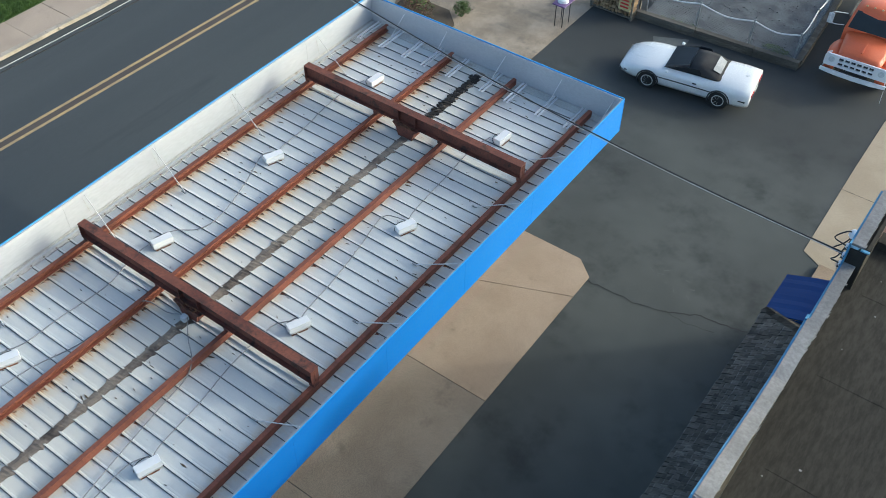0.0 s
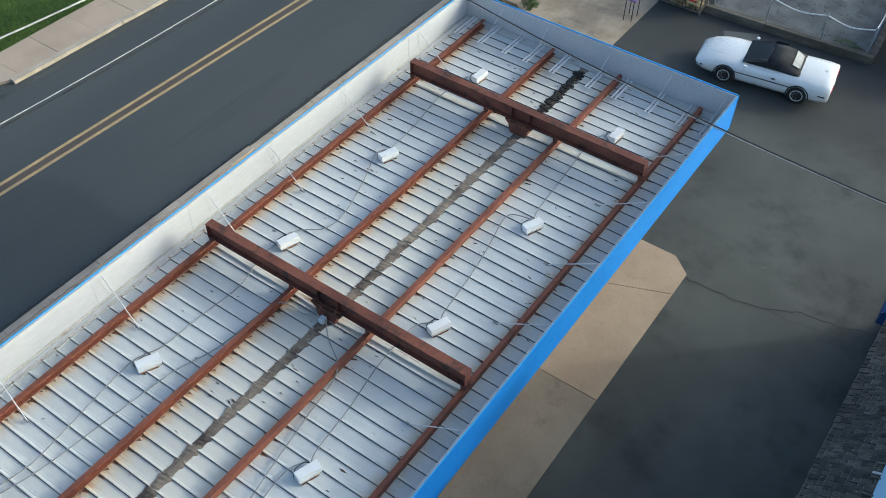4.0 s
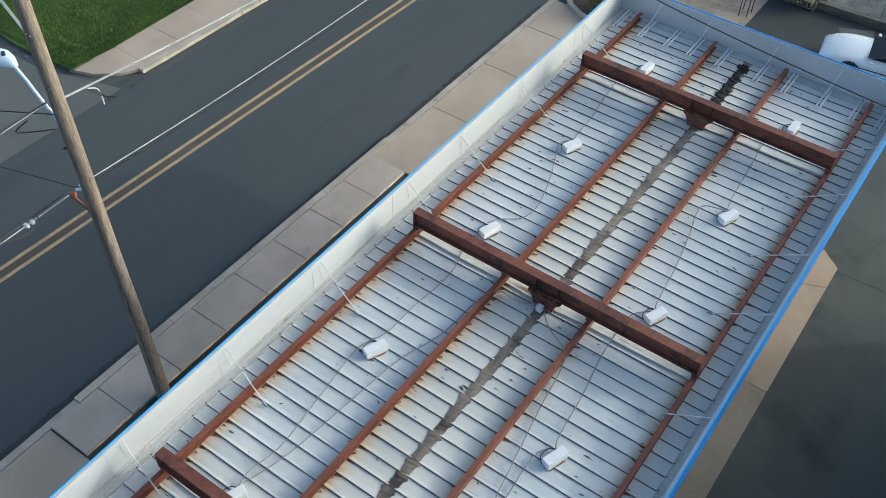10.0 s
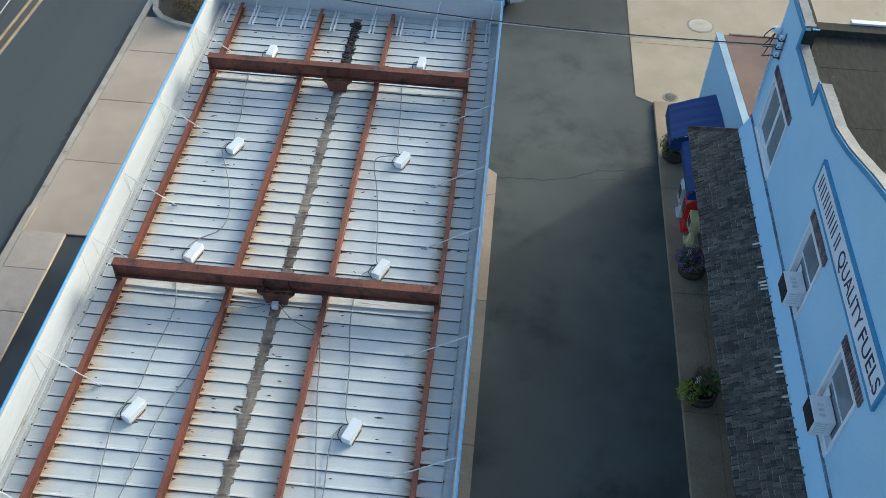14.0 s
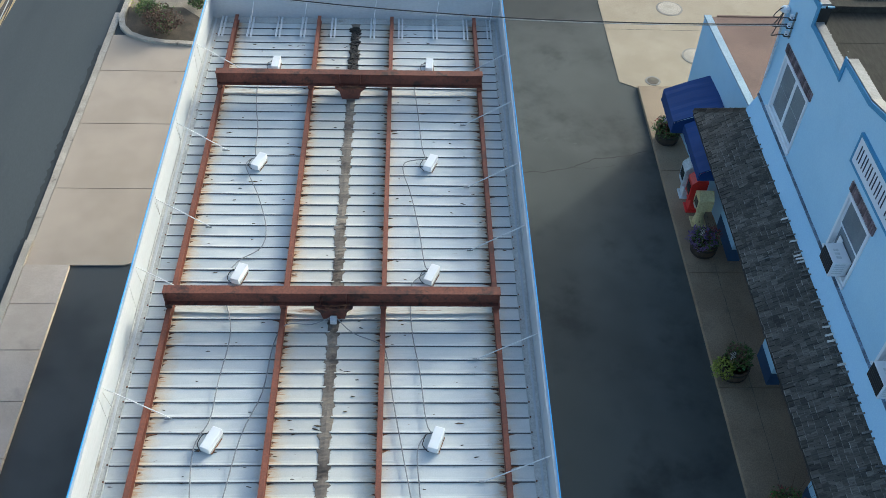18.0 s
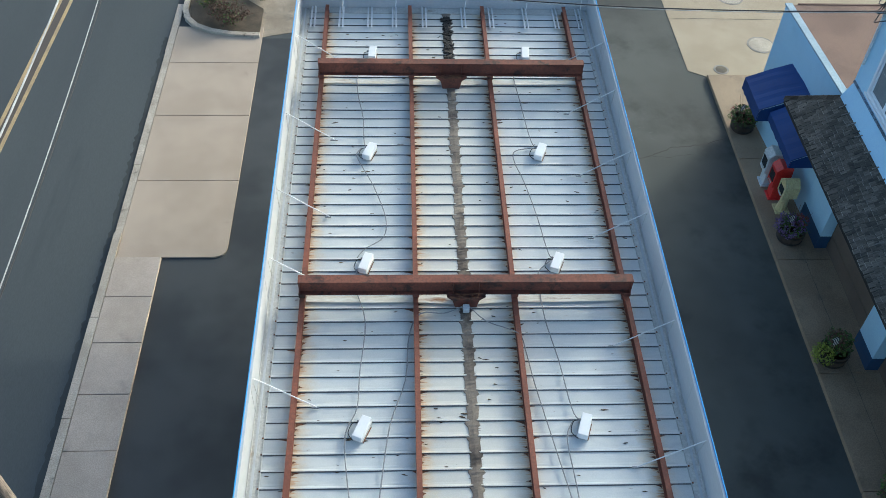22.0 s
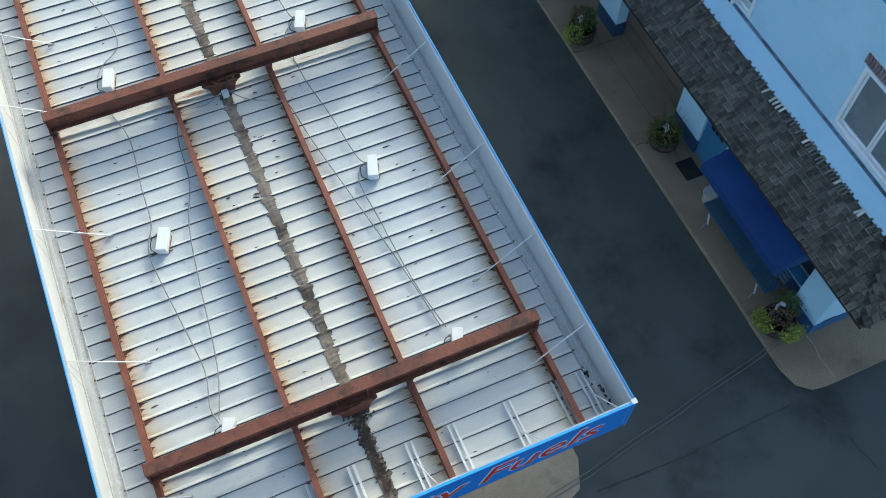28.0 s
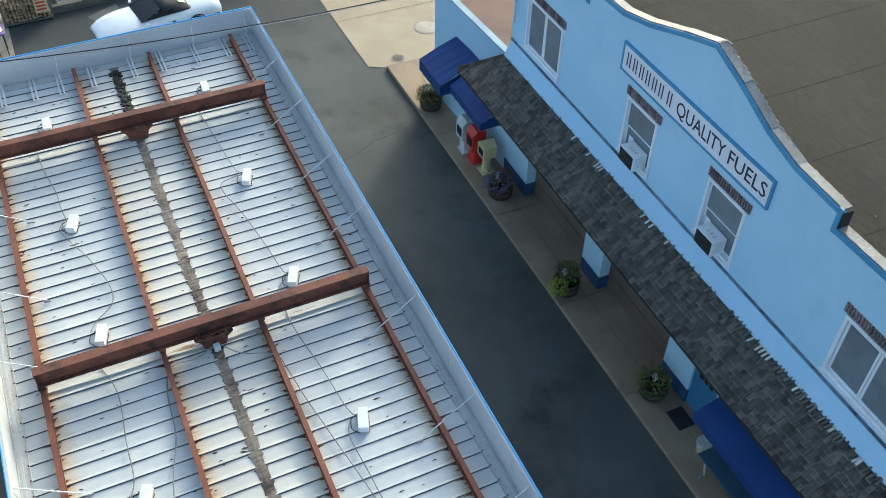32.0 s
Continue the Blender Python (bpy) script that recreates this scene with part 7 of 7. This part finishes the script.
part("badge", lathe([(0.06, 0), (0.06, 0.01), (0.02, 0.014)], 14, (-1.85, 0.0, 0.945)), M["palegrey"], car)
part("badge", lathe([(0.05, 0), (0.05, 0.01), (0.02, 0.014)], 14, (2.05, 0.0, 0.63)), M["palegrey"], car)
for s in (-1, 1):
    part("bonnet_crease", box(0.95, 1.9, s * 0.36 - 0.006, s * 0.36 + 0.006, 0.78, 0.785), M["palegrey"], car)

trk = thing("old_truck", (6.5, 22.75, 0.0), "old orange-red farm truck with a white grille and bumper", "truck", local=True, rz=-87)
# nose towards +x in its own frame
hood = [(0.22, 0.78, 0.75, 1.32), (0.5, 0.76, 0.75, 1.3), (0.95, 0.72, 0.75, 1.26), (1.35, 0.68, 0.75, 1.2), (1.5, 0.66, 0.75, 1.12)]
part("bonnet", loft([[(x, -h, a), (x, -h, b - 0.1), (x, -h * 0.8, b - 0.02), (x, 0, b + 0.04), (x, h * 0.8, b - 0.02), (x, h, b - 0.1), (x, h, a)] for x, h, a, b in hood]), M["orange"], trk, "faded orange bonnet", smooth=True)
part("bonnet_ridge", box(0.25, 1.4, -0.02, 0.02, 1.3, 1.318), M["orange"], trk)
for s in (-1, 1):
    fd = [(0.2, 0.0, 0.86), (0.4, 0.04, 0.92), (0.8, 0.06, 1.0), (1.2, 0.04, 1.0), (1.55, 0.0, 0.88)]
    part("front_wing", loft([[(x, s * 0.66, 0.5), (x, s * (0.98 + o), 0.5), (x, s * (1.0 + o), z - 0.12), (x, s * (0.9 + o), z), (x, s * 0.66, z + 0.06)] for x, o, z in fd]), M["orange"], trk, "rounded orange front wing", smooth=True)
    part("headlamp", rod((1.52, s * 0.78, 0.92), (1.6, s * 0.78, 0.92), 0.1, sides=16), M["palegrey"], trk, "round headlamp")
    part("grille_guard", tube([(1.56, s * 0.98, 0.6), (1.62, s * 0.99, 0.95), (1.58, s * 0.95, 1.12), (1.5, s * 0.85, 1.14)], 0.018, 6), M["whitepaint"], trk)
    ma = part("mirror_arm", tube([(0.15, s * 0.95, 1.35), (0.4, s * 1.3, 1.45), (0.4, s * 1.38, 1.8), (0.1, s * 0.95, 1.75)], 0.014, 5), M["rod"], trk)
    part("mirror", box(0.38, 0.42, s * 1.38 - 0.09, s * 1.38 + 0.09, 1.42, 1.78, bevel=0.01), M["palegrey"], ma)
    wheel(trk, 0.75, s * 0.82, 0.42, 0.24, s)
    wheel(trk, -3.2, s * 0.86, 0.42, 0.3, s)
gp = part("grille", wall_grid(-0.03, 0.03, -0.98, 0.98, 0.68, 1.1, [(-0.56 + k * 0.19, -0.42 + k * 0.19, z, z + 0.1) for k in range(6) for z in (0.76, 0.93)]), M["whitepaint"], trk, "white grille with square openings")
for v_ in gp.data.vertices:
    v_.co.x += 1.56
part("grille_dark", box(1.51, 1.525, -0.6, 0.6, 0.7, 1.08), M["dark"], trk)
part("bumper", prism([(1.66, -1.05), (1.74, -0.6), (1.76, 0.0), (1.74, 0.6), (1.66, 1.05), (1.62, 1.05), (1.68, 0.0), (1.62, -1.05)], "z", 0.48, 0.6), M["whitepaint"], trk, "white front bumper")
part("step_stick", rod((1.7, 1.03, 0.45), (1.72, 1.06, 0.02), 0.012, sides=5), M["rod"], trk)
cabs = [(-1.05, 0.86, 0.7, 1.95), (-0.95, 0.9, 0.7, 2.03), (-0.3, 0.9, 0.7, 2.05), (0.03, 0.9, 0.7, 1.98), (0.25, 0.9, 0.7, 1.36)]
part("cab", loft([[(x, -h, a), (x, -h, 1.35), (x, -h * 0.86, b - 0.08), (x, -h * 0.6, b), (x, 0, b + 0.02), (x, h * 0.6, b), (x, h * 0.86, b - 0.08), (x, h, 1.35), (x, h, a)] for x, h, a, b in cabs]), M["orange"], trk, "orange cab", smooth=True)
wsg = bmesh.new()
q = [wsg.verts.new(p) for p in ((0.045, -0.7, 1.93), (0.045, 0.7, 1.93), (0.285, 0.8, 1.4), (0.285, -0.8, 1.4))]
wsg.faces.new(q)
bmesh.ops.solidify(wsg, geom=wsg.faces[:], thickness=-0.02)
part("windscreen", wsg, M["darkglass"], trk)
for k in range(5):
    part("roof_lamp", lathe([(0.03, 0), (0.03, 0.03), (0.01, 0.05)], 8, (-0.12, -0.5 + 0.25 * k, 2.05)), M["tanplastic"], trk)
part("flat_bed", box(-4.6, -1.2, -1.05, 1.05, 0.85, 0.97), M["tie"], trk, "timber flat bed")
part("chassis", box(-4.4, 1.4, -0.42, 0.42, 0.45, 0.7), M["dark"], trk)
